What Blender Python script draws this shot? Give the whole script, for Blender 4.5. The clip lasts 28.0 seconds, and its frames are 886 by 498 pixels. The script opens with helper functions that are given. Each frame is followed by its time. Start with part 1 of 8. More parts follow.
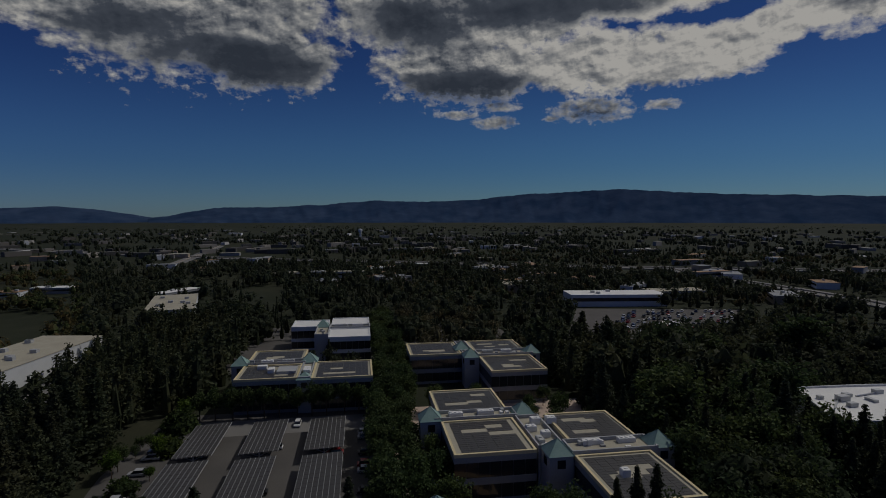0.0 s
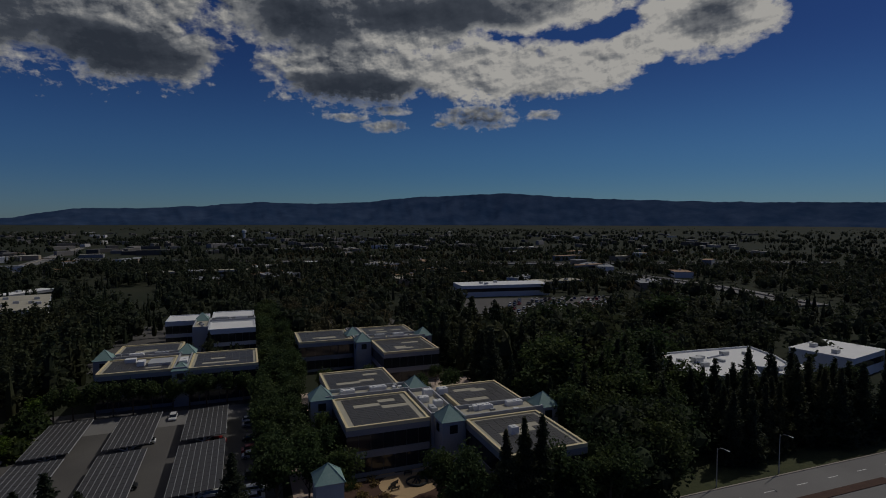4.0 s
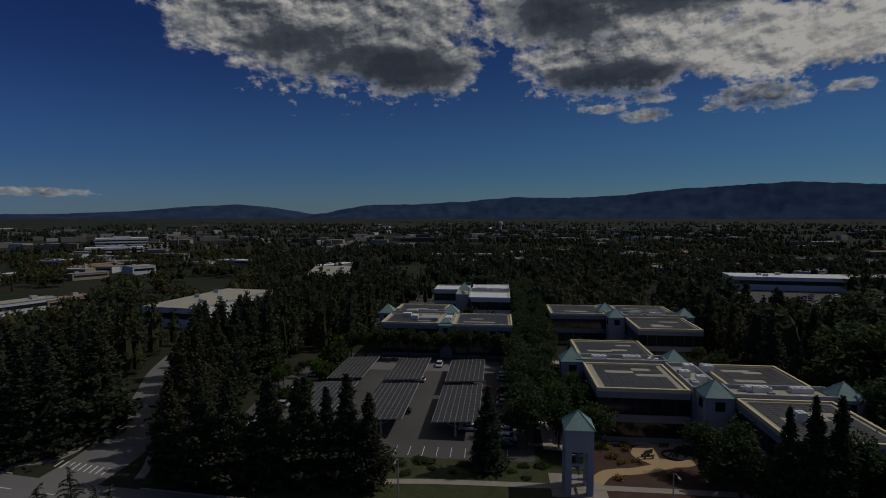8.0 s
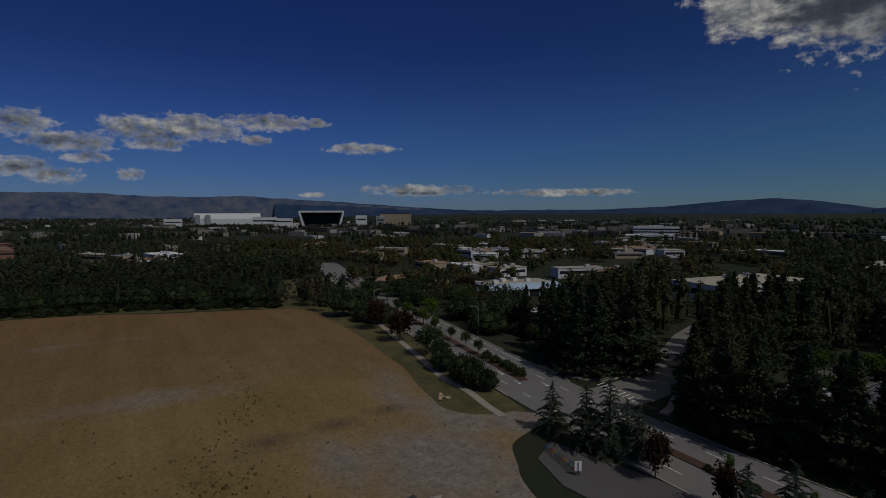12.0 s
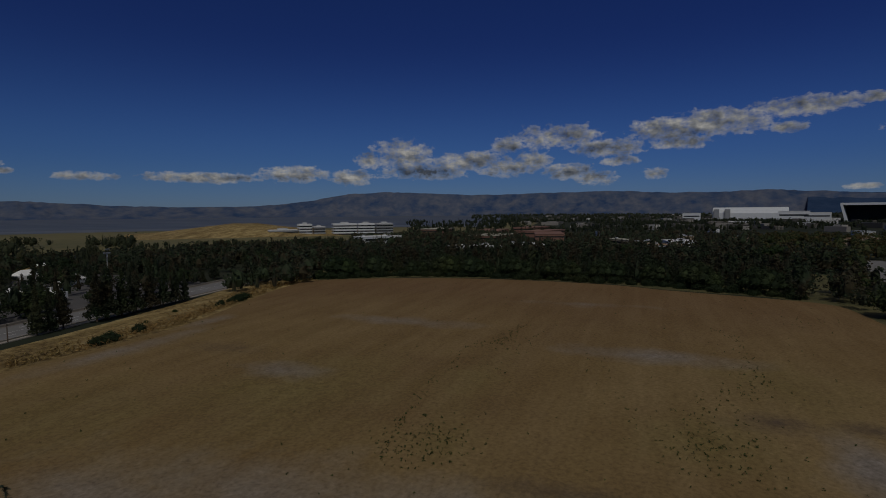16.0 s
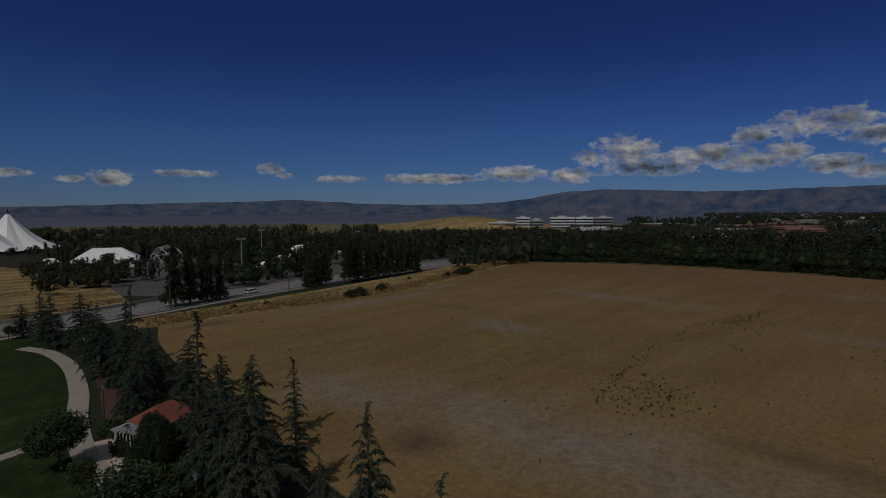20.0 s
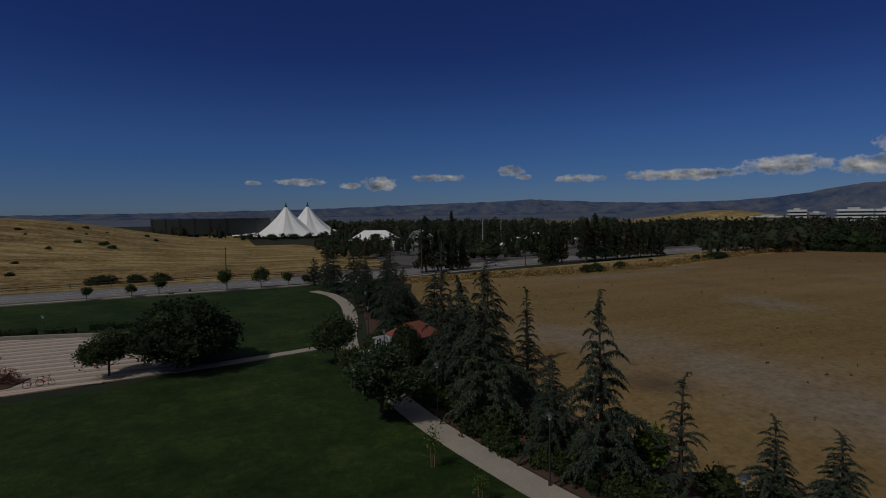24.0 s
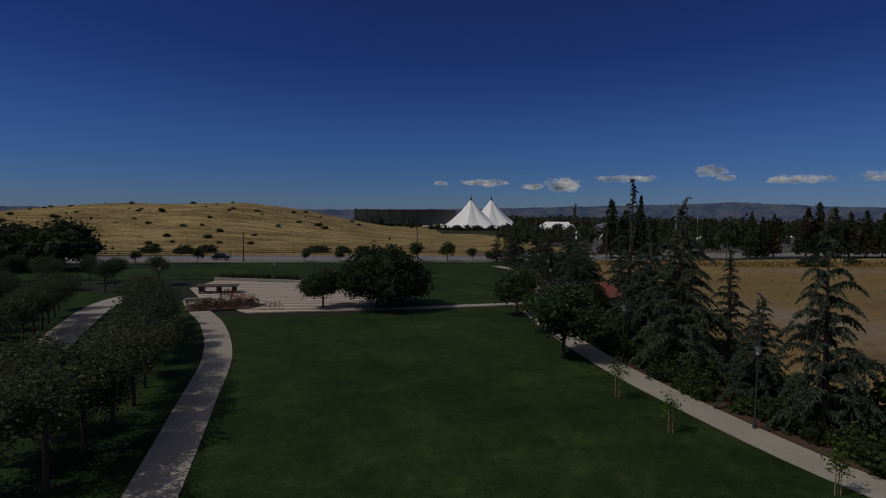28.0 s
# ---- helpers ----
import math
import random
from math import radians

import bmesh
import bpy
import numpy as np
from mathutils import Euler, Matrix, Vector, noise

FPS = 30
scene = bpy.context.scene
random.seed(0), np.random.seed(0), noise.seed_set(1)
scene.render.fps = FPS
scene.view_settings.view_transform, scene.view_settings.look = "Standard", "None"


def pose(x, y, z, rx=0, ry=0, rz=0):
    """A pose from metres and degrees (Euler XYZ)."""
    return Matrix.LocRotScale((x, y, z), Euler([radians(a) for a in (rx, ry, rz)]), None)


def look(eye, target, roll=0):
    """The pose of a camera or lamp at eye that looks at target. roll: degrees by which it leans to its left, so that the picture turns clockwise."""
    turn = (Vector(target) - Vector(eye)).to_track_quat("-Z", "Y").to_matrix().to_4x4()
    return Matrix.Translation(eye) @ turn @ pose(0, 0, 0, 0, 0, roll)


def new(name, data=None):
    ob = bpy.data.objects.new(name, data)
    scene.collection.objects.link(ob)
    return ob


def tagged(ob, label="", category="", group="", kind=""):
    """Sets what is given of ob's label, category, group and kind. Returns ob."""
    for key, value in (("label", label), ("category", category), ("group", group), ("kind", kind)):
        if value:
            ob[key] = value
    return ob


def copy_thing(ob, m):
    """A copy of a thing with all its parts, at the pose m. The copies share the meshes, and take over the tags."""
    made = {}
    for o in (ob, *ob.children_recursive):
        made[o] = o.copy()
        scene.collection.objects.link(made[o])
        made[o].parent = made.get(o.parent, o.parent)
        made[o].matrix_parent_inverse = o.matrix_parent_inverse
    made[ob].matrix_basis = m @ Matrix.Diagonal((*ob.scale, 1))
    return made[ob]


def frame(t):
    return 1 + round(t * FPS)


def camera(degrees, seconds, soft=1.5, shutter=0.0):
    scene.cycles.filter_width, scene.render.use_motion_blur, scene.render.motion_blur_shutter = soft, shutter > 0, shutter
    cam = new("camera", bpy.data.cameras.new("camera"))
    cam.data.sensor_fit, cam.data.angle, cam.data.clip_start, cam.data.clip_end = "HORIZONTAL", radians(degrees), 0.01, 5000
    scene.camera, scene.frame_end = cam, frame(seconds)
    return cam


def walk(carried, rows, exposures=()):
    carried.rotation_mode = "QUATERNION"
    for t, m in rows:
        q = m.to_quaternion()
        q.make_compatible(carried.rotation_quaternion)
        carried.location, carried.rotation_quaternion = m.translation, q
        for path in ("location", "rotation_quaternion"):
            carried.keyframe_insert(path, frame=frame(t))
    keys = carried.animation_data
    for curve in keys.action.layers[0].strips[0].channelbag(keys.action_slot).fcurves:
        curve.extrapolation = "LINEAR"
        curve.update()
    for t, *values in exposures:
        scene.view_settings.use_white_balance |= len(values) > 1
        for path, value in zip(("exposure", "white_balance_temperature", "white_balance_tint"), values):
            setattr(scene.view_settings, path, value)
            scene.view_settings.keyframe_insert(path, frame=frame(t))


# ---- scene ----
# time, place, heading, pitch, lean
PATH = [
    (0, 5.20, 3.20, 60.70, -98.80, -3.38, -0.05),
    (0.5, 5.20, 3.36, 60.25, -99.15, -3.36, -0.04),
    (1, 5.11, 3.47, 59.62, -101.39, -3.33, -0.02),
    (1.5, 5.03, 3.40, 58.91, -104.34, -3.29, 0.05),
    (2, 5.00, 3.34, 57.93, -107.25, -3.24, 0.09),
    (2.5, 4.79, 3.29, 56.85, -109.85, -3.19, 0.11),
    (3.5, 4.90, 3.03, 54.46, -111.39, -3.02, 0.11),
    (4.5, 5.39, 2.89, 52.34, -108.34, -3.03, 0.09),
    (5, 5.55, 2.96, 51.53, -106.34, -3.15, 0.09),
    (5.5, 5.58, 2.92, 50.45, -103.83, -3.19, 0.11),
    (6, 5.64, 3.02, 49.41, -100.78, -3.22, 0.06),
    (6.5, 5.71, 3.15, 48.30, -97.25, -3.26, -0.01),
    (7, 5.70, 3.35, 47.27, -93.39, -3.32, -0.07),
    (7.5, 5.73, 3.16, 46.16, -88.96, -3.39, -0.06),
    (8, 5.66, 3.58, 45.32, -83.93, -3.53, -0.08),
    (8.5, 5.64, 3.76, 44.26, -78.73, -3.56, -0.14),
    (9, 5.64, 3.77, 43.23, -75.47, -3.60, -0.16),
    (9.5, 5.71, 3.70, 42.81, -74.19, -3.58, -0.14),
    (10, 5.78, 3.89, 42.29, -69.78, -3.60, -0.16),
    (10.5, 5.75, 4.24, 41.28, -62.89, -3.69, -0.25),
    (11, 5.74, 4.65, 40.15, -53.43, -3.77, -0.35),
    (11.5, 5.54, 5.14, 39.03, -42.47, -3.79, -0.22),
    (12, 5.39, 5.50, 37.59, -31.47, -3.84, -0.17),
    (12.5, 5.30, 5.60, 36.47, -20.34, -3.99, -0.22),
    (13, 5.13, 5.74, 35.28, -11.03, -4.13, -0.30),
    (13.5, 5.35, 5.75, 34.09, -3.13, -4.20, -0.29),
    (14.5, 5.39, 5.42, 32.27, 10.59, -4.23, -0.73),
    (15.5, 4.50, 4.94, 31.71, 18.22, -4.08, -0.82),
    (16, 3.78, 4.80, 31.77, 20.05, -3.96, -0.46),
    (16.5, 3.18, 4.69, 31.69, 22.06, -3.96, -0.30),
    (17, 3.07, 4.57, 31.05, 23.52, -4.00, -0.28),
    (17.5, 2.77, 4.38, 30.13, 24.70, -3.98, -0.34),
    (18, 2.05, 4.25, 29.17, 26.98, -3.99, -0.30),
    (18.5, 1.82, 4.34, 28.31, 30.09, -4.07, -0.22),
    (19, 1.88, 4.36, 26.98, 33.11, -4.03, -0.16),
    (19.5, 1.66, 4.30, 25.83, 37.41, -4.02, -0.13),
    (20, 1.60, 4.21, 24.53, 42.87, -3.98, -0.21),
    (20.5, 1.57, 4.37, 23.25, 48.63, -3.97, -0.37),
    (21, 1.46, 4.37, 22.00, 56.05, -3.95, -0.49),
    (21.5, 1.58, 4.43, 21.00, 58.94, -3.90, -0.52),
    (22.5, 1.66, 4.40, 18.89, 62.45, -3.82, -0.66),
    (23.5, 1.69, 4.22, 17.40, 65.43, -3.78, -0.75),
    (24, 1.76, 4.12, 17.02, 67.80, -3.78, -0.74),
    (24.5, 1.84, 4.08, 16.25, 69.83, -3.73, -0.72),
    (25, 1.76, 4.09, 15.44, 70.89, -3.69, -0.65),
    (25.5, 1.72, 4.11, 15.06, 73.11, -3.61, -0.48),
    (26, 1.60, 4.07, 14.27, 74.26, -3.58, -0.32),
    (26.5, 1.34, 3.90, 13.50, 74.59, -3.51, -0.00),
    (27, 1.26, 3.86, 13.17, 76.69, -3.49, 0.25),
    (27.5, 1.11, 3.66, 12.43, 83.87, -3.61, 0.42),
    (28, 0.98, 3.50, 11.73, 86.85, -3.67, 0.57),
]
cam = camera(79.06, 28.0, soft=1.0)
walk(cam, [(t, pose(x, y, z, 90 + pitch, 0, heading - 90) @ pose(0, 0, 0, 0, 0, lean))
           for t, x, y, z, heading, pitch, lean in PATH],
     exposures=[(0, -1.54), (8, -1.53), (11, -1.55), (13, -1.68), (16, -1.76), (18, -1.7), (21, -1.62), (25, -1.48), (27, -1.36), (28, -1.24)])
# ---- light ----
SUN_HEADING, SUN_HEIGHT = 198.0, 49.5     # degrees from +x towards +y, and above the horizon
sun_way = Vector((math.cos(radians(SUN_HEADING)) * math.cos(radians(SUN_HEIGHT)),
                  math.sin(radians(SUN_HEADING)) * math.cos(radians(SUN_HEIGHT)), math.sin(radians(SUN_HEIGHT))))
sun_data = bpy.data.lights.new("sun", "SUN")
sun_data.energy, sun_data.angle, sun_data.color = 3.5, radians(0.53), (1.0, 0.95, 0.88)
sun = new("sun", sun_data)
sun.matrix_world = look(sun_way * 800, (0, 0, 0))

world = bpy.data.worlds.new("daylight")
scene.world = world
world.use_nodes = True
wt = world.node_tree
wt.nodes.clear()
def wn(kind, **kw):
    n = wt.nodes.new(kind)
    for k, v in kw.items():
        if k == "operation":
            n.operation = v
        elif k == "blend_type":
            n.blend_type = v
        elif k == "inputs":
            for i, val in v.items():
                n.inputs[i].default_value = val
    return n
def wl(a, b):
    wt.links.new(a, b)
def wmath(op, a, b=None, clamp=False):
    n = wt.nodes.new("ShaderNodeMath")
    n.operation, n.use_clamp = op, clamp
    for i, v in enumerate((a, b)):
        if v is None:
            continue
        if isinstance(v, (int, float)):
            n.inputs[i].default_value = v
        else:
            wl(v, n.inputs[i])
    return n.outputs[0]
sky = wt.nodes.new("ShaderNodeTexSky")
sky.sky_type, sky.sun_disc = "NISHITA", False
sky.sun_elevation = radians(SUN_HEIGHT)
sky.sun_rotation = radians(90 - SUN_HEADING)
sky.altitude, sky.air_density, sky.dust_density, sky.ozone_density = 0, 1.0, 0.1, 2.0
coord = wt.nodes.new("ShaderNodeTexCoord")
wout = wt.nodes.new("ShaderNodeOutputWorld")
bg = wt.nodes.new("ShaderNodeBackground")
bg.inputs["Strength"].default_value = 0.085
sep = wt.nodes.new("ShaderNodeSeparateXYZ")
wl(coord.outputs["Generated"], sep.inputs[0])
az = wmath("MULTIPLY", wmath("ARCTAN2", sep.outputs[1], sep.outputs[0]), 57.29578)
el = wmath("MULTIPLY", wmath("ARCSINE", sep.outputs[2]), 57.29578)
# the sky deepens to a saturated blue, then lightens above the view for extra fill
tint = wt.nodes.new("ShaderNodeValToRGB")
tint.color_ramp.interpolation = "EASE"
while len(tint.color_ramp.elements) < 4:
    tint.color_ramp.elements.new(0.5)
for e_, (p_, c_) in zip(tint.color_ramp.elements, ((0.0, (0.365, 0.575, 1.12)), (0.10, (0.29, 0.525, 1.10)), (0.30, (0.19, 0.32, 0.84)), (0.85, (0.34, 0.42, 0.80)))):
    e_.position, e_.color = p_, (*c_, 1)
wl(wmath("MULTIPLY", el, 1 / 60.0, True), tint.inputs[0])
deep = wt.nodes.new("ShaderNodeMix")
deep.data_type, deep.blend_type = "RGBA", "MULTIPLY"
deep.inputs[0].default_value = 1.0
wl(sky.outputs[0], deep.inputs[6])
wl(tint.outputs[0], deep.inputs[7])
# paler and greener under the sun's side, bluer opposite
side = wmath("MULTIPLY_ADD", wmath("COSINE", wmath("MULTIPLY", wmath("ADD", az, 118.0), 0.0174533)), 0.5)
side.node.inputs[2].default_value = 0.5
swing = wt.nodes.new("ShaderNodeValToRGB")
for e_, (p_, c_) in zip(swing.color_ramp.elements, ((0.0, (0.87, 0.885, 0.925)), (1.0, (0.98, 1.05, 0.84)))):
    e_.position, e_.color = p_, (*c_, 1)
half_ = swing.color_ramp.elements.new(0.4)
half_.color = (0.85, 0.88, 0.99, 1)
wl(side, swing.inputs[0])
turned = wt.nodes.new("ShaderNodeMix")
turned.data_type, turned.blend_type = "RGBA", "MULTIPLY"
turned.inputs[0].default_value = 1.0
wl(deep.outputs[2], turned.inputs[6])
wl(swing.outputs[0], turned.inputs[7])
wl(turned.outputs[2], bg.inputs["Color"])

# cloud banks: heading, height, half width, half height, all in degrees
# two unseen banks high above the view, added for neutral fill light
UNSEEN_FILL_CLOUDS = [(-95, 52, 75, 26), (150, 55, 70, 20)]
SOUTH_BANK = [(-72, 20.6, 15.5, 7.4), (-81, 15.3, 7.6, 3.1), (-65, 18.6, 8, 3.7), (-98, 20.5, 10.5, 4.6), (-101, 15.0, 9.0, 3.5),
              (-106, 20.8, 11, 4.4), (-116, 15.1, 10, 3.0), (-124.5, 15.2, 6.5, 2.7), (-118, 21.3, 12, 2.7), (-136, 18.6, 6.4, 3.6), (-130, 16.6, 3, 1.8)]
SOUTH_SCRAPS = [(-104.2, 9.8, 2.2, 0.62), (-100, 10.6, 2.2, 0.42), (-105, 11.4, 2.2, 0.5), (-114.3, 10.7, 4.4, 1.15), (-120.8, 10.9, 1.7, 0.5), (-110, 10.1, 0.9, 0.3)]
EAST_BANK = [(24.2, 6.1, 2.9, 1.5), (27.3, 5.4, 1.7, 0.8), (22, 4.2, 4.4, 0.8), (17, 5.3, 4.0, 1.0), (13.5, 4.7, 3.0, 1.0), (10.5, 5.2, 2.0, 1.0),
             (7, 4.1, 2.6, 0.8), (4.2, 3.4, 2.0, 0.8), (13.3, 6.9, 1.6, 0.8), (8, 7.6, 4.0, 1.2), (2.8, 6.3, 3.2, 0.9), (1.8, 5.0, 1.8, 0.5)]
EAST_HIGH = [(-2.5, 7.8, 3.4, 1.2), (-7, 8.2, 5.0, 1.2), (-3.5, 6.5, 2.6, 0.6), (-13.5, 9.0, 4.6, 0.8), (-18, 9.1, 1.7, 0.45), (-12.3, 7.3, 1.4, 0.5), (-22.8, 6.7, 3.6, 0.55),
             (-1.5, 3.6, 1.1, 0.55), (-29, 2.4, 5.5, 0.6), (-44, 2.1, 7.0, 0.38), (-18, 1.9, 1.3, 0.28)]
NORTH_EAST = [(35.5, 4.0, 3.2, 0.8), (29.5, 3.7, 2.1, 0.75), (44, 3.5, 5.0, 0.5), (53.3, 3.4, 2.4, 0.4), (60.7, 4.4, 1.4, 0.55), (59.3, 3.7, 0.8, 0.25), (68.5, 3.75, 2.8, 0.36),
              (74.3, 3.2, 1.8, 0.7), (77.3, 3.0, 1.0, 0.3), (82.5, 3.4, 2.1, 0.34), (87, 3.3, 0.7, 0.25)]
# where the cloud is thick and its underside dark; the last number is how dark
THICK = [(-78, 14.9, 11, 2.6, 1.0), (-69, 17.0, 7, 1.9, 0.7), (-101, 13.4, 8.5, 2.1, 1.05), (-112, 20.6, 15, 2.3, 1.1), (-95, 19.4, 7, 3.2, 0.8),
         (-136, 18.5, 4.2, 2.2, 0.8), (-114, 10.2, 3.0, 0.6, 0.5), (-122, 13.9, 2.8, 0.8, 0.5), (-118, 15.6, 4, 0.9, 0.35),
         (22, 3.9, 6, 0.8, 0.4), (11, 3.9, 9, 0.9, 0.4), (-6, 6.9, 7, 0.8, 0.4), (4, 6.3, 5, 0.7, 0.35), (36, 3.5, 8, 0.5, 0.3), (-29, 2.0, 8, 0.3, 0.3)]
flat = wt.nodes.new("ShaderNodeCombineXYZ")
wl(az, flat.inputs[0])
wl(el, flat.inputs[1])
def wvec(op, a, b):
    n = wt.nodes.new("ShaderNodeVectorMath")
    n.operation = op
    for i_, v_ in enumerate((a, b)):
        if isinstance(v_, tuple):
            n.inputs[i_].default_value = v_
        else:
            wl(v_, n.inputs[i_])
    return n
def wnoise(vec, scale, detail, rough):
    n = wt.nodes.new("ShaderNodeTexNoise")
    n.inputs["Scale"].default_value, n.inputs["Detail"].default_value, n.inputs["Roughness"].default_value = scale, detail, rough
    wl(vec, n.inputs["Vector"])
    return n.outputs["Fac"]
def lens_field(rows, floor):
    """How deep inside the nearest of several ellipses: 1 at a centre, 0 at an edge."""
    total = None
    for h_, e_, w_, t_, *much in rows:
        d_ = wvec("MULTIPLY", wvec("SUBTRACT", flat.outputs[0], (h_, e_, 0)).outputs[0], (1 / w_, 1 / t_, 0)).outputs[0]
        v_ = wmath("SUBTRACT", 1.0, wvec("DOT_PRODUCT", d_, d_).outputs["Value"])
        if much:
            v_ = wmath("MULTIPLY", v_, much[0])
        total = v_ if total is None else wmath("MAXIMUM", total, v_)
    return wmath("MAXIMUM", total, floor)
full = lens_field(UNSEEN_FILL_CLOUDS + SOUTH_BANK + SOUTH_SCRAPS + EAST_BANK + EAST_HIGH + NORTH_EAST, -1.5)
heavy = lens_field(THICK, 0.0)
high = wmath("MULTIPLY", wmath("SUBTRACT", el, 11.0), 0.3, True)      # 0 for the far small clouds, 1 for the near bank
low_ = wmath("SUBTRACT", 1.0, high)
def at_scale(a, b, shift=(0, 0, 0)):
    return wvec("ADD", wvec("MULTIPLY", flat.outputs[0], (a, b, 0)).outputs[0], shift).outputs[0]
broad = wnoise(at_scale(0.16, 0.26), 1.0, 3, 0.5)
puff = wnoise(at_scale(0.30, 0.46), 1.0, 9, 0.60)
puff_up = wnoise(at_scale(0.30, 0.46, (-0.13, 0.24, 0)), 1.0, 6, 0.56)
fine_puff = wnoise(at_scale(1.1, 1.6), 1.0, 7, 0.64)
fine_up = wnoise(at_scale(1.1, 1.6, (-0.16, 0.30, 0)), 1.0, 5, 0.6)
body = wmath("ADD", wmath("MULTIPLY", full, wmath("SUBTRACT", 0.95, wmath("MULTIPLY", low_, 0.32))), wmath("MULTIPLY", wmath("SUBTRACT", puff, 0.5), wmath("ADD", 1.7, wmath("MULTIPLY", high, 0.35))))
body = wmath("ADD", body, wmath("MULTIPLY", wmath("SUBTRACT", fine_puff, 0.5), wmath("ADD", 0.50, wmath("MULTIPLY", low_, 2.1))))
cover = wmath("MULTIPLY", wmath("ADD", body, wmath("ADD", 0.10, wmath("MULTIPLY", low_, 0.08))), wmath("ADD", 1.15, wmath("MULTIPLY", high, 1.4)), True)
thick = wmath("MULTIPLY", wmath("SUBTRACT", body, 0.05), 1.6, True)
lit = wmath("SUBTRACT", wmath("SUBTRACT", 0.84, wmath("MULTIPLY", high, 0.05)), wmath("MULTIPLY", thick, wmath("ADD", 0.22, wmath("MULTIPLY", high, -0.08))))
gloom = wmath("MULTIPLY", wmath("ADD", heavy, wmath("MULTIPLY", wmath("SUBTRACT", broad, 0.5), 1.1)), 1.05, True)
lit = wmath("SUBTRACT", lit, wmath("MULTIPLY", wmath("MULTIPLY", gloom, thick), 0.62))
lit = wmath("ADD", lit, wmath("MULTIPLY", wmath("SUBTRACT", puff, puff_up), wmath("SUBTRACT", wmath("ADD", 1.7, wmath("MULTIPLY", high, 0.3)), wmath("MULTIPLY", gloom, wmath("ADD", 0.4, wmath("MULTIPLY", high, 0.9))))))
lit = wmath("ADD", lit, wmath("MULTIPLY", wmath("SUBTRACT", fine_puff, fine_up), wmath("SUBTRACT", 0.45, wmath("MULTIPLY", gloom, 0.33))))
west = wmath("MULTIPLY", wmath("MULTIPLY", wmath("SUBTRACT", -102.0, az), 0.018), high)      # brighter towards the sun
lit = wmath("MULTIPLY", wmath("ADD", lit, wmath("MAXIMUM", wmath("MINIMUM", west, 0.30), -0.05)), 1.0, True)
shade = wt.nodes.new("ShaderNodeValToRGB")
for e_, (p_, c_) in zip(shade.color_ramp.elements, ((0.0, (0.080, 0.098, 0.130)), (0.97, (1.20, 1.165, 1.09)))):
    e_.position, e_.color = p_, (*c_, 1)
dark_ = shade.color_ramp.elements.new(0.36)
dark_.color = (0.155, 0.18, 0.225, 1)
mid_ = shade.color_ramp.elements.new(0.62)
mid_.color = (0.48, 0.50, 0.53, 1)
wl(lit, shade.inputs[0])
cloud_bg = wt.nodes.new("ShaderNodeBackground")
cloud_bg.inputs["Strength"].default_value = 0.85
wl(shade.outputs[0], cloud_bg.inputs["Color"])
mixer = wt.nodes.new("ShaderNodeMixShader")
wl(wmath("MULTIPLY", cover, 0.97), mixer.inputs[0])
wl(bg.outputs[0], mixer.inputs[1])
wl(cloud_bg.outputs[0], mixer.inputs[2])
wl(mixer.outputs[0], wout.inputs["Surface"])
# ---- materials ----
def principled(name):
    m = bpy.data.materials.new(name)
    m.use_nodes = True
    return m, m.node_tree, m.node_tree.nodes["Principled BSDF"]

def link(nt, a, b):
    nt.links.new(a, b)

def noise_node(nt, scale, detail=4.0, rough=0.6, stretch=None, seed=0.0):
    geo = nt.nodes.new("ShaderNodeNewGeometry")
    n = nt.nodes.new("ShaderNodeTexNoise")
    n.inputs["Scale"].default_value, n.inputs["Detail"].default_value, n.inputs["Roughness"].default_value = scale, detail, rough
    mp = nt.nodes.new("ShaderNodeMapping")
    mp.inputs["Location"].default_value = (seed * 13.1, seed * 7.7, seed * 3.3)
    if stretch:
        mp.inputs["Scale"].default_value = stretch
    link(nt, geo.outputs["Position"], mp.inputs[0])
    link(nt, mp.outputs[0], n.inputs["Vector"])
    return n.outputs["Fac"]

def ramp(nt, fac, stops):
    r = nt.nodes.new("ShaderNodeValToRGB")
    el_ = r.color_ramp.elements
    while len(el_) < len(stops):
        el_.new(0.5)
    for e, (p, c) in zip(el_, stops):
        e.position, e.color = p, (*c, 1)
    link(nt, fac, r.inputs[0])
    return r.outputs[0]

def mix(nt, fac, a, b, kind="MIX"):
    n = nt.nodes.new("ShaderNodeMix")
    n.data_type, n.blend_type = "RGBA", kind
    for s, v in ((n.inputs[0], fac), (n.inputs[6], a), (n.inputs[7], b)):
        if isinstance(v, (int, float)):
            s.default_value = v
        elif isinstance(v, tuple):
            s.default_value = (*v, 1)
        else:
            link(nt, v, s)
    return n.outputs[2]

def bumped(nt, b, fac, strength, distance):
    n = nt.nodes.new("ShaderNodeBump")
    n.inputs["Strength"].default_value, n.inputs["Distance"].default_value = strength, distance
    link(nt, fac, n.inputs["Height"])
    link(nt, n.outputs[0], b.inputs["Normal"])

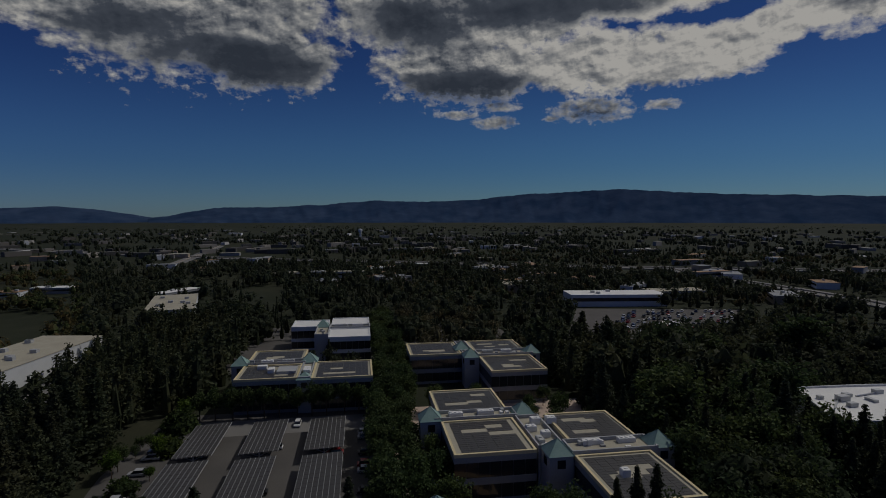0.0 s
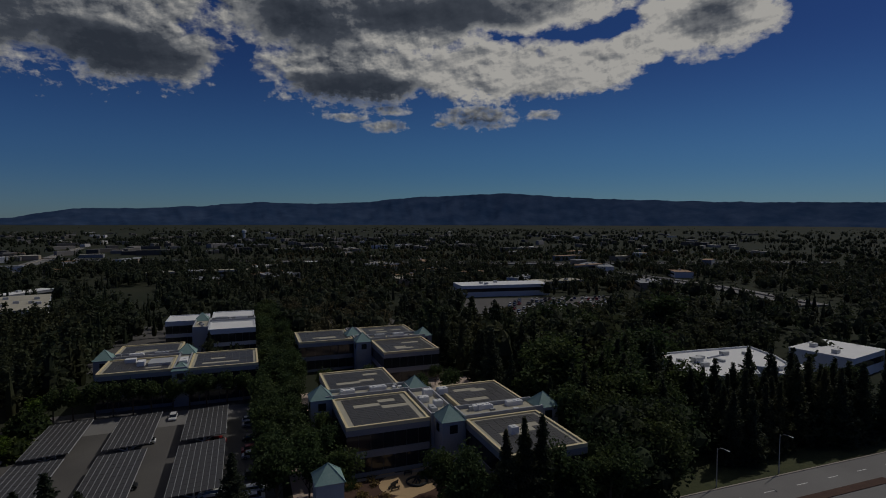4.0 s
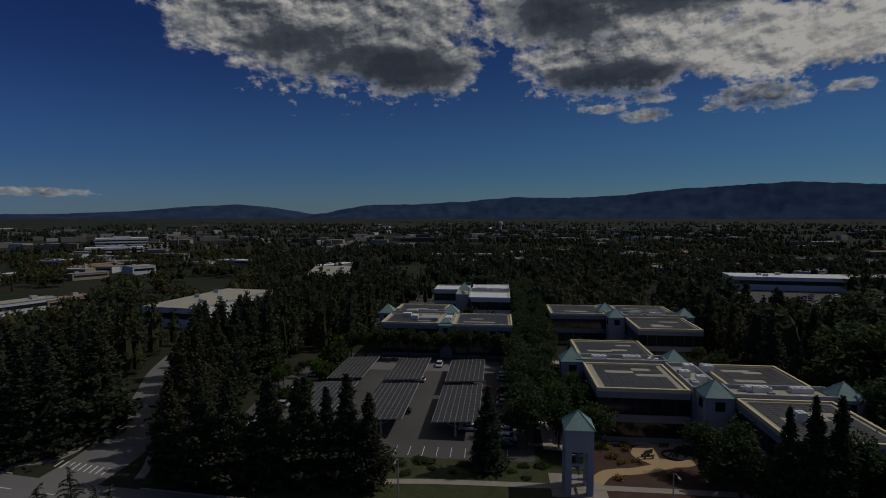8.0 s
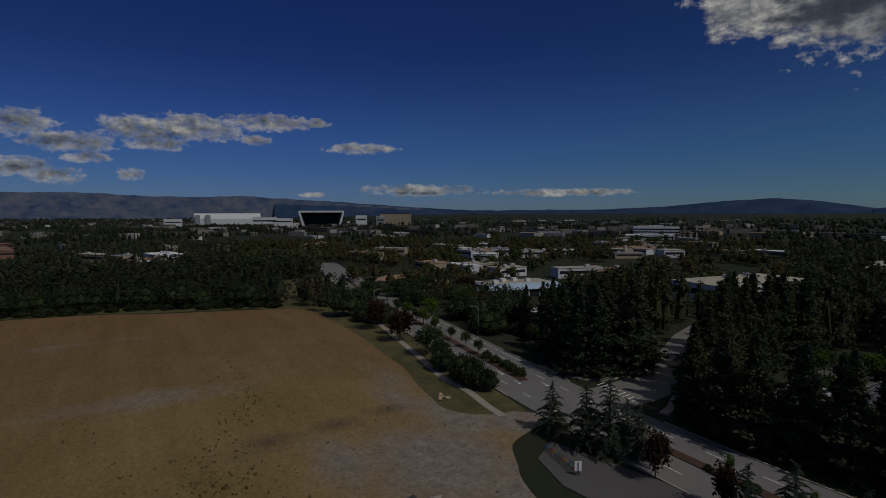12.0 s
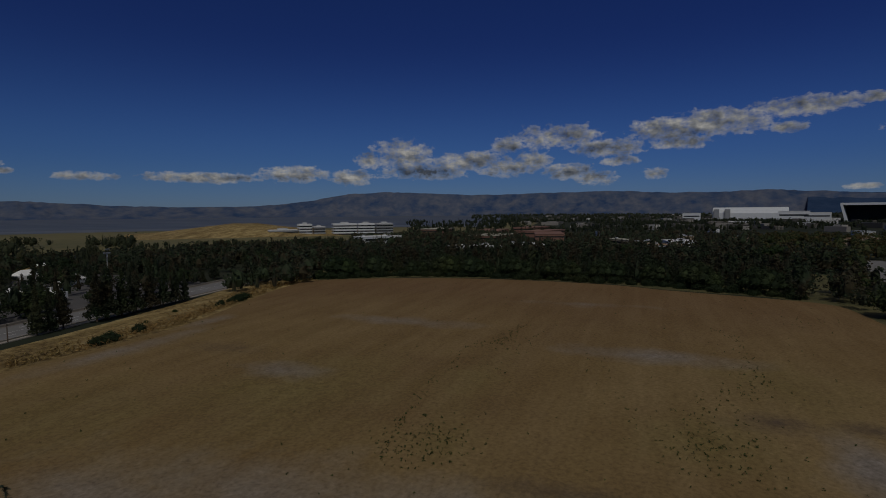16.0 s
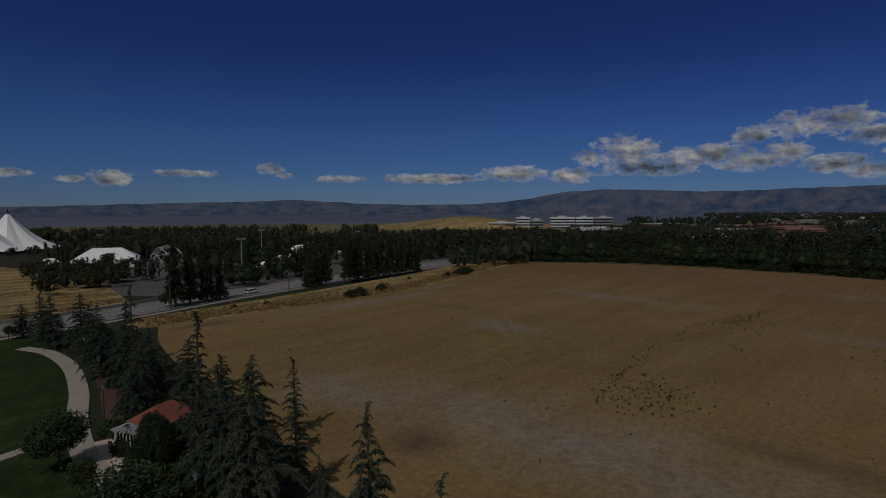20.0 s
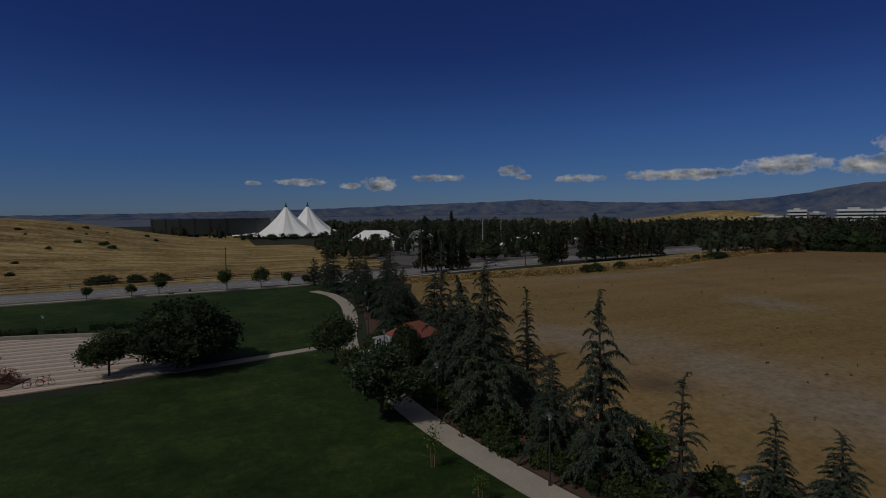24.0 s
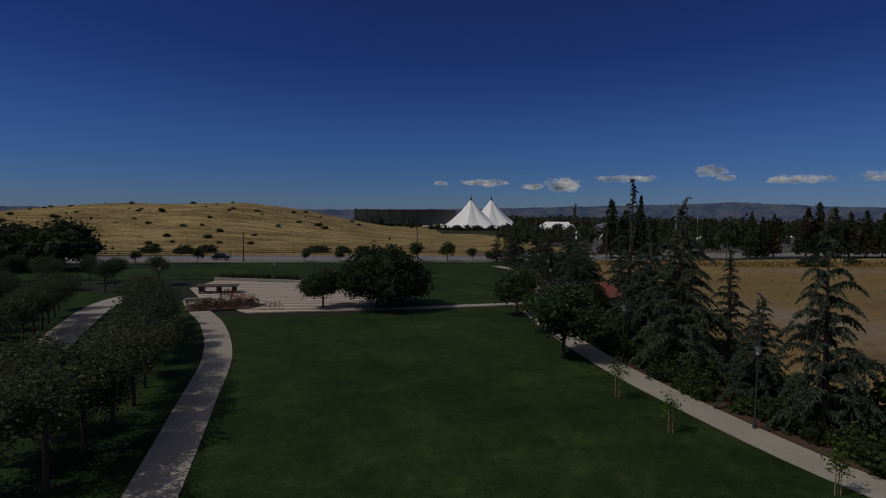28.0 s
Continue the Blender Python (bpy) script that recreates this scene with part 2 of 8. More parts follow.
def surface(name, dark, light, coarse=0.2, fine=4.0, rough=0.85, metal=0.0, bump=0.0, spread=0.25, spec=0.3):
    """Two colours mixed by a coarse and a fine noise."""
    m, nt, b = principled(name)
    c = noise_node(nt, coarse, 5)
    f = noise_node(nt, fine, 3, seed=2)
    add = nt.nodes.new("ShaderNodeMath")
    add.operation = "ADD"
    add.inputs[1].default_value = -0.0
    sc = nt.nodes.new("ShaderNodeMath")
    sc.operation = "MULTIPLY"
    sc.inputs[1].default_value = 0.5
    link(nt, c, add.inputs[0])
    link(nt, f, add.inputs[1])
    link(nt, add.outputs[0], sc.inputs[0])
    col = ramp(nt, sc.outputs[0], [(0.5 - spread, dark), (0.5 + spread, light)])
    link(nt, col, b.inputs["Base Color"])
    b.inputs["Roughness"].default_value, b.inputs["Metallic"].default_value = rough, metal
    b.inputs["Specular IOR Level"].default_value = spec
    if bump:
        bumped(nt, b, f, 0.5, bump)
    return m

def leafy(name, dark, light, dry=None, rust=None):
    """Foliage: each clump and each plant a little different."""
    m, nt, b = principled(name)
    geo = nt.nodes.new("ShaderNodeNewGeometry")
    info = nt.nodes.new("ShaderNodeObjectInfo")
    col = ramp(nt, geo.outputs["Random Per Island"], [(0.0, dark), (0.75, light), (1.0, tuple(min(1, 1.2 * v) for v in light))])
    col2 = ramp(nt, info.outputs["Random"], [(0.0, (0.75, 0.8, 0.8)), (0.6, (1.0, 1.0, 1.0)), (1.0, dry or (1.14, 1.10, 0.92))])
    patch = ramp(nt, noise_node(nt, 0.045, 3, 0.6, seed=6), [(0.32, (0.82, 0.92, 0.88)), (0.5, (1.0, 1.0, 1.0)), (0.68, (1.16, 1.0, 0.9))])
    if rust:
        patch = ramp(nt, noise_node(nt, 0.10, 2, 0.5, seed=6), [(0.42, (0.85, 1.05, 0.9)), (0.5, (1.0, 1.0, 1.0)), (0.58, rust)])
    link(nt, mix(nt, 1.0, mix(nt, 1.0, col, col2, "MULTIPLY"), patch, "MULTIPLY"), b.inputs["Base Color"])
    b.inputs["Roughness"].default_value = 0.75
    b.inputs["Specular IOR Level"].default_value = 0.15
    # light passes through thin leaves
    glow = nt.nodes.new("ShaderNodeBsdfTranslucent")
    link(nt, b.inputs["Base Color"].links[0].from_socket, glow.inputs["Color"])
    both = nt.nodes.new("ShaderNodeMixShader")
    both.inputs[0].default_value = 0.38
    link(nt, b.outputs[0], both.inputs[1])
    link(nt, glow.outputs[0], both.inputs[2])
    link(nt, both.outputs[0], nt.nodes["Material Output"].inputs["Surface"])
    return m

def plain(name, colour, rough=0.5, metal=0.0, spec=0.4):
    m, nt, b = principled(name)
    f = noise_node(nt, 3.0, 3)
    link(nt, mix(nt, f, tuple(0.85 * v for v in colour), tuple(min(1, 1.12 * v) for v in colour)), b.inputs["Base Color"])
    b.inputs["Roughness"].default_value, b.inputs["Metallic"].default_value = rough, metal
    b.inputs["Specular IOR Level"].default_value = spec
    return m

def mown(name):
    """Mown grass with broad stripes, worn patches and a fine grain."""
    m, nt, b = principled(name)
    worn = noise_node(nt, 0.24, 6, 0.72)
    fine = noise_node(nt, 7.0, 5, 0.75, seed=2)
    strip = noise_node(nt, 0.55, 1, 0.3, (1.0, 0.06, 1), 9)
    c = ramp(nt, worn, [(0.30, (0.010, 0.027, 0.006)), (0.46, (0.017, 0.040, 0.008)), (0.58, (0.025, 0.040, 0.011)), (0.70, (0.048, 0.047, 0.022))])
    c = mix(nt, 0.35, c, ramp(nt, strip, [(0.35, (0.010, 0.028, 0.006)), (0.65, (0.026, 0.055, 0.012))]))
    blades = noise_node(nt, 1.6, 6, 0.8, seed=4)
    c = mix(nt, 0.45, c, ramp(nt, blades, [(0.38, (0.006, 0.018, 0.004)), (0.5, (0.022, 0.048, 0.010)), (0.62, (0.054, 0.070, 0.024))]))
    c = mix(nt, 0.40, c, ramp(nt, fine, [(0.38, (0.006, 0.018, 0.004)), (0.62, (0.036, 0.064, 0.017))]))
    lush = noise_node(nt, 0.10, 5, 0.68, seed=13)
    c = mix(nt, 1.0, c, ramp(nt, lush, [(0.36, (0.70, 0.69, 0.68)), (0.5, (0.97, 0.92, 0.91)), (0.64, (1.34, 1.16, 1.15))]), "MULTIPLY")
    thatch = noise_node(nt, 0.42, 6, 0.75, seed=17)
    c = mix(nt, 1.0, c, ramp(nt, thatch, [(0.36, (0.66, 0.70, 0.66)), (0.5, (0.95, 0.95, 0.95)), (0.64, (1.42, 1.22, 1.20))]), "MULTIPLY")
    link(nt, c, b.inputs["Base Color"])
    b.inputs["Roughness"].default_value = 0.9
    b.inputs["Specular IOR Level"].default_value = 0.10
    bumped(nt, b, fine, 0.8, 0.06)
    return m

def dry_slope(name):
    """Dry grass: golden, with darker brown runs and pale tufts along the slope."""
    m, nt, b = principled(name)
    broad = noise_node(nt, 0.018, 5, 0.6, (0.5, 1.6, 1))
    runs = noise_node(nt, 0.09, 6, 0.72, (0.45, 1.8, 3), 3)
    fine = noise_node(nt, 0.55, 7, 0.8, seed=5)
    c = ramp(nt, broad, [(0.38, (0.11, 0.066, 0.030)), (0.5, (0.21, 0.138, 0.052)), (0.62, (0.40, 0.30, 0.13))])
    c = mix(nt, 0.62, c, ramp(nt, runs, [(0.41, (0.06, 0.036, 0.018)), (0.5, (0.23, 0.155, 0.06)), (0.58, (0.52, 0.41, 0.20))]))
    c = mix(nt, 0.42, c, ramp(nt, fine, [(0.41, (0.06, 0.042, 0.018)), (0.59, (0.48, 0.36, 0.15))]))
    link(nt, c, b.inputs["Base Color"])
    b.inputs["Roughness"].default_value = 0.95
    b.inputs["Specular IOR Level"].default_value = 0.1
    bumped(nt, b, fine, 1.0, 0.6)
    return m

ASPHALT = surface("asphalt", (0.035, 0.035, 0.037), (0.075, 0.073, 0.07), 0.08, 6.0, 0.9)
LOT_ASPHALT = surface("lot_asphalt", (0.065, 0.062, 0.060), (0.125, 0.118, 0.112), 0.06, 5.0, 0.9)
ROAD = surface("road_asphalt", (0.13, 0.125, 0.12), (0.22, 0.215, 0.205), 0.08, 5.0, 0.9)
CONCRETE = surface("concrete", (0.235, 0.205, 0.170), (0.39, 0.345, 0.29), 0.45, 5.0, 0.88)
PAVING = surface("warm_paving", (0.40, 0.31, 0.25), (0.56, 0.45, 0.37), 0.25, 6.0, 0.85)
TAN_GRAVEL = surface("decomposed_granite", (0.38, 0.26, 0.14), (0.52, 0.37, 0.21), 0.3, 8.0, 0.95)
MULCH = surface("mulch", (0.045, 0.024, 0.017), (0.105, 0.060, 0.042), 0.5, 7.0, 0.95, bump=0.03)
LAWN = mown("lawn")
ROUGH_GRASS = surface("rough_grass", (0.022, 0.032, 0.011), (0.150, 0.125, 0.050), 0.12, 2.2, 0.9, bump=0.12, spread=0.17)
BANK_GRASS = surface("bank_grass", (0.016, 0.026, 0.009), (0.075, 0.080, 0.028), 0.35, 2.2, 0.9, bump=0.12)
DRY_GRASS = dry_slope("dry_grass")
WHITE_WALL = surface("white_plaster", (0.50, 0.52, 0.53), (0.64, 0.66, 0.67), 0.15, 3.0, 0.8)
GREY_WALL = surface("grey_panel", (0.20, 0.21, 0.22), (0.30, 0.31, 0.32), 0.2, 3.0, 0.75)
CREAM = surface("cream_coping", (0.55, 0.46, 0.26), (0.72, 0.62, 0.38), 0.3, 3.0, 0.8)
MEMBRANE = surface("roof_membrane", (0.30, 0.28, 0.22), (0.46, 0.43, 0.34), 0.2, 3.0, 0.9)
WHITE_ROOF = surface("white_roof", (0.62, 0.62, 0.60), (0.80, 0.80, 0.78), 0.1, 2.0, 0.7)
# dimmer copy of the white wall; on the gate tower the grey is shade
DIM_WHITE_WALL = surface("dim_white_wall", (0.30, 0.31, 0.32), (0.42, 0.43, 0.44), 0.15, 3.0, 0.8)
COPPER = surface("verdigris_copper", (0.16, 0.27, 0.24), (0.28, 0.40, 0.36), 0.6, 4.0, 0.6)
STEEL = plain("painted_steel", (0.45, 0.46, 0.46), 0.5, 0.2)
DARK_STEEL = plain("dark_steel", (0.05, 0.055, 0.055), 0.5, 0.3)
GALV = plain("galvanised_steel", (0.42, 0.43, 0.43), 0.45, 0.6)
WHITE_PAINT = plain("white_paint", (0.75, 0.75, 0.73), 0.5)
BARK = surface("bark", (0.05, 0.035, 0.025), (0.13, 0.095, 0.07), 1.2, 9.0, 0.95)
TENT = plain("white_fabric", (0.82, 0.82, 0.80), 0.6)
PANEL = plain("solar_glass", (0.046, 0.044, 0.044), 0.42, 0.0, 0.4)
GLASS = plain("dark_glass", (0.02, 0.024, 0.028), 0.08, 0.0, 0.6)
RED_TILE = surface("red_tile_roof", (0.15, 0.048, 0.034), (0.23, 0.075, 0.05), 0.8, 6.0, 0.8)
BRICK_ROOF = surface("red_brown_roof", (0.17, 0.085, 0.06), (0.26, 0.15, 0.11), 0.05, 0.6, 0.9)
TAN_ROOF = surface("tan_roof", (0.25, 0.16, 0.09), (0.36, 0.24, 0.15), 0.2, 2.0, 0.9)
BLUE_ROOF = plain("pale_blue_metal_roof", (0.34, 0.46, 0.58), 0.4, 0.2)
def bay():
    m, nt, b = principled("bay_water")
    bands = noise_node(nt, 0.0035, 5, 0.6, (1.0, -0.2, 1), 3)
    geo = nt.nodes.new("ShaderNodeNewGeometry")
    away = nt.nodes.new("ShaderNodeVectorMath")
    away.operation = "LENGTH"
    link(nt, geo.outputs["Position"], away.inputs[0])
    stripes = nt.nodes.new("ShaderNodeTexNoise")
    stripes.noise_dimensions = "1D"
    stripes.inputs["Scale"].default_value, stripes.inputs["Detail"].default_value = 0.006, 5.0
    link(nt, away.outputs["Value"], stripes.inputs["W"])
    c = ramp(nt, stripes.outputs["Fac"], [(0.38, (0.055, 0.07, 0.09)), (0.5, (0.085, 0.105, 0.135)), (0.6, (0.16, 0.17, 0.18))])
    c = mix(nt, 0.4, c, ramp(nt, bands, [(0.4, (0.05, 0.065, 0.085)), (0.6, (0.14, 0.145, 0.14))]))
    link(nt, c, b.inputs["Base Color"])
    b.inputs["Roughness"].default_value = 0.55
    b.inputs["Specular IOR Level"].default_value = 0.2
    return m
WATER = bay()
TYRE = plain("tyre_rubber", (0.02, 0.02, 0.02), 0.8)
CONIFER = leafy("conifer_needles", (0.034, 0.043, 0.028), (0.062, 0.075, 0.044))
CEDAR = leafy("cedar_needles", (0.038, 0.056, 0.040), (0.092, 0.120, 0.084))
BROAD = leafy("broad_leaves", (0.036, 0.054, 0.021), (0.070, 0.100, 0.038))
OAK = leafy("oak_leaves", (0.020, 0.032, 0.015), (0.048, 0.068, 0.030))
GROVE_LEAF = leafy("grove_leaves", (0.036, 0.048, 0.028), (0.092, 0.110, 0.064))
LAWN_LEAF = leafy("lawn_tree_leaves", (0.030, 0.050, 0.022), (0.085, 0.118, 0.058))
BRIGHT = leafy("spring_leaves", (0.04, 0.075, 0.012), (0.11, 0.17, 0.03))
PLUM = leafy("plum_leaves", (0.025, 0.012, 0.010), (0.06, 0.03, 0.022))
SHRUB = leafy("shrub_leaves", (0.022, 0.036, 0.014), (0.07, 0.095, 0.03))
PLANE_LEAF = leafy("plane_tree_leaves", (0.062, 0.060, 0.034), (0.135, 0.122, 0.068))
MIXED_WOOD = leafy("mixed_woodland", (0.034, 0.042, 0.022), (0.075, 0.080, 0.040), None, (1.25, 0.92, 0.85))
FAR_WOOD = leafy("far_woodland", (0.028, 0.036, 0.022), (0.052, 0.062, 0.034))

DUST = [(52, 33, 13, 42, 0.75), (72, -36, 22, 16, 1.7), (80, -23, 15, 6, 1.2), (66, -43, 9, 6, 1.2), (45, 62, 8, 26, 0.6), (93, 73, 7, 15, 0.75), (146, 68, 7, 26, 0.75),
        (128, 1, 8, 22, 0.9), (96, 118, 32, 6, 0.7), (126, 124, 14, 5, 0.6), (60, -14, 12, 16, 0.4), (84, -47, 8, 8, 1.8), (80, -57, 9, 9, 2.0), (100, -43, 15, 6, 1.0), (90, -47, 14, 7, 1.5), (60, -39, 15, 9, 1.5), (114, -46, 16, 6, 0.7), (190, 20, 5, 26, 0.4)]
SCORCHED = [(41, 44, 4.5, 5, 0.9), (94, -15, 5, 7, 0.8), (95, -27, 4, 6, 0.8), (97, -38, 3.5, 5, 0.7), (52, 122, 10, 4, 0.8), (63, 12, 3.5, 14, 0.6), (92, -14, 4, 9, 0.5), (104, 96, 6, 14, 0.4)]
OLIVE = [(84, 62, 34, 26, 0.9), (60, 92, 24, 26, 0.8), (112, -20, 20, 16, 0.7), (84, -4, 14, 12, 0.9), (72, 30, 9, 6, 0.8), (100, 34, 26, 8, 0.5)]
def soil_field(nt, rows, ragged, rough_):
    """The deepest of several soft, ragged patches."""
    geo = nt.nodes.new("ShaderNodeNewGeometry")
    total = None
    for px, py, rx, ry, much in rows:
        v = nt.nodes.new("ShaderNodeVectorMath")
        v.operation = "SUBTRACT"
        v.inputs[1].default_value = (px, py, 0)
        link(nt, geo.outputs["Position"], v.inputs[0])
        w = nt.nodes.new("ShaderNodeVectorMath")
        w.operation = "MULTIPLY"
        w.inputs[1].default_value = (1 / rx, 1 / ry, 0)
        link(nt, v.outputs[0], w.inputs[0])
        q = nt.nodes.new("ShaderNodeVectorMath")
        q.operation = "LENGTH"
        link(nt, w.outputs[0], q.inputs[0])
        k = nt.nodes.new("ShaderNodeMath")
        k.operation = "MULTIPLY_ADD"
        k.inputs[1].default_value, k.inputs[2].default_value = -much, much
        link(nt, q.outputs["Value"], k.inputs[0])
        if total is None:
            total = k.outputs[0]
        else:
            x = nt.nodes.new("ShaderNodeMath")
            x.operation = "MAXIMUM"
            link(nt, total, x.inputs[0])
            link(nt, k.outputs[0], x.inputs[1])
            total = x.outputs[0]
    r = nt.nodes.new("ShaderNodeMath")
    r.operation = "MULTIPLY_ADD"
    r.inputs[1].default_value, r.inputs[2].default_value = rough_, -0.5 * rough_
    link(nt, ragged, r.inputs[0])
    a = nt.nodes.new("ShaderNodeMath")
    a.operation, a.use_clamp = "ADD", True
    link(nt, total, a.inputs[0])
    link(nt, r.outputs[0], a.inputs[1])
    return a.outputs[0]

def field_soil():
    """Brown tilled soil: redder far out, olive where weeds come up, pale dust, scorched spots, harrow lines."""
    m, nt, b = principled("bare_soil")
    big = noise_node(nt, 0.013, 4, 0.55, (0.8, 1.2, 1), 3)
    mid = noise_node(nt, 0.07, 6, 0.62)
    fine = noise_node(nt, 1.5, 7, 0.75, seed=5)
    grit = noise_node(nt, 0.45, 5, 0.7, seed=8)
    harrow = noise_node(nt, 0.55, 2, 0.4, (0.05, 1.0, 1), 7)
    sweep = noise_node(nt, 0.10, 3, 0.5, (0.22, 1.6, 1), 9)
    c = ramp(nt, big, [(0.34, (0.150, 0.094, 0.040)), (0.5, (0.195, 0.130, 0.050)), (0.64, (0.235, 0.165, 0.070))])
    c = mix(nt, 0.40, c, ramp(nt, mid, [(0.34, (0.150, 0.098, 0.040)), (0.66, (0.235, 0.165, 0.072))]))
    geo = nt.nodes.new("ShaderNodeNewGeometry")
    sx = nt.nodes.new("ShaderNodeSeparateXYZ")
    link(nt, geo.outputs["Position"], sx.inputs[0])
    far_ = nt.nodes.new("ShaderNodeMapRange")
    far_.inputs["From Min"].default_value, far_.inputs["From Max"].default_value, far_.inputs["To Max"].default_value = 120.0, 215.0, 0.75
    link(nt, sx.outputs[0], far_.inputs["Value"])
    c = mix(nt, far_.outputs["Result"], c, (0.158, 0.092, 0.044))
    c = mix(nt, soil_field(nt, OLIVE, mid, 1.2), c, ramp(nt, grit, [(0.35, (0.135, 0.100, 0.034)), (0.65, (0.205, 0.158, 0.056))]))
    c = mix(nt, 0.10, c, ramp(nt, sweep, [(0.38, (0.10, 0.065, 0.03)), (0.62, (0.33, 0.245, 0.14))]))
    c = mix(nt, 0.03, c, ramp(nt, harrow, [(0.40, (0.09, 0.058, 0.028)), (0.60, (0.34, 0.25, 0.14))]))
    dust = soil_field(nt, DUST, mid, 1.5)
    c = mix(nt, dust, c, ramp(nt, grit, [(0.34, (0.168, 0.140, 0.111)), (0.66, (0.248, 0.214, 0.175))]))
    c = mix(nt, soil_field(nt, SCORCHED, grit, 0.9), c, (0.085, 0.062, 0.044))
    c = mix(nt, 1.0, c, ramp(nt, fine, [(0.34, (0.72, 0.71, 0.70)), (0.5, (1.0, 1.0, 1.0)), (0.66, (1.24, 1.24, 1.25))]), "MULTIPLY")
    link(nt, c, b.inputs["Base Color"])
    b.inputs["Roughness"].default_value = 0.95
    b.inputs["Specular IOR Level"].default_value = 0.1
    bumped(nt, b, grit, 0.7, 0.15)
    return m
SOIL = field_soil()

def far_ground():
    m, nt, b = principled("distant_plain")
    a = noise_node(nt, 0.004, 6, 0.7)
    f = noise_node(nt, 0.05, 5, 0.7, seed=4)
    c = ramp(nt, a, [(0.35, (0.018, 0.024, 0.014)), (0.5, (0.030, 0.036, 0.021)), (0.65, (0.048, 0.048, 0.030))])
    c = mix(nt, 0.5, c, ramp(nt, f, [(0.35, (0.018, 0.024, 0.014)), (0.62, (0.034, 0.036, 0.024)), (0.8, (0.085, 0.08, 0.066))]))
    link(nt, c, b.inputs["Base Color"])
    b.inputs["Roughness"].default_value = 0.95
    b.inputs["Specular IOR Level"].default_value = 0.1
    return m
PLAIN = far_ground()

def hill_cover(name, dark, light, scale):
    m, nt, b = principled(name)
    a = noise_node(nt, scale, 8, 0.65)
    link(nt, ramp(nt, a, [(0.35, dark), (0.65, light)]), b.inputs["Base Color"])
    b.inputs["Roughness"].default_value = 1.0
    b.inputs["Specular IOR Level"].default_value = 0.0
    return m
# the blue of distance haze is put into the hills' base colours
HILLS_FOREST_HAZED = hill_cover("forest_hills_haze_tint", (0.020, 0.042, 0.090), (0.042, 0.068, 0.125), 0.006)
HILLS_DRY_HAZED = hill_cover("dry_hills_haze_tint", (0.032, 0.060, 0.125), (0.115, 0.125, 0.155), 0.009)

BELT = leafy("belt_needles", (0.036, 0.041, 0.027), (0.060, 0.068, 0.040), None, (1.2, 0.9, 0.85))
PALM = leafy("palm_fronds", (0.03, 0.045, 0.02), (0.085, 0.10, 0.045))
TAN_WALL = surface("tan_wall", (0.30, 0.24, 0.17), (0.40, 0.33, 0.24), 0.05, 1.0, 0.85)
MARSH = surface("marsh_grass", (0.075, 0.08, 0.032), (0.19, 0.155, 0.065), 0.006, 0.05, 0.95)
def distant_roof():
    m, nt, b = principled("distant_roofs")
    geo = nt.nodes.new("ShaderNodeNewGeometry")
    link(nt, ramp(nt, geo.outputs["Random Per Island"], [(0.0, (0.05, 0.048, 0.045)), (0.55, (0.13, 0.12, 0.105)), (0.85, (0.28, 0.26, 0.23)), (1.0, (0.7, 0.7, 0.68))]), b.inputs["Base Color"])
    b.inputs["Roughness"].default_value = 0.9
    return m
DISTANT_ROOF = distant_roof()
RED_STALK = leafy("dry_reddish_grass", (0.050, 0.026, 0.018), (0.150, 0.088, 0.060))
DRY_STALK = leafy("dry_grass_stalks", (0.14, 0.09, 0.035), (0.34, 0.24, 0.10))
# ---- mesh tools ----
from mathutils.geometry import tessellate_polygon
def mesh_of(name, bm, material):
    me = bpy.data.meshes.new(name)
    bm.to_mesh(me)
    bm.free()
    for mt in (material if isinstance(material, (list, tuple)) else [material]):
        me.materials.append(mt)
    return me

def part(name, bm, material, parent, label=""):
    """Links a bmesh, or a ready mesh, as one object under a thing or a part."""
    me = bm if isinstance(bm, bpy.types.Mesh) else mesh_of(name, bm, material)
    ob = new(name, me)
    ob.parent = parent
    if label:
        ob["label"] = label
    return ob

def thing(name, place, label, category, group="", turn=0.0):
    ob = new(name)
    ob.matrix_basis = pose(*place, 0, 0, turn)
    return tagged(ob, label, category, group)

def solid(name, bm, material, label, category, kind="", place=(0, 0, 0), turn=0.0, group=""):
    ob = new(name, bm if isinstance(bm, bpy.types.Mesh) else mesh_of(name, bm, material))
    ob.matrix_basis = pose(*place, 0, 0, turn)
    return tagged(ob, label, category, group, kind)

def box(bm, x0, x1, y0, y1, z0, z1, taper=0.0):
    t = taper
    vs = [bm.verts.new(p) for p in ((x0, y0, z0), (x1, y0, z0), (x1, y1, z0), (x0, y1, z0),
                                    (x0 + t, y0 + t, z1), (x1 - t, y0 + t, z1), (x1 - t, y1 - t, z1), (x0 + t, y1 - t, z1))]
    for f in ((3, 2, 1, 0), (4, 5, 6, 7), (0, 1, 5, 4), (1, 2, 6, 5), (2, 3, 7, 6), (3, 0, 4, 7)):
        bm.faces.new([vs[i] for i in f])
    return bm

def boxes(*dims):
    bm = bmesh.new()
    for d in dims:
        box(bm, *d)
    return bm

def pyramid(bm, cx, cy, half, z0, z1, lip=0.0):
    b = [bm.verts.new((cx + sx * half, cy + sy * half, z0)) for sx, sy in ((-1, -1), (1, -1), (1, 1), (-1, 1))]
    top = bm.verts.new((cx, cy, z1))
    for i in range(4):
        bm.faces.new((b[i], b[(i + 1) % 4], top))
    bm.faces.new(b[::-1])
    return bm

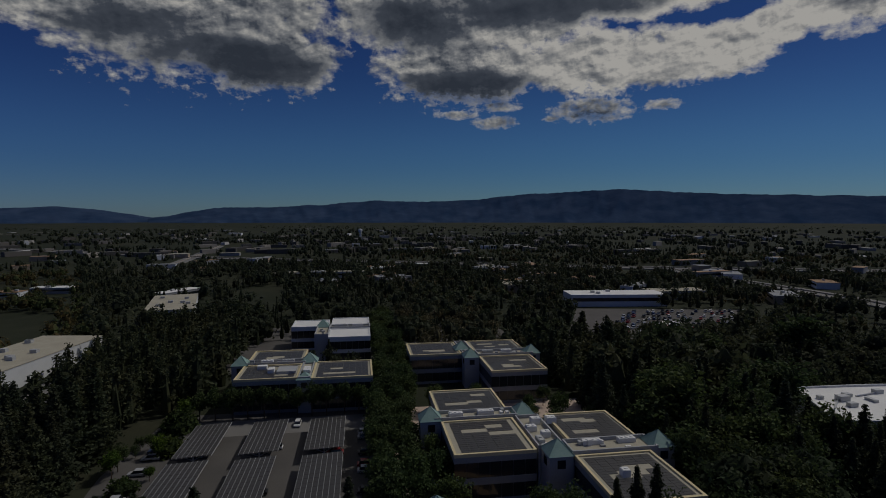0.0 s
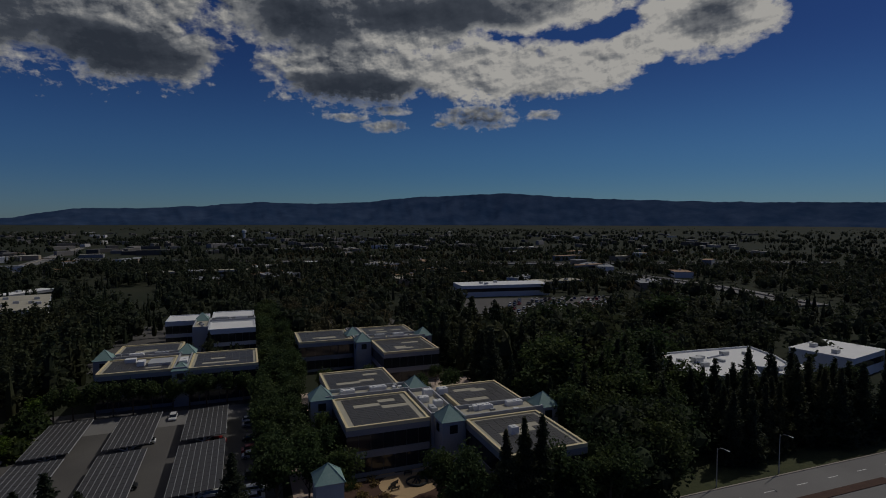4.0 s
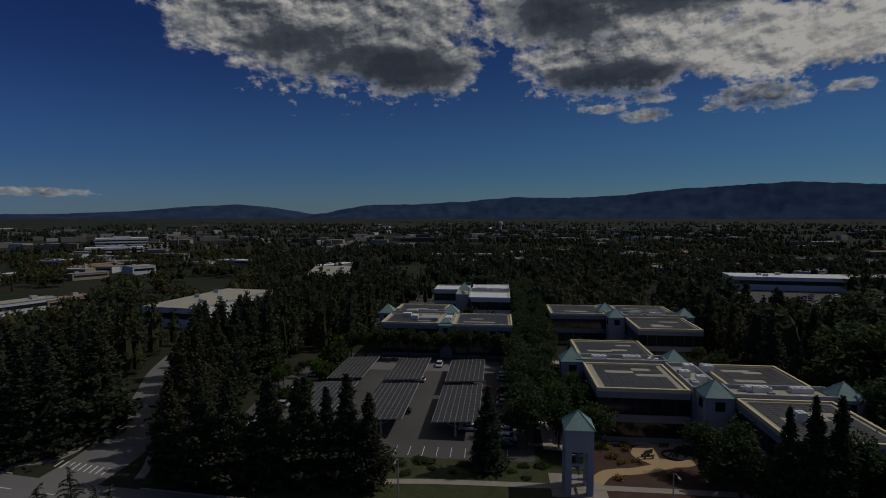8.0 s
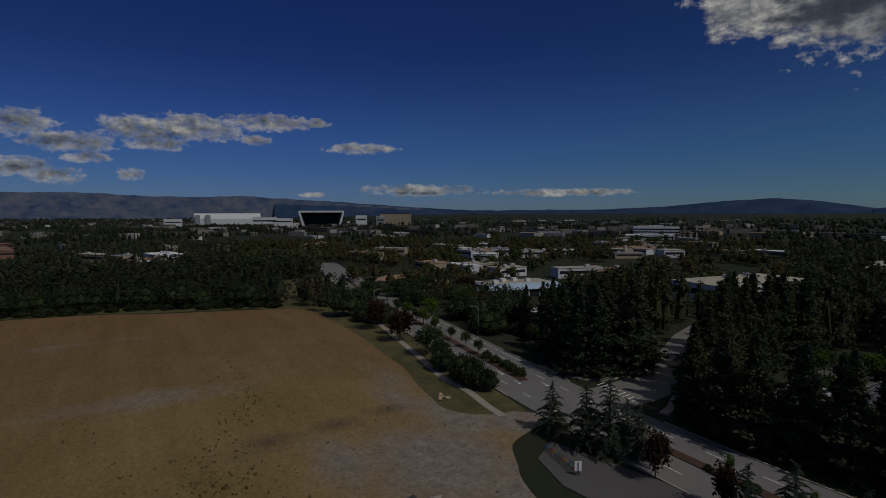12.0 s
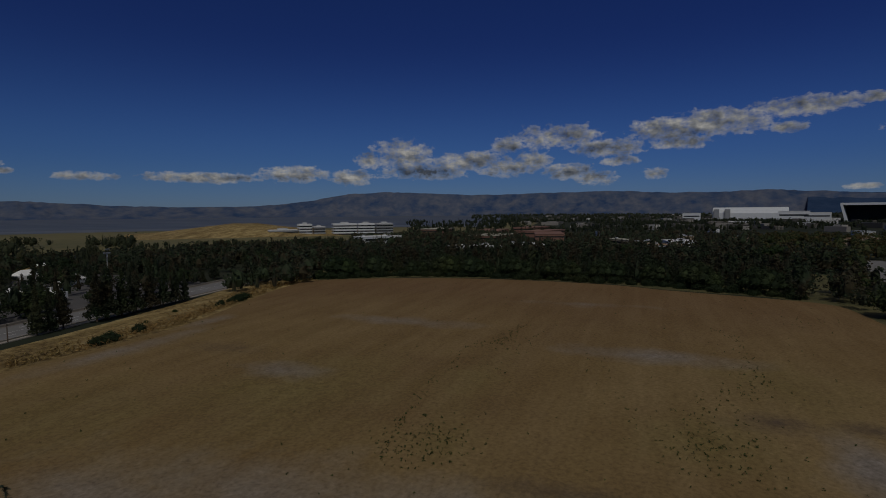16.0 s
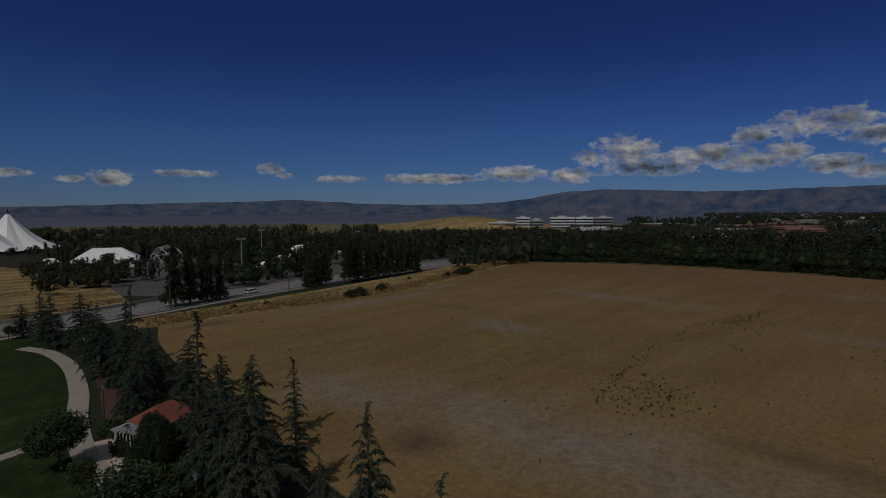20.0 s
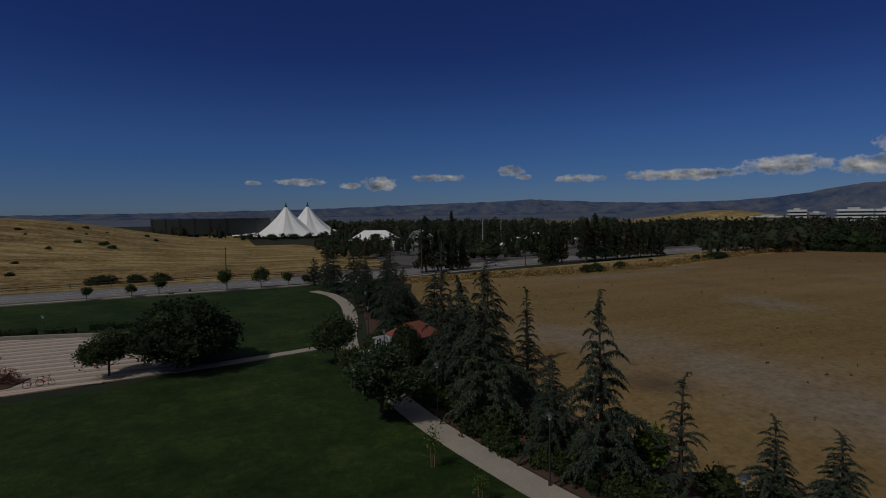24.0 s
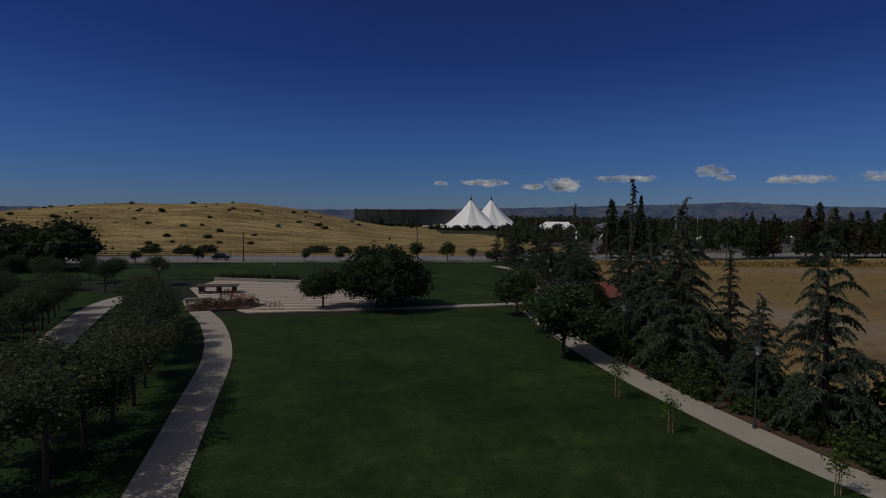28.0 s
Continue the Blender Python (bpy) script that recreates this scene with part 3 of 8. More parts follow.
def tube(bm, p0, p1, r0, r1, n=8, caps=True):
    p0, p1 = Vector(p0), Vector(p1)
    q = (p1 - p0).to_track_quat("Z", "Y")
    rings = []
    for p, r in ((p0, r0), (p1, r1)):
        rings.append([bm.verts.new(p + q @ Vector((r * math.cos(2 * math.pi * i / n), r * math.sin(2 * math.pi * i / n), 0))) for i in range(n)])
    for i in range(n):
        bm.faces.new((rings[0][i], rings[0][(i + 1) % n], rings[1][(i + 1) % n], rings[1][i]))
    if caps:
        bm.faces.new(rings[0][::-1])
        bm.faces.new(rings[1])
    return bm

def slab(points, z0, z1):
    """A polygon with thickness."""
    bm = bmesh.new()
    lo = [bm.verts.new((x, y, z0)) for x, y in points]
    hi = [bm.verts.new((x, y, z1)) for x, y in points]
    n = len(points)
    area = sum(points[i][0] * points[(i + 1) % n][1] - points[(i + 1) % n][0] * points[i][1] for i in range(n))
    if area < 0:
        lo, hi = lo[::-1], hi[::-1]
    flat_ = [Vector((x, y, 0)) for x, y in (points if area >= 0 else points[::-1])]
    for tri in tessellate_polygon([flat_]):
        a, b, c = tri
        turn = (flat_[b] - flat_[a]).cross(flat_[c] - flat_[a]).z
        if abs(turn) > 1e-9:
            bm.faces.new((hi[a], hi[b], hi[c]) if turn > 0 else (hi[a], hi[c], hi[b]))
    for i in range(n):
        bm.faces.new((lo[i], lo[(i + 1) % n], hi[(i + 1) % n], hi[i]))
    return bm

def smooth_line(points, steps=6):
    """A rounded line through a few points."""
    p = [np.array(q, float) for q in points]
    p = [2 * p[0] - p[1]] + p + [2 * p[-1] - p[-2]]
    out = []
    for i in range(1, len(p) - 2):
        for s in range(steps):
            t = s / steps
            a, b, c, d = p[i - 1], p[i], p[i + 1], p[i + 2]
            out.append(0.5 * (2 * b + (c - a) * t + (2 * a - 5 * b + 4 * c - d) * t * t + (3 * b - a - 3 * c + d) * t ** 3))
    out.append(p[-2])
    return out

def offset_line(line, d):
    out = []
    for i, q in enumerate(line):
        a, b = line[max(i - 1, 0)], line[min(i + 1, len(line) - 1)]
        t = (b - a) / max(np.linalg.norm(b - a), 1e-6)
        out.append(q + d * np.array((-t[1], t[0])))
    return out

def band(line, d0, d1, z0, z1):
    """A strip beside a line, from d0 to d1 to its left, with thickness."""
    bm = bmesh.new()
    a, b = offset_line(line, d0), offset_line(line, d1)
    rows = [[bm.verts.new((*q, z)) for q, z in ((p, z0), (p, z1), (r, z1), (r, z0))] for p, r in zip(a, b)]
    for s, t in zip(rows, rows[1:]):
        for i in range(3):
            bm.faces.new((s[i], s[i + 1], t[i + 1], t[i]))
    bm.faces.new(rows[0])
    bm.faces.new(rows[-1][::-1])
    bmesh.ops.recalc_face_normals(bm, faces=bm.faces)
    return bm

def inside(x, y, poly):
    hit_ = False
    for i in range(len(poly)):
        (x0, y0), (x1, y1) = poly[i], poly[i - 1]
        if (y0 > y) != (y1 > y) and x < (x1 - x0) * (y - y0) / (y1 - y0) + x0:
            hit_ = not hit_
    return hit_

def raw_mesh(name, verts, faces, material):
    me = bpy.data.meshes.new(name)
    me.from_pydata([tuple(v) for v in verts], [], faces)
    me.materials.append(material)
    return me

def shard_mesh(name, centres, sizes, per, material, rng, droop=0.0, core=None, slim=0.32, scatter=0.42):
    """Foliage: a handful of ragged leaf sprays round each centre; core: (verts, faces) for the shaded inside."""
    centres, sizes = np.asarray(centres, float), np.asarray(sizes, float)
    n = len(centres) * per
    c = np.repeat(centres, per, 0)
    s = np.repeat(sizes, per)[:, None]
    mid = c + rng.normal(0, scatter, (n, 3)) * s
    a = rng.normal(0, 1, (n, 3))
    a[:, 2] = a[:, 2] * 0.6 - droop
    a /= np.linalg.norm(a, axis=1)[:, None]
    b = np.cross(a, rng.normal(0, 1, (n, 3)))
    b /= np.linalg.norm(b, axis=1)[:, None] + 1e-9
    v = np.stack([mid - a * s * 0.5 - b * s * 0.12, mid + b * s * slim, mid + a * s * 0.65, mid - b * s * slim * 1.1], 1).reshape(-1, 3)
    f = np.arange(n * 4).reshape(n, 4)
    verts, faces = list(v), [tuple(q) for q in f.tolist()]
    if core:
        o = len(verts)
        verts += list(core[0])
        faces += [tuple(i + o for i in q) for q in core[1]]
    return raw_mesh(name, verts, faces, material)

def spindle(rings, n, rng, jitter=0.15):
    """A ragged closed body of revolution: rings of (radius, z)."""
    verts, faces = [], []
    for r, z in rings:
        for i in range(n):
            k = r * (1 + rng.uniform(-jitter, jitter))
            verts.append((k * math.cos(2 * math.pi * i / n), k * math.sin(2 * math.pi * i / n), z + rng.uniform(-jitter, jitter) * 0.5))
    for j in range(len(rings) - 1):
        for i in range(n):
            a, b = j * n + i, j * n + (i + 1) % n
            faces.append((a, b, b + n, a + n))
    faces.append(tuple(range((len(rings) - 1) * n, len(rings) * n)))
    return verts, faces
# ---- ground, roads, lawns ----
def plain_height(r, way):
    """Level, but for the south, where the plain climbs slowly towards the foothills."""
    south = max(0.0, min(1.0, (-math.sin(way) - 0.15) * 2.5))
    return -0.12 + 26 * south * max(0.0, (r - 1600) / 2600) ** 1.3
bm = bmesh.new()
ring_r = [0, 60, 160, 320, 640, 1200, 1600, 2000, 2500, 3000, 3600, 4200, 4800]
prev = None
for r in ring_r:
    ring = [bm.verts.new((r * math.cos(2 * math.pi * i / 64), r * math.sin(2 * math.pi * i / 64), plain_height(r, 2 * math.pi * i / 64))) for i in range(64)] if r else [bm.verts.new((0, 0, -0.12))]
    if prev is not None:
        for i in range(64):
            j = (i + 1) % 64
            bm.faces.new((prev[0], ring[i], ring[j]) if len(prev) == 1 else (prev[i], ring[i], ring[j], prev[j]))
    prev = ring
solid("ground", bm, PLAIN, "dark green and brown suburban plain reaching the horizon", "ground", "structure")

FIELD = [(44, 128), (86, 125), (123, 127), (160, 138), (198, 148), (220, 147), (240, 110), (248, 64), (243, 17), (232, -7), (222, -38), (213, -55), (196, -58.5), (162, -57.8),
         (132, -54.6), (120, -53.4), (107, -50), (97, -48.2), (92.5, -47.4), (87.5, -49.2), (84.6, -53), (83.2, -58), (80, -60.8), (76.5, -59), (74.5, -53.5), (72, -48.4), (66, -44.6), (61.5, -42), (50, -38), (38, -30), (31, 0), (28, 20), (29, 45), (33, 80), (38, 110)]
field_line = smooth_line([*FIELD, FIELD[0]], 4)[:-1]
solid("field", slab([tuple(p) for p in field_line], -0.12, 0.02), SOIL, "bare brown ploughed field with pale dusty patches", "field", "structure")

# grass verges round the field
solid("verge_north", slab([(38, 128), (86, 124), (123, 126), (198, 147), (222, 148), (224, 172), (198, 172), (150, 158), (100, 148), (60, 142), (40, 140)], -0.12, -0.01), DRY_GRASS, "golden dry grass verge beside the road", "verge", "structure")
solid("verge_south", slab([(82.6, -60.2), (83.5, -53), (87, -47.5), (92.5, -45.6), (107, -48), (120, -51.5), (132, -52.6), (162, -55.5), (213, -50), (226, -40), (240, -60), (240, -90), (198, -78.4), (149, -70.5), (111, -64.6), (90, -61.6)], -0.12, -0.012), ROUGH_GRASS, "rough green and yellow grass strip along the road", "verge", "structure")
solid("verge_east", slab([(212, -52), (226, -40), (234, -7), (247, 17), (252, 64), (244, 110), (222, 149), (300, 190), (310, -100), (240, -92)], -0.12, -0.014), ROUGH_GRASS, "shaded rough grass below the trees", "verge", "structure")

# park lawns
LAWN_SHAPE = [(-8, 22), (-11.5, 33), (-13.7, 46), (-17, 56), (-21, 64.5), (-10, 65), (-4, 68.5), (6, 70.3), (13.5, 72), (15.4, 62), (16.0, 50), (17.6, 39), (20, 28.5), (24, 20.4), (28.6, 12.4), (30, 2), (26, -20), (-6, -20), (-6.5, 5)]
solid("lawn", slab(LAWN_SHAPE, -0.12, 0.0), LAWN, "mown dark green park lawn with faint stripes", "lawn", "structure")
solid("lawn_far", slab([(-95, 120), (-60, 128.4), (-30, 132.6), (-8, 134.2), (14, 135.4), (27, 137.2), (24.5, 120), (21.5, 100), (19.5, 82), (13.5, 74), (5, 72.2), (-2, 72), (-3.5, 92), (-22, 96), (-36, 99), (-78, 96)], -0.12, -0.004), LAWN, "mown green lawn beside the road", "lawn", "structure")
solid("lawn_grove", slab([(-7.4, 12), (-9.8, 24), (-12.7, 36), (-15.6, 48), (-20.4, 60), (-25.4, 69), (-29, 77), (-40, 80), (-62, 92), (-90, 96), (-100, 40), (-60, -20), (-14, -20)], -0.12, -0.008), LAWN, "shaded lawn below a grove of young trees", "lawn", "structure")

# park paths
path_e = smooth_line([(29, 12), (24, 20), (20.6, 26.8), (18.2, 36), (16.6, 45), (15.8, 56), (15.6, 66), (17.5, 78), (20.5, 90), (22.8, 105), (22.6, 118), (20, 126)], 5)
solid("path_east", band(path_e, -1.1, 1.2, -0.12, 0.03), CONCRETE, "pale concrete park path curving past cedars", "path", "structure")
path_w = smooth_line([(-7, 10), (-9.4, 23), (-12.3, 36), (-15.2, 48), (-20, 60), (-25, 69), (-29, 77)], 6)
solid("path_west", band(path_w, -1.25, 1.0, -0.12, 0.03), CONCRETE, "curving pale concrete path dappled by tree shade", "path", "structure")
path_x = smooth_line([(-4, 69.6), (4, 71.2), (11, 72.8), (16, 74)], 4)
solid("path_cross", band(path_x, -0.8, 0.8, -0.12, 0.026), CONCRETE, "narrow concrete path across the lawn", "path", "structure")
path_g = smooth_line([(-22, 24), (-26, 40), (-33, 58), (-38, 74), (-37, 86)], 5)
solid("path_grove", band(path_g, -1.6, 1.6, -0.12, 0.028), CONCRETE, "pale path between rows of young trees", "path", "structure")
mulch_line = smooth_line([(33, 8), (27, 19), (23.4, 27), (21, 36), (19.4, 45), (19, 56), (19.5, 68), (21.6, 78), (24.6, 92), (27, 106), (27.5, 120)], 5)
solid("mulch_bed", band(mulch_line, -8.0, 1.4, -0.12, -0.002), MULCH, "red-brown mulch bed under the cedars", "bed", "structure")

# roads
road_n = smooth_line([(-260, 96), (-160, 118), (-90, 135), (-50, 142.5), (-8, 146), (20, 147.5), (45, 152), (80, 161.5), (140, 172), (198, 180), (260, 190), (380, 214)], 6)
solid("road_north", band(road_n, -7.4, 7.4, -0.12, 0.02), ROAD, "pale grey asphalt road with two lanes", "road", "structure")
for side, nm in ((-1, "kerb_south"), (1, "kerb_north")):
    solid(nm, band(road_n, side * 7.4, side * 7.75, -0.12, 0.15), CONCRETE, "pale concrete kerb along the road", "kerb", "structure")
solid("pavement_north", band(road_n, -10.6, -9.0, -0.12, 0.1), CONCRETE, "pale concrete pavement beside the road", "pavement", "structure")
road_s = smooth_line([(-200, -66), (-80, -67), (-20, -67), (20, -67), (42, -67.2), (60, -68.2), (84, -70.2), (111, -74), (149, -80), (198, -87.5), (260, -99), (400, -130)], 6)
solid("road_south", band(road_s, -8.6, 8.6, -0.12, 0.02), ROAD, "grey asphalt avenue with a planted median", "road", "structure")

def cut(line, x0, x1):
    return [p for p in line if x0 <= p[0] <= x1]
dense_s = smooth_line(road_s, 6)
solid("kerb_south_side", band(cut(dense_s, -160, 66), -8.95, -8.6, -0.12, 0.15), CONCRETE, "pale concrete kerb", "kerb", "structure")
solid("kerb_south_side", band(cut(dense_s, 92, 330), -8.95, -8.6, -0.12, 0.15), CONCRETE, "pale concrete kerb", "kerb", "structure")
solid("kerb_field_side", band(cut(dense_s, 89, 330), 8.6, 8.95, -0.12, 0.15), CONCRETE, "pale concrete kerb", "kerb", "structure")
solid("kerb_field_side", band(cut(dense_s, -160, 72), 8.6, 8.95, -0.12, 0.15), CONCRETE, "pale concrete kerb", "kerb", "structure")
solid("median", band(cut(dense_s, 96, 300), -0.9, 1.1, -0.12, 0.16), MULCH, "narrow planted median with a concrete edge", "median", "structure")
solid("median", band(cut(dense_s, -120, 66), -0.9, 1.1, -0.12, 0.16), MULCH, "narrow planted median with a concrete edge", "median", "structure")
side_st = smooth_line([(79, -76), (79.5, -90), (84, -106), (93, -125), (103, -146), (112, -180), (116, -240)], 6)
solid("side_street", band(side_st, -6, 6, -0.12, 0.024), ROAD, "asphalt side street between tall conifers", "road", "structure")
solid("pavement_corner", band(smooth_line([(68, -80.5), (69.5, -85), (73, -92), (77.5, -105), (86, -124)], 5), -1.4, 0.3, -0.12, 0.15), CONCRETE, "pale concrete corner pavement", "pavement", "structure")
solid("pavement_corner", band(smooth_line([(104, -82.5), (95, -83), (88.5, -87), (89.5, -98), (96, -112)], 5), -1.4, 0.3, -0.12, 0.15), CONCRETE, "pale concrete corner pavement", "pavement", "structure")
walk_s = smooth_line([(-60, -85.5), (-14, -85.6), (4, -85.2), (17, -84.8), (31, -83.6), (48, -83), (64, -84.5)], 5)
solid("pavement_south", band(walk_s, -0.8, 0.9, -0.12, 0.06), CONCRETE, "pale concrete pavement across grass", "pavement", "structure")
solid("pavement_field_side", band(smooth_line([(82.6, -54.6), (89, -55.4), (98, -57), (109, -57.4), (130, -62), (160, -68), (198, -76)], 5), -0.9, 0.8, -0.12, 0.04), CONCRETE, "narrow pale pavement beside the field", "pavement", "structure")
solid("verge_office", slab([(-140, -76), (-20, -76), (42, -76.5), (66, -79), (69, -90), (66, -97), (-140, -97)], -0.12, -0.006), BANK_GRASS, "green grass strip between road and car park", "verge", "structure")
# highways across the southern plain
highway = smooth_line([(1000, -1330), (684, -1142), (400, -951), (150, -800), (-100, -690), (-330, -585), (-700, -470)], 5)
spur_road = smooth_line([(-356, -600), (-344, -518), (-347, -456), (-352, -377), (-348, -307), (-330, -230)], 5)
link_road = smooth_line([(232, -640), (250, -800), (270, -973), (300, -1200)], 4)
for line_, half_w, z_ in ((highway, 15, 1.2), (spur_road, 11, 0.9), (link_road, 9, 0.6)):
    solid("highway", band(line_, -half_w, half_w, -0.12, z_), ROAD, "pale concrete highway across the suburb", "road", "structure")
    solid("highway_barrier", band(line_, -0.3, 0.3, z_, z_ + 0.9), CONCRETE, "low concrete barrier along the highway", "barrier", "structure")
# car parks
solid("car_park", slab([(-1, -94), (62, -93), (66, -130), (63, -160), (60, -168), (-3, -168)], -0.12, -0.002), LOT_ASPHALT, "dark grey asphalt car park with solar canopies", "car park", "structure")
solid("office_drive", slab([(-2, -161.4), (60, -161.4), (63, -149.8), (-2, -149.8)], -0.12, 0.008), ROAD, "pale asphalt drive in front of the office", "road", "structure")
solid("car_park_rear", slab([(-70, -212), (60, -212), (60, -300), (-70, -300)], -0.12, -0.03), LOT_ASPHALT, "asphalt car park behind the offices", "car park", "structure")
solid("car_park_far", slab([(-96, -248), (-178, -238), (-240, -312), (-137, -334)], -0.12, -0.01), LOT_ASPHALT, "wide asphalt car park full of rows of cars", "car park", "structure")
solid("car_park_field", slab([(30, -60), (46, -59.3), (53, -58.3), (69.5, -54.5), (66, -48.5), (58, -46), (40, -48), (30, -46)], -0.12, 0.03), LOT_ASPHALT, "small asphalt parking area beside the field", "car park", "structure")
solid("courtyard", slab([(-37, -104), (-12, -104), (-9.5, -80), (-38, -80)], -0.12, 0.0), MULCH, "brown planted courtyard in front of the offices", "courtyard", "structure")
solid("office_pavement", slab([(-70, -165), (-3, -165), (-3, -100), (-12, -100), (-12, -150), (-70, -150)], -0.12, -0.02), PAVING, "paved walk between the office buildings", "pavement", "structure")
solid("amphitheatre_lot", slab([(60, 172), (120, 180), (200, 194), (210, 280), (120, 300), (60, 290), (40, 200)], -0.12, -0.03), LOT_ASPHALT, "asphalt event car park among trees", "car park", "structure")
solid("dry_meadow", slab([(-90, 152), (-8, 155.5), (30, 158), (50, 165), (62, 250), (40, 330), (-90, 330)], -0.12, -0.02), DRY_GRASS, "golden dry grass meadow below the hill", "meadow", "structure")

# golden hill north of the road
RIDGE = [(-420, 4), (-300, 7), (-240, 9.1), (-206, 13.5), (-161, 16.8), (-130, 16.6), (-99, 17.6), (-70, 13.8), (-46, 8.4), (-17, 3.0), (25, -0.6), (60, -1)]
def ridge_at(x):
    return float(np.interp(x, [p[0] for p in RIDGE], [p[1] for p in RIDGE]))
verts, faces = [], []
nx, ny = 120, 56
for j in range(ny):
    for i in range(nx):
        x, y = -420 + 480 * i / (nx - 1), 146 + 380 * j / (ny - 1) + (-30 if i < 20 else 0) * (1 - i / 20)
        u = (y - 160) / 170
        s = max(0.0, min(1.0, u)); s = s * s * (3 - 2 * s)
        if y > 330:
            s = max(0.0, 1 - ((y - 330) / 190) ** 2)
        h = ridge_at(x) * s
        h += 0.55 * noise.noise((x * 0.03, y * 0.03, 0)) * min(1, max(0, h) / 4) * 1.6 + 0.25 * noise.noise((x * 0.12, y * 0.12, 4)) * min(1, max(0, h) / 3)
        verts.append((x, y, h if h > 0.15 else -0.3))
for j in range(ny - 1):
    for i in range(nx - 1):
        a = j * nx + i
        faces.append((a, a + 1, a + nx + 1, a + nx))
hill = solid("hill", raw_mesh("hill", verts, faces, DRY_GRASS), None, "broad golden grassy hill dotted with shrubs", "hill", "structure")
for p in hill.data.polygons:
    p.use_smooth = True

# distant hills: heading and height in degrees
def far_ridge(name, table, r, material, label, rough_, step=0.25, depth=700, folds=1.15):
    h0, h1 = table[0][0], table[-1][0]
    n = int((h1 - h0) / step) + 1
    verts, faces = [], []
    rows = 14
    for i in range(n):
        h = h0 + (h1 - h0) * i / (n - 1)
        e = float(np.interp(h, [q[0] for q in table], [q[1] for q in table]))
        top = r * math.tan(radians(e)) + 30 + rough_ * noise.noise((h * 0.55, r, 1)) + 0.5 * rough_ * noise.noise((h * 2.2, r, 2))
        for k in range(rows):
            q = k / (rows - 1)
            rr = r - depth * (1 - q)
            spur = abs(noise.noise((h * 0.45 + 0.9 * q, r, 7))) + 0.5 * abs(noise.noise((h * 1.2 - 1.2 * q, r, 9)))
            z = -5 + (top + 5) * q ** 1.1 * (1 - folds * spur * (1 - q) * min(1, 3 * q)) + (0 if k in (0, rows - 1) else rough_ * noise.noise((h * 1.1, q * 4, r)))
            verts.append((rr * math.cos(radians(h)), rr * math.sin(radians(h)), z))
    for i in range(n - 1):
        for k in range(rows - 1):
            a = i * rows + k
            faces.append((a, a + rows, a + rows + 1, a + 1))
    ob = solid(name, raw_mesh(name, verts, faces, material), None, label, "hills", "structure")
    for p in ob.data.polygons:
        p.use_smooth = True
    return ob
far_ridge("backdrop_hills_south", [(-175, 1.29), (-160, 1.69), (-138, 2.13), (-128, 2.51), (-122, 2.84), (-117, 3.24), (-112, 2.99), (-107, 2.78), (-102, 2.24), (-97, 2.04), (-91, 2.14), (-86, 1.69), (-81, 1.44), (-76, 1.34), (-73, 0.84), (-70, 0.29)], 4500, HILLS_FOREST_HAZED, "wooded hills along the skyline, coloured a dark haze blue", 9, folds=0.4)
far_ridge("backdrop_hills_southeast", [(-75, 0.1), (-70.6, 0.36), (-66, 1.1), (-63, 1.35), (-59, 1.15), (-54, 0.68), (-48, 0.4), (-34, 0.36), (-27, 0.8), (-20.7, 1.25), (-14, 1.6)], 4650, HILLS_FOREST_HAZED, "low hills far across the valley, coloured haze blue", 6, folds=0.4)
far_ridge("backdrop_hills_east", [(-30, 0.5), (-20, 1.2), (-15.9, 1.52), (-11, 1.85), (-7, 1.7), (-3.5, 1.72), (3, 2.01), (10, 1.9), (15, 1.75), (19.5, 1.87), (24.9, 2.14), (29.7, 1.97), (35.6, 1.0), (40, 0.7), (46.5, 0.65), (52, 0.84), (58.3, 1.19), (63, 0.99), (70, 0.82), (80, 0.5), (90, 0.3), (100, 0.16), (110, 0.1), (122, 0.1), (132, 0.1)], 4550, HILLS_DRY_HAZED, "dry brown hills beyond the bay, haze blue in their colour", 8, depth=330)
verts = [(r * math.cos(radians(h)), r * math.sin(radians(h)), -0.05) for r in (1150, 4700) for h in range(14, 135, 3)]
n = len(verts) // 2
solid("bay_water", raw_mesh("bay_water", verts, [(i, i + 1, n + i + 1, n + i) for i in range(n - 1)], WATER), None, "thin grey-blue strip of bay water and salt ponds", "water", "structure")
# ---- offices with copper pyramids ----
ROOF_Z = 10.9
pane_mesh = {}
def pane(width, height):
    key = (round(width, 2), round(height, 2))
    if key not in pane_mesh:
        bm = boxes((-width / 2 + 0.05, width / 2 - 0.05, -0.05, 0.05, 0.04, height - 0.04))
        pane_mesh[key] = mesh_of("pane", bm, GLASS)
    return pane_mesh[key]

panel_mesh = {}
def panel_for(w, l, t=0.05):
    key = (round(w, 3), round(l, 3))
    if key not in panel_mesh:
        panel_mesh[key] = mesh_of("solar_panel", boxes((0.03, w - 0.03, 0.03, l - 0.03, 0, t)), PANEL)
    return panel_mesh[key]

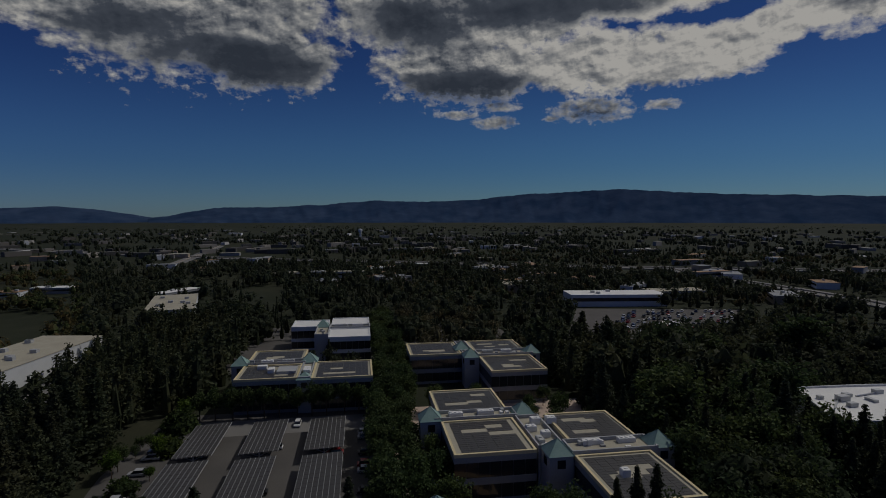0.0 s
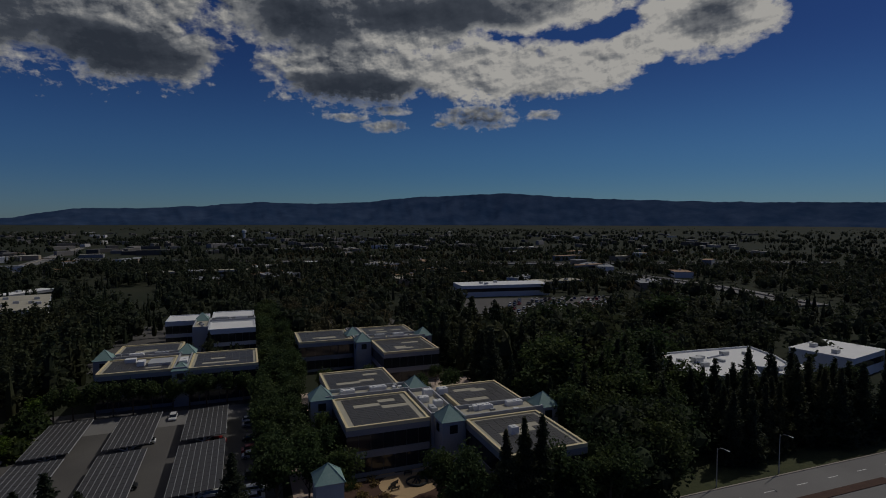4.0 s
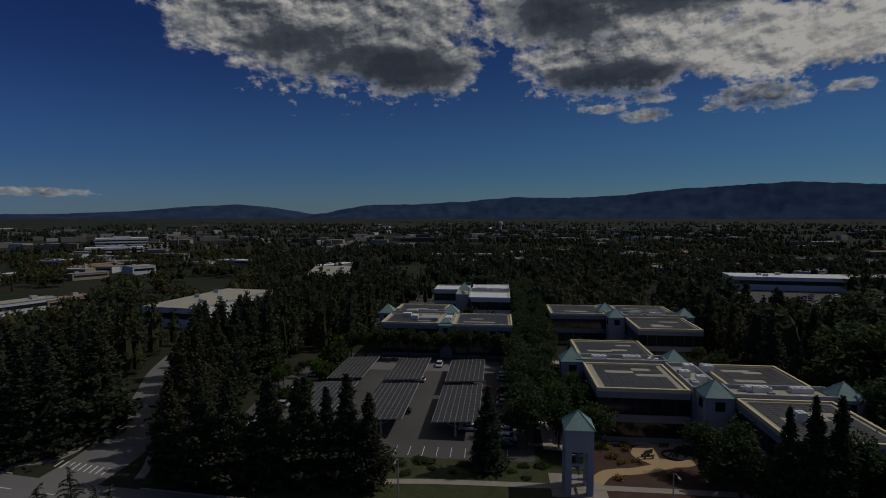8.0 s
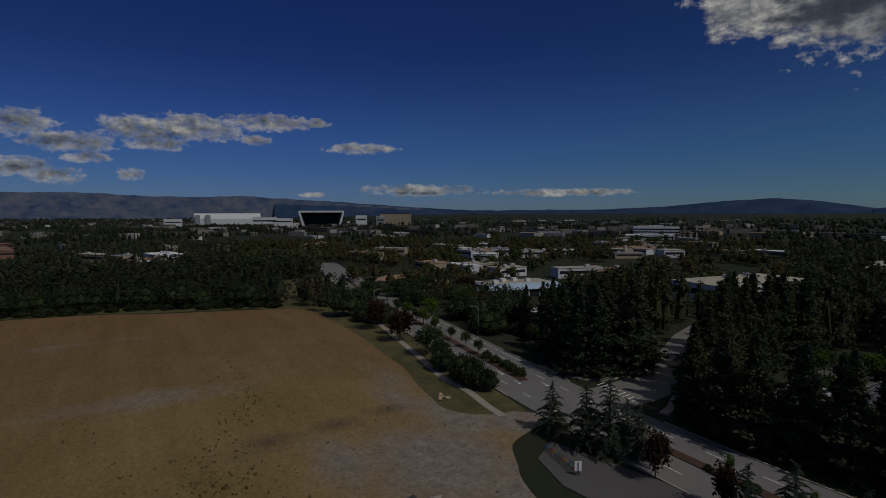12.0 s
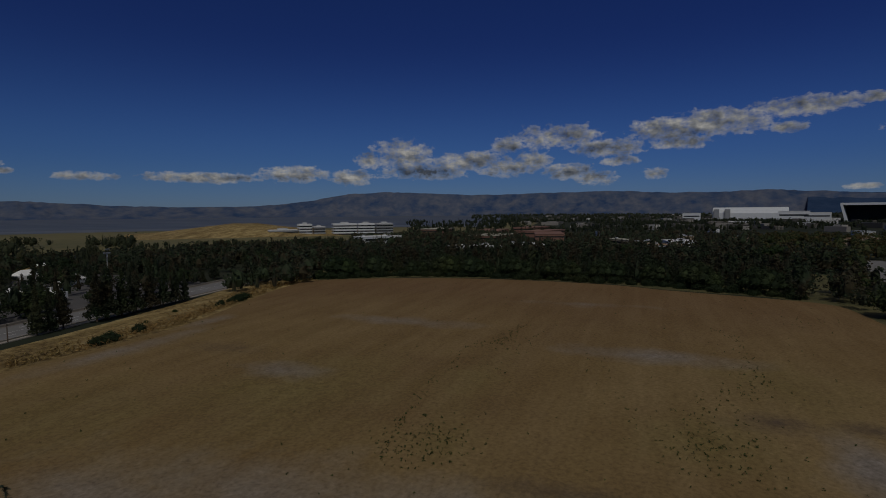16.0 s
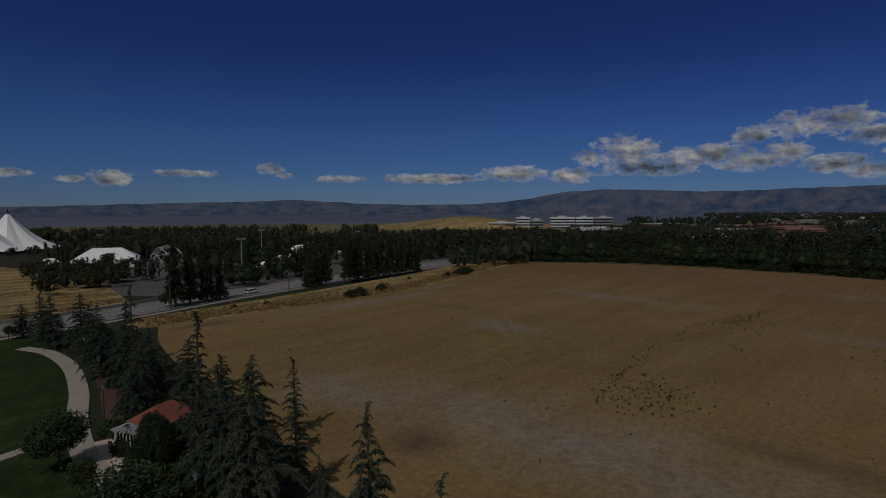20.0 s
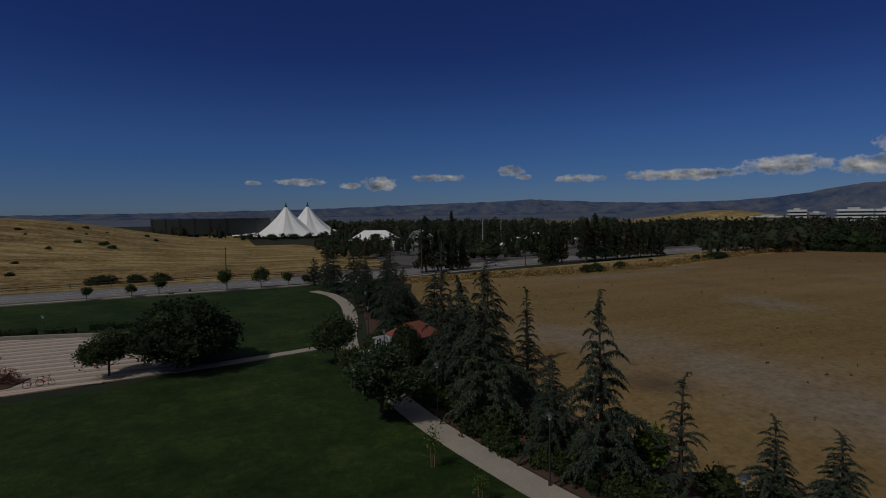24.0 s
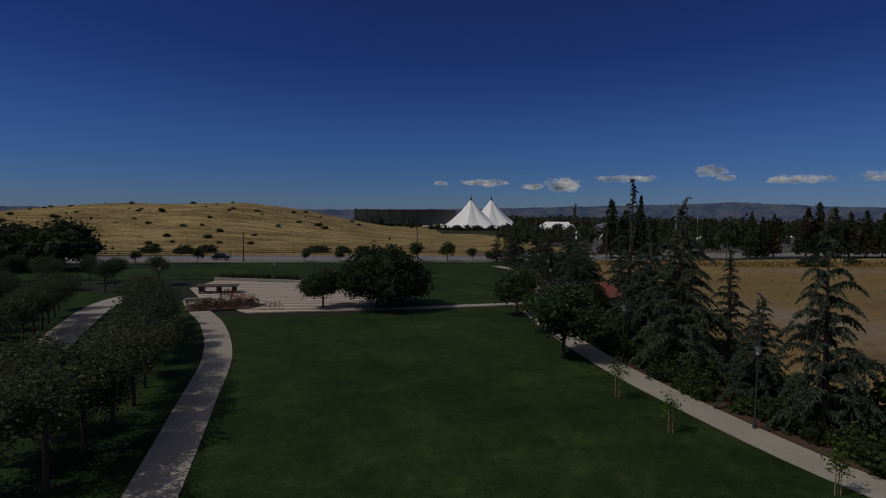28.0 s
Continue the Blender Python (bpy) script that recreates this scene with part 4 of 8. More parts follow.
def wing(owner, x0, x1, y0, y1, rng, panels=True, white=False, sides="nesw", zt=ROOF_Z, fittings=()):
    """One office wing: dark lower storeys with window bands, pale spandrels (greyed for shade unless white), cream
    coping, a roof of solar panels.
    """
    w = 0.35
    part("wall", boxes((x0 + w, x1 - w, y0 + w, y1 - w, 0, zt - 0.5)), GREY_WALL, owner)
    part("roof", boxes((x0 + 0.3, x1 - 0.3, y0 + 0.3, y1 - 0.3, zt - 0.5, zt - 0.32)), WHITE_ROOF if white else MEMBRANE, owner)
    # coping, four mitred rails
    c = 0.55
    bm = bmesh.new()
    outer = [(x0, y0), (x1, y0), (x1, y1), (x0, y1)]
    inner = [(x0 + c, y0 + c), (x1 - c, y0 + c), (x1 - c, y1 - c), (x0 + c, y1 - c)]
    vo = [[bm.verts.new((*p, z)) for p in outer] for z in (zt - 0.75, zt)]
    vi = [[bm.verts.new((*p, z)) for p in inner] for z in (zt - 0.4, zt)]
    for i in range(4):
        j = (i + 1) % 4
        bm.faces.new((vo[0][i], vo[0][j], vo[1][j], vo[1][i]))
        bm.faces.new((vo[1][i], vo[1][j], vi[1][j], vi[1][i]))
        bm.faces.new((vi[1][i], vi[1][j], vi[0][j], vi[0][i]))
    part("coping", bm, WHITE_WALL if white else CREAM, owner)
    # spandrel bands; the grey puts the shade of the north walls into the colour
    for z0, z1 in ((0.0, 0.9), (4.0, 5.5), (8.9, 10.15)):
        bm = bmesh.new()
        box(bm, x0, x1, y0, y0 + 0.5, z0, z1); box(bm, x0, x1, y1 - 0.5, y1, z0, z1)
        box(bm, x0, x0 + 0.5, y0 + 0.5, y1 - 0.5, z0, z1); box(bm, x1 - 0.5, x1, y0 + 0.5, y1 - 0.5, z0, z1)
        part("spandrel", bm, WHITE_WALL if white else GREY_WALL, owner)
    for side in sides:
        L = (x1 - x0) if side in "ns" else (y1 - y0)
        n = max(2, round(L / 2.6))
        s = L / n
        for z0, hgt in ((0.9, 3.1), (5.5, 3.4)):
            for i in range(n):
                ob = new("pane", pane(s, hgt))
                ob.parent = owner
                if side in "ns":
                    ob.location = (x0 + (i + 0.5) * s, (y1 - 0.2) if side == "n" else (y0 + 0.2), z0)
                else:
                    ob.matrix_basis = pose((x1 - 0.2) if side == "e" else (x0 + 0.2), y0 + (i + 0.5) * s, z0, 0, 0, 90)
    if panels:
        # panel field with gaps for hatches
        gaps = [(rng.uniform(x0 + 3, x1 - 7), rng.uniform(y0 + 3, y1 - 5), rng.uniform(2.0, 4.0), rng.uniform(0.8, 1.2)) for _ in range(3)]
        pw, pl = 1.05, 2.05
        nx_, ny_ = int((x1 - x0 - 2.0) / pl), int((y1 - y0 - 2.2) / pw)
        ox, oy = (x0 + x1 - nx_ * pl) / 2, (y0 + y1 - ny_ * pw) / 2
        for i in range(nx_):
            for j in range(ny_):
                x, y = ox + i * pl, oy + j * pw
                if any(gx - pl < x < gx + gw and gy - pw < y < gy + gh for gx, gy, gw, gh in gaps):
                    continue
                ob = new("solar_panel", panel_for(pl, pw))
                ob.parent = owner
                ob.location = (x, y, zt - 0.27)
    for fx, fy, fw, fd, fh, mt in fittings:
        part("roof_unit", boxes((fx, fx + fw, fy, fy + fd, zt - 0.32, zt - 0.32 + fh)), mt, owner)

def pyramid_tower(owner, cx, cy, half=2.6, z_eave=10.9, z_top=13.8):
    tw = part("tower_wall", boxes((cx - half, cx + half, cy - half, cy + half, 0, z_eave)), DIM_WHITE_WALL, owner)
    for sx, sy, dx, dy in ((1, 0, 0.06, 0.9), (-1, 0, 0.06, 0.9), (0, 1, 0.9, 0.06), (0, -1, 0.9, 0.06)):
        x, y = cx + sx * half, cy + sy * half
        part("tower_window", boxes((x - dx, x + dx, y - dy, y + dy, z_eave - 2.6, z_eave - 0.8)), GLASS, tw)
    bm = pyramid(bmesh.new(), cx, cy, half + 0.25, z_eave, z_top)
    cap = part("pyramid_roof", bm, COPPER, owner, "verdigris copper pyramid roof")
    bm = bmesh.new()
    for sx, sy in ((1, 1), (1, -1), (-1, 1), (-1, -1)):
        tube(bm, (cx + sx * (half + 0.25), cy + sy * (half + 0.25), z_eave + 0.03), (cx, cy, z_top + 0.03), 0.09, 0.05, 5)
    part("ridge", bm, COPPER, cap)

def spine(owner, x0, x1, y0, y1, z=11.6):
    part("spine_wall", boxes((x0, x1, y0, y1, 0, z - 0.9)), DIM_WHITE_WALL, owner)
    bm = bmesh.new()
    t = 0.35
    box(bm, x0, x1, y0, y0 + t, z - 0.9, z); box(bm, x0, x1, y1 - t, y1, z - 0.9, z)
    box(bm, x0, x0 + t, y0 + t, y1 - t, z - 0.9, z); box(bm, x1 - t, x1, y0 + t, y1 - t, z - 0.9, z)
    part("parapet", bm, DIM_WHITE_WALL, owner)
    part("roof", boxes((x0 + t, x1 - t, y0 + t, y1 - t, z - 0.9, z - 0.84)), MEMBRANE, owner)
    for k in range(int((x1 - x0) * (y1 - y0) / 22)):
        ux, uy = rng.uniform(x0 + 0.8, x1 - 2.4), rng.uniform(y0 + 0.7, y1 - 1.9)
        part("roof_unit", boxes((ux, ux + rng.uniform(0.6, 1.6), uy, uy + rng.uniform(0.5, 1.2), z - 0.84, z - 0.84 + rng.uniform(0.3, 1.3))), rng.choice((STEEL, WHITE_ROOF, GREY_WALL)), owner)

def roof_plant(owner, spots, rng, z):
    """White and grey air handling units."""
    for x, y, w, d, h in spots:
        bm = boxes((x, x + w, y, y + d, z, z + h), (x + 0.1, x + w - 0.1, y + 0.1, y + d - 0.1, z + h, z + h + 0.08))
        for k in range(int(w // 1.2)):
            tube(bm, (x + 0.7 + k * 1.2, y + d / 2, z + h + 0.08), (x + 0.7 + k * 1.2, y + d / 2, z + h + 0.22), 0.42, 0.42, 10)
        part("air_handler", bm, rng.choice((WHITE_ROOF, WHITE_ROOF, STEEL)), owner, "white rooftop air handling unit")

rng = random.Random(4)
OFFICE = "office with dark window bands, solar roof"
a = thing("office_building", (0, 0, 0), OFFICE + " by the courtyard", "office", "offices with copper pyramids")
wing(a, -32, -13.9, -124, -105, rng)
wing(a, -32.3, -13.9, -147.2, -129.5, rng)
wing(a, -57, -40.5, -125, -108, rng)
wing(a, -56, -38.8, -101.2, -81.8, rng)
spine(a, -33.4, -12.5, -129.3, -124.2); spine(a, -38.6, -32.6, -124.2, -106, 11.3); spine(a, -58, -38.6, -107.8, -101.4)
for p in ((-35.4, -126.8), (-11.6, -126.6), (-35.9, -103.4), (-59.6, -104.4)):
    pyramid_tower(a, *p)
roof_plant(a, [(-28, -128.4, 4.2, 1.6, 1.2), (-20, -128.2, 3.6, 1.5, 1.1), (-55, -107, 4, 1.5, 1.2), (-47, -107, 4.4, 1.5, 1.2), (-37.6, -121, 2.2, 1.8, 1.5), (-35.4, -117, 2.4, 1.8, 1.2), (-37.4, -113, 2, 1.6, 1.3), (-34.9, -111, 1.4, 3, 1)], rng, 10.5)
roof_plant(a, [(-41.6, -121, 2.4, 2, 1.4), (-46, -92.4, 1.6, 1.6, 1.4)], rng, 10.6)
b = thing("office_building", (0, 0, 0), OFFICE + " behind the solar car park", "office", "offices with copper pyramids")
wing(b, 24.9, 44.1, -183, -166.6, rng, sides="new", fittings=[(26, -178, 6, 6, 0.9, STEEL), (33, -176, 2, 3, 1.4, WHITE_ROOF), (36, -180, 3, 2, 1.2, WHITE_ROOF)])
wing(b, 1.6, 20.7, -184.5, -165.2, rng, sides="new")
wing(b, 24.9, 44, -203, -187.4, rng, sides="ew")
spine(b, 24, 46, -187.2, -183.2); spine(b, 20.9, 24.7, -186, -165.6, 11.3)
for p in ((22.8, -186.4), (45.6, -185.2)):
    pyramid_tower(b, *p)
pyramid_tower(b, 22.8, -167.4, 2.2, 10.4, 12.4)
roof_plant(b, [(28, -186.4, 4, 1.6, 1.2), (35, -186.4, 4, 1.6, 1.2), (21.5, -176, 2.2, 5, 1.3)], rng, 10.5)
c = thing("office_building", (0, 0, 0), OFFICE + " beyond the courtyard trees", "office", "offices with copper pyramids")
wing(c, -31.4, -12.3, -206.3, -188, rng, sides="nw")
wing(c, -55.6, -36.6, -183, -164, rng, sides="new")
wing(c, -56, -36.2, -207, -190, rng, sides="w")
spine(c, -57, -36.4, -189.8, -183.2); spine(c, -36, -31.6, -206, -183.2, 11.3)
for p in ((-57.2, -186.4), (-33.8, -183.8), (-32.4, -195)):
    pyramid_tower(c, *p)
roof_plant(c, [(-50, -188.6, 4, 1.6, 1.2), (-43, -188.6, 4, 1.6, 1.2)], rng, 10.5)
d = thing("office_building", (0, 0, 0), "two-storey office with white roofs and a pyramid", "office", "offices with copper pyramids")
wing(d, 1.2, 18.8, -240, -222.4, rng, panels=False, white=True, sides="new")
wing(d, 20, 36.5, -262, -246, rng, panels=False, white=True, sides="new")
wing(d, 1.2, 18.8, -266, -246, rng, panels=False, white=True, sides="w")
spine(d, 18.9, 24.6, -246, -226, 11.6); spine(d, 1, 18.8, -245.8, -240.2, 11.6)
pyramid_tower(d, 22.2, -246, z_top=14.2)
roof_plant(d, [(4, -244, 5, 2, 1.5), (12, -244, 5, 2, 1.5)], rng, 10.6)

# gate tower in the courtyard, its white walls greyed to show their shaded side
t = thing("gate_tower", (-7.3, -84.8, 0), "white open-framed gate tower with a green copper pyramid roof", "tower")
for sx in (-1, 1):
    for sy in (-1, 1):
        part("pier", boxes((sx * 1.75 - 0.5, sx * 1.75 + 0.5, sy * 1.75 - 0.5, sy * 1.75 + 0.5, 0, 7.2)), DIM_WHITE_WALL, t)
part("head", boxes((-2.25, 2.25, -2.25, 2.25, 7.2, 10.9)), DIM_WHITE_WALL, t)
for z in (2.4, 4.8):
    part("cross_beam", boxes((-1.25, 1.25, 1.6, 1.85, z, z + 0.3), (-1.25, 1.25, -1.85, -1.6, z, z + 0.3), (1.6, 1.85, -1.25, 1.25, z, z + 0.3), (-1.85, -1.6, -1.25, 1.25, z, z + 0.3)), DIM_WHITE_WALL, t)
part("screen", boxes((-0.12, 0.12, -1.25, 1.25, 3.0, 7.0)), GREY_WALL, t)
part("pyramid_roof", pyramid(bmesh.new(), 0, 0, 2.5, 10.9, 13.4), COPPER, t, "verdigris copper pyramid roof")
bm = bmesh.new()
for sx, sy in ((1, 1), (1, -1), (-1, 1), (-1, -1)):
    tube(bm, (sx * 2.5, sy * 2.5, 10.93), (0, 0, 13.43), 0.1, 0.06, 5)
part("ridge", bm, COPPER, t)

# solar canopies
def carport(x0, x1, y0, y1):
    ob = thing("solar_canopy", (0, 0, 0), "steel car park canopy roofed with dark solar panels", "solar canopy", "solar car park canopies")
    zE, zW = 3.1, 3.55
    tilt = math.degrees(math.atan2(zE - zW, x1 - x0))
    nx_, ny_ = 8, 12
    pw, pl = (x1 - x0) / nx_, (y1 - y0) / ny_
    for i in range(nx_):
        for j in range(ny_):
            p = new("solar_panel", panel_for(pw - 0.05, pl))
            p.parent = ob
            p.matrix_basis = pose(x0 + i * pw + 0.02, y0 + j * pl, zW + (zE - zW) * (i + 0.02) / nx_ + 0.14, 0, -tilt, 0)
    for i in range(nx_ + 1):
        x = x0 + i * pw
        z = zW + (zE - zW) * i / nx_
        part("purlin", boxes((x - 0.03, x + 0.03, y0 - 0.1, y1 + 0.1, z - 0.05, z + 0.21)), STEEL, ob)
    xc = (x0 + x1) / 2
    for j in range(4):
        y = y0 + 1.2 + j * (y1 - y0 - 2.4) / 3
        bm = bmesh.new()
        tube(bm, (xc, y, 0), (xc, y, 3.1), 0.22, 0.20, 10)
        col_ = part("column", bm, STEEL, ob)
        bm = bmesh.new()
        tube(bm, (x0 + 0.3, y, zW - 0.25), (x1 - 0.3, y, zE - 0.2), 0.17, 0.17, 6)
        part("beam", bm, STEEL, ob)
        bm = bmesh.new()
        tube(bm, (xc, y, 2.0), (xc - 2.4, y, 3.25), 0.1, 0.1, 6)
        tube(bm, (xc, y, 2.0), (xc + 2.4, y, 3.05), 0.1, 0.1, 6)
        part("brace", bm, STEEL, col_)
for x0, x1 in ((9.8, 19.4), (25.6, 34.9), (41.0, 50.2)):
    carport(x0, x1, -127.0, -102.8)
    carport(x0, x1, -150.8, -129.9)
# ---- trees ----
nrng = np.random.default_rng(7)
def trunk_mesh(h, r, limbs, rng, lean=0.0):
    bm = bmesh.new()
    tube(bm, (0, 0, -0.1), (lean * 0.4, 0, h * 0.5), r, r * 0.75, 8)
    tube(bm, (lean * 0.4, 0, h * 0.5), (lean, 0, h), r * 0.75, r * 0.25, 7)
    for z, length, ang, rise in limbs:
        p = (lean * 0.4 * z / h, 0, z)
        tube(bm, p, (p[0] + length * math.cos(ang), length * math.sin(ang), z + rise), r * 0.38, r * 0.12, 5)
    return mesh_of("trunk", bm, BARK)

def conifer_proto(h, rad, clumps, per, material, seed, bare=0.08, size=1.1, power=0.85, label="tall dark green conifer with a pointed crown", name="conifer_tree"):
    rng = np.random.default_rng(seed)
    ob = thing(name, (0, 0, -50), label, "tree")
    part("trunk", trunk_mesh(h * 0.96, h * 0.018 + 0.08, [], random.Random(seed)), None, ob)
    z = bare + (1 - bare) * rng.power(0.9, clumps) ** 1.15
    env = rad * (1 - z) ** power * (0.75 + 0.25 * np.sin(z * 40 + rng.uniform(0, 6)))
    env = np.maximum(env, 0.12)
    lobes = 1 + 0.22 * np.sin(3 * rng.uniform(0, 6.28) + z * 9)
    ang = rng.uniform(0, 6.283, clumps)
    rr = env * lobes * rng.uniform(0.5, 1.05, clumps)
    cen = np.stack([rr * np.cos(ang), rr * np.sin(ang), z * h - 0.12 * rr], 1)
    sz = size * (0.55 + 0.6 * (1 - z)) * rng.uniform(0.7, 1.25, clumps)
    core = spindle([(rad * 0.15, bare * h), (rad * 0.36, (bare + 0.08) * h), (rad * 0.26, 0.45 * h), (rad * 0.12, 0.72 * h), (0.05, 0.95 * h)], 8, random.Random(seed), 0.25)
    part("crown", shard_mesh("crown", cen, sz, per, material, rng, 0.35, core), None, ob)
    return ob

def cedar_proto(h, rad, seed, tiers=13, label="drooping grey-green deodar cedar tree", thin=1.0, name="cedar_tree"):
    """Tiers of boughs that sweep out and hang at the tips, each bough a comb of hanging sprays; a nodding leader."""
    rng = np.random.default_rng(seed)
    ob = thing(name, (0, 0, -50), label, "tree")
    bm = bmesh.new()
    tube(bm, (0, 0, -0.1), (0, 0, h * 0.6), h * 0.016 + 0.05, h * 0.009, 8)
    tube(bm, (0, 0, h * 0.6), (0.05, 0, h * 0.93), h * 0.009, 0.04, 6)
    tube(bm, (0.05, 0, h * 0.93), (0.45, 0.1, h * 0.985), 0.04, 0.02, 5)
    verts, faces = [], []
    def spray(p, way, length, width):
        """A narrow leaf-like spray from p along way."""
        w = np.cross(way, (rng.normal(0, 0.5), rng.normal(0, 0.5), 1.0))
        w = w / (np.linalg.norm(w) + 1e-9) * width
        o = len(verts)
        mid = p + way * length * 0.45
        verts.extend((p, mid + w, p + way * length + np.array((0, 0, -0.16 * length)), mid - w))
        faces.append((o, o + 1, o + 2, o + 3))
    z_at = [0.045 + 0.9 * ((k + 0.5) / tiers) ** 0.93 for k in range(tiers)]
    for k, zf in enumerate(z_at):
        u = (k + 0.5) / tiers
        reach = rad * (1 - u) ** 0.78 * rng.uniform(0.72, 1.12) + 0.3
        m = max(2, int(round((8 if u < 0.6 else 6) * thin)))
        a0 = rng.uniform(0, 6.28)
        for i in range(m):
            an = a0 + 6.283 * i / m + rng.uniform(-0.4, 0.4)
            L = reach * rng.uniform(0.5, 1.2)
            z = h * zf + rng.uniform(-0.25, 0.25)
            out = np.array((math.cos(an), math.sin(an), 0.0))
            side = np.array((-out[1], out[0], 0.0))
            line = []
            n = max(5, int(L / 0.078))
            for s in np.linspace(0.1, 1.0, n):
                line.append(out * L * s + side * 0.08 * L * math.sin(2 * s + a0) + np.array((0, 0, z + L * (0.26 * math.sin(s * 2.3) - 0.40 * s ** 2.4))))
            for q, p in enumerate(line):
                s = 0.1 + 0.9 * q / (n - 1)
                full = (0.20 + 0.24 * L * math.sin(math.pi * min(1, s * 0.9 + 0.1)) ** 0.7) * rng.uniform(0.65, 1.2)
                for _ in range(6):
                    way = out * rng.uniform(-0.1, 0.9) + side * rng.uniform(-1.0, 1.0) + np.array((0, 0, rng.uniform(-0.75, 0.10)))
                    spray(p + side * rng.uniform(-0.3, 0.3) * full, way / np.linalg.norm(way), full * rng.uniform(0.22, 0.58), 0.024 + 0.020 * full)
                if rng.random() < 0.9:
                    way = out * 0.35 + side * rng.uniform(-0.6, 0.6) + np.array((0, 0, -0.9))
                    spray(p, way / np.linalg.norm(way), 0.6 * full, 0.05)
                if rng.random() < 0.4:
                    way = out * 0.8 + side * rng.uniform(-0.7, 0.7) + np.array((0, 0, 0.25))
                    spray(p, way / np.linalg.norm(way), 0.4 * full, 0.05)
            tube(bm, (0, 0, z), tuple(line[n // 2]), 0.05, 0.03, 4, False)
            tube(bm, tuple(line[n // 2]), tuple(line[-1]), 0.03, 0.012, 4, False)
    for s in np.linspace(0.86, 1.0, 26):
        p = np.array((0.45 * max(0, s - 0.93) / 0.055, 0.05, h * min(s, 0.985)))
        for _ in range(3):
            way = np.array((rng.normal(), rng.normal(), -0.4))
            spray(p, way / np.linalg.norm(way), rng.uniform(0.25, 0.55) * (1.6 - s), 0.06)
    part("trunk", bm, BARK, ob)
    part("crown", raw_mesh("crown", verts, faces, CEDAR), None, ob)
    return ob

def dome_proto(h, rad, clumps, per, material, seed, size, label, name="oak_tree"):
    """A dense spreading oak: a ring of low leaf masses under a dome of smaller ones."""
    rng = np.random.default_rng(seed)
    r_ = random.Random(seed)
    ob = thing(name, (0, 0, -50), label, "tree")
    limbs = [(h * r_.uniform(0.14, 0.4), rad * r_.uniform(0.5, 0.75), 0.9 * i, h * r_.uniform(0.12, 0.25)) for i in range(7)]
    part("trunk", trunk_mesh(h * 0.7, 0.08 + h * 0.024, limbs, r_), None, ob)
    lob = [(rad * 0.6 * math.cos(0.785 * i), rad * 0.6 * math.sin(0.785 * i), h * r_.uniform(0.34, 0.42), rad * r_.uniform(0.40, 0.47)) for i in range(8)]
    lob += [(rad * 0.36 * math.cos(1.256 * i + 0.4), rad * 0.36 * math.sin(1.256 * i + 0.4), h * r_.uniform(0.56, 0.62), rad * r_.uniform(0.40, 0.46)) for i in range(5)]
    lob.append((0, 0, h * 0.66, rad * 0.46))
    cen, sz, core_v, core_f = [], [], [], []
    for k in range(clumps):
        lx, ly, lz, lr = lob[k % len(lob)]
        v = rng.normal(0, 1, 3)
        v /= np.linalg.norm(v)
        q = lr * rng.uniform(0.6, 1.04)
        cen.append((lx + v[0] * q, ly + v[1] * q, min(max(lz + v[2] * q * 0.78, h * 0.12), h)))
        sz.append(size * rng.uniform(0.6, 1.25))
    for lx, ly, lz, lr in lob:
        v, f = spindle([(lr * 0.3, -lr * 0.55), (lr * 0.72, -lr * 0.15), (lr * 0.62, lr * 0.25), (lr * 0.1, lr * 0.55)], 7, r_, 0.2)
        o = len(core_v)
        core_v += [(a + lx, b + ly, c_ + lz) for a, b, c_ in v]
        core_f += [tuple(i + o for i in q) for q in f]
    part("crown", shard_mesh("crown", cen, sz, per, material, rng, 0.1, (core_v, core_f), 0.32, 0.7), None, ob)
    return ob

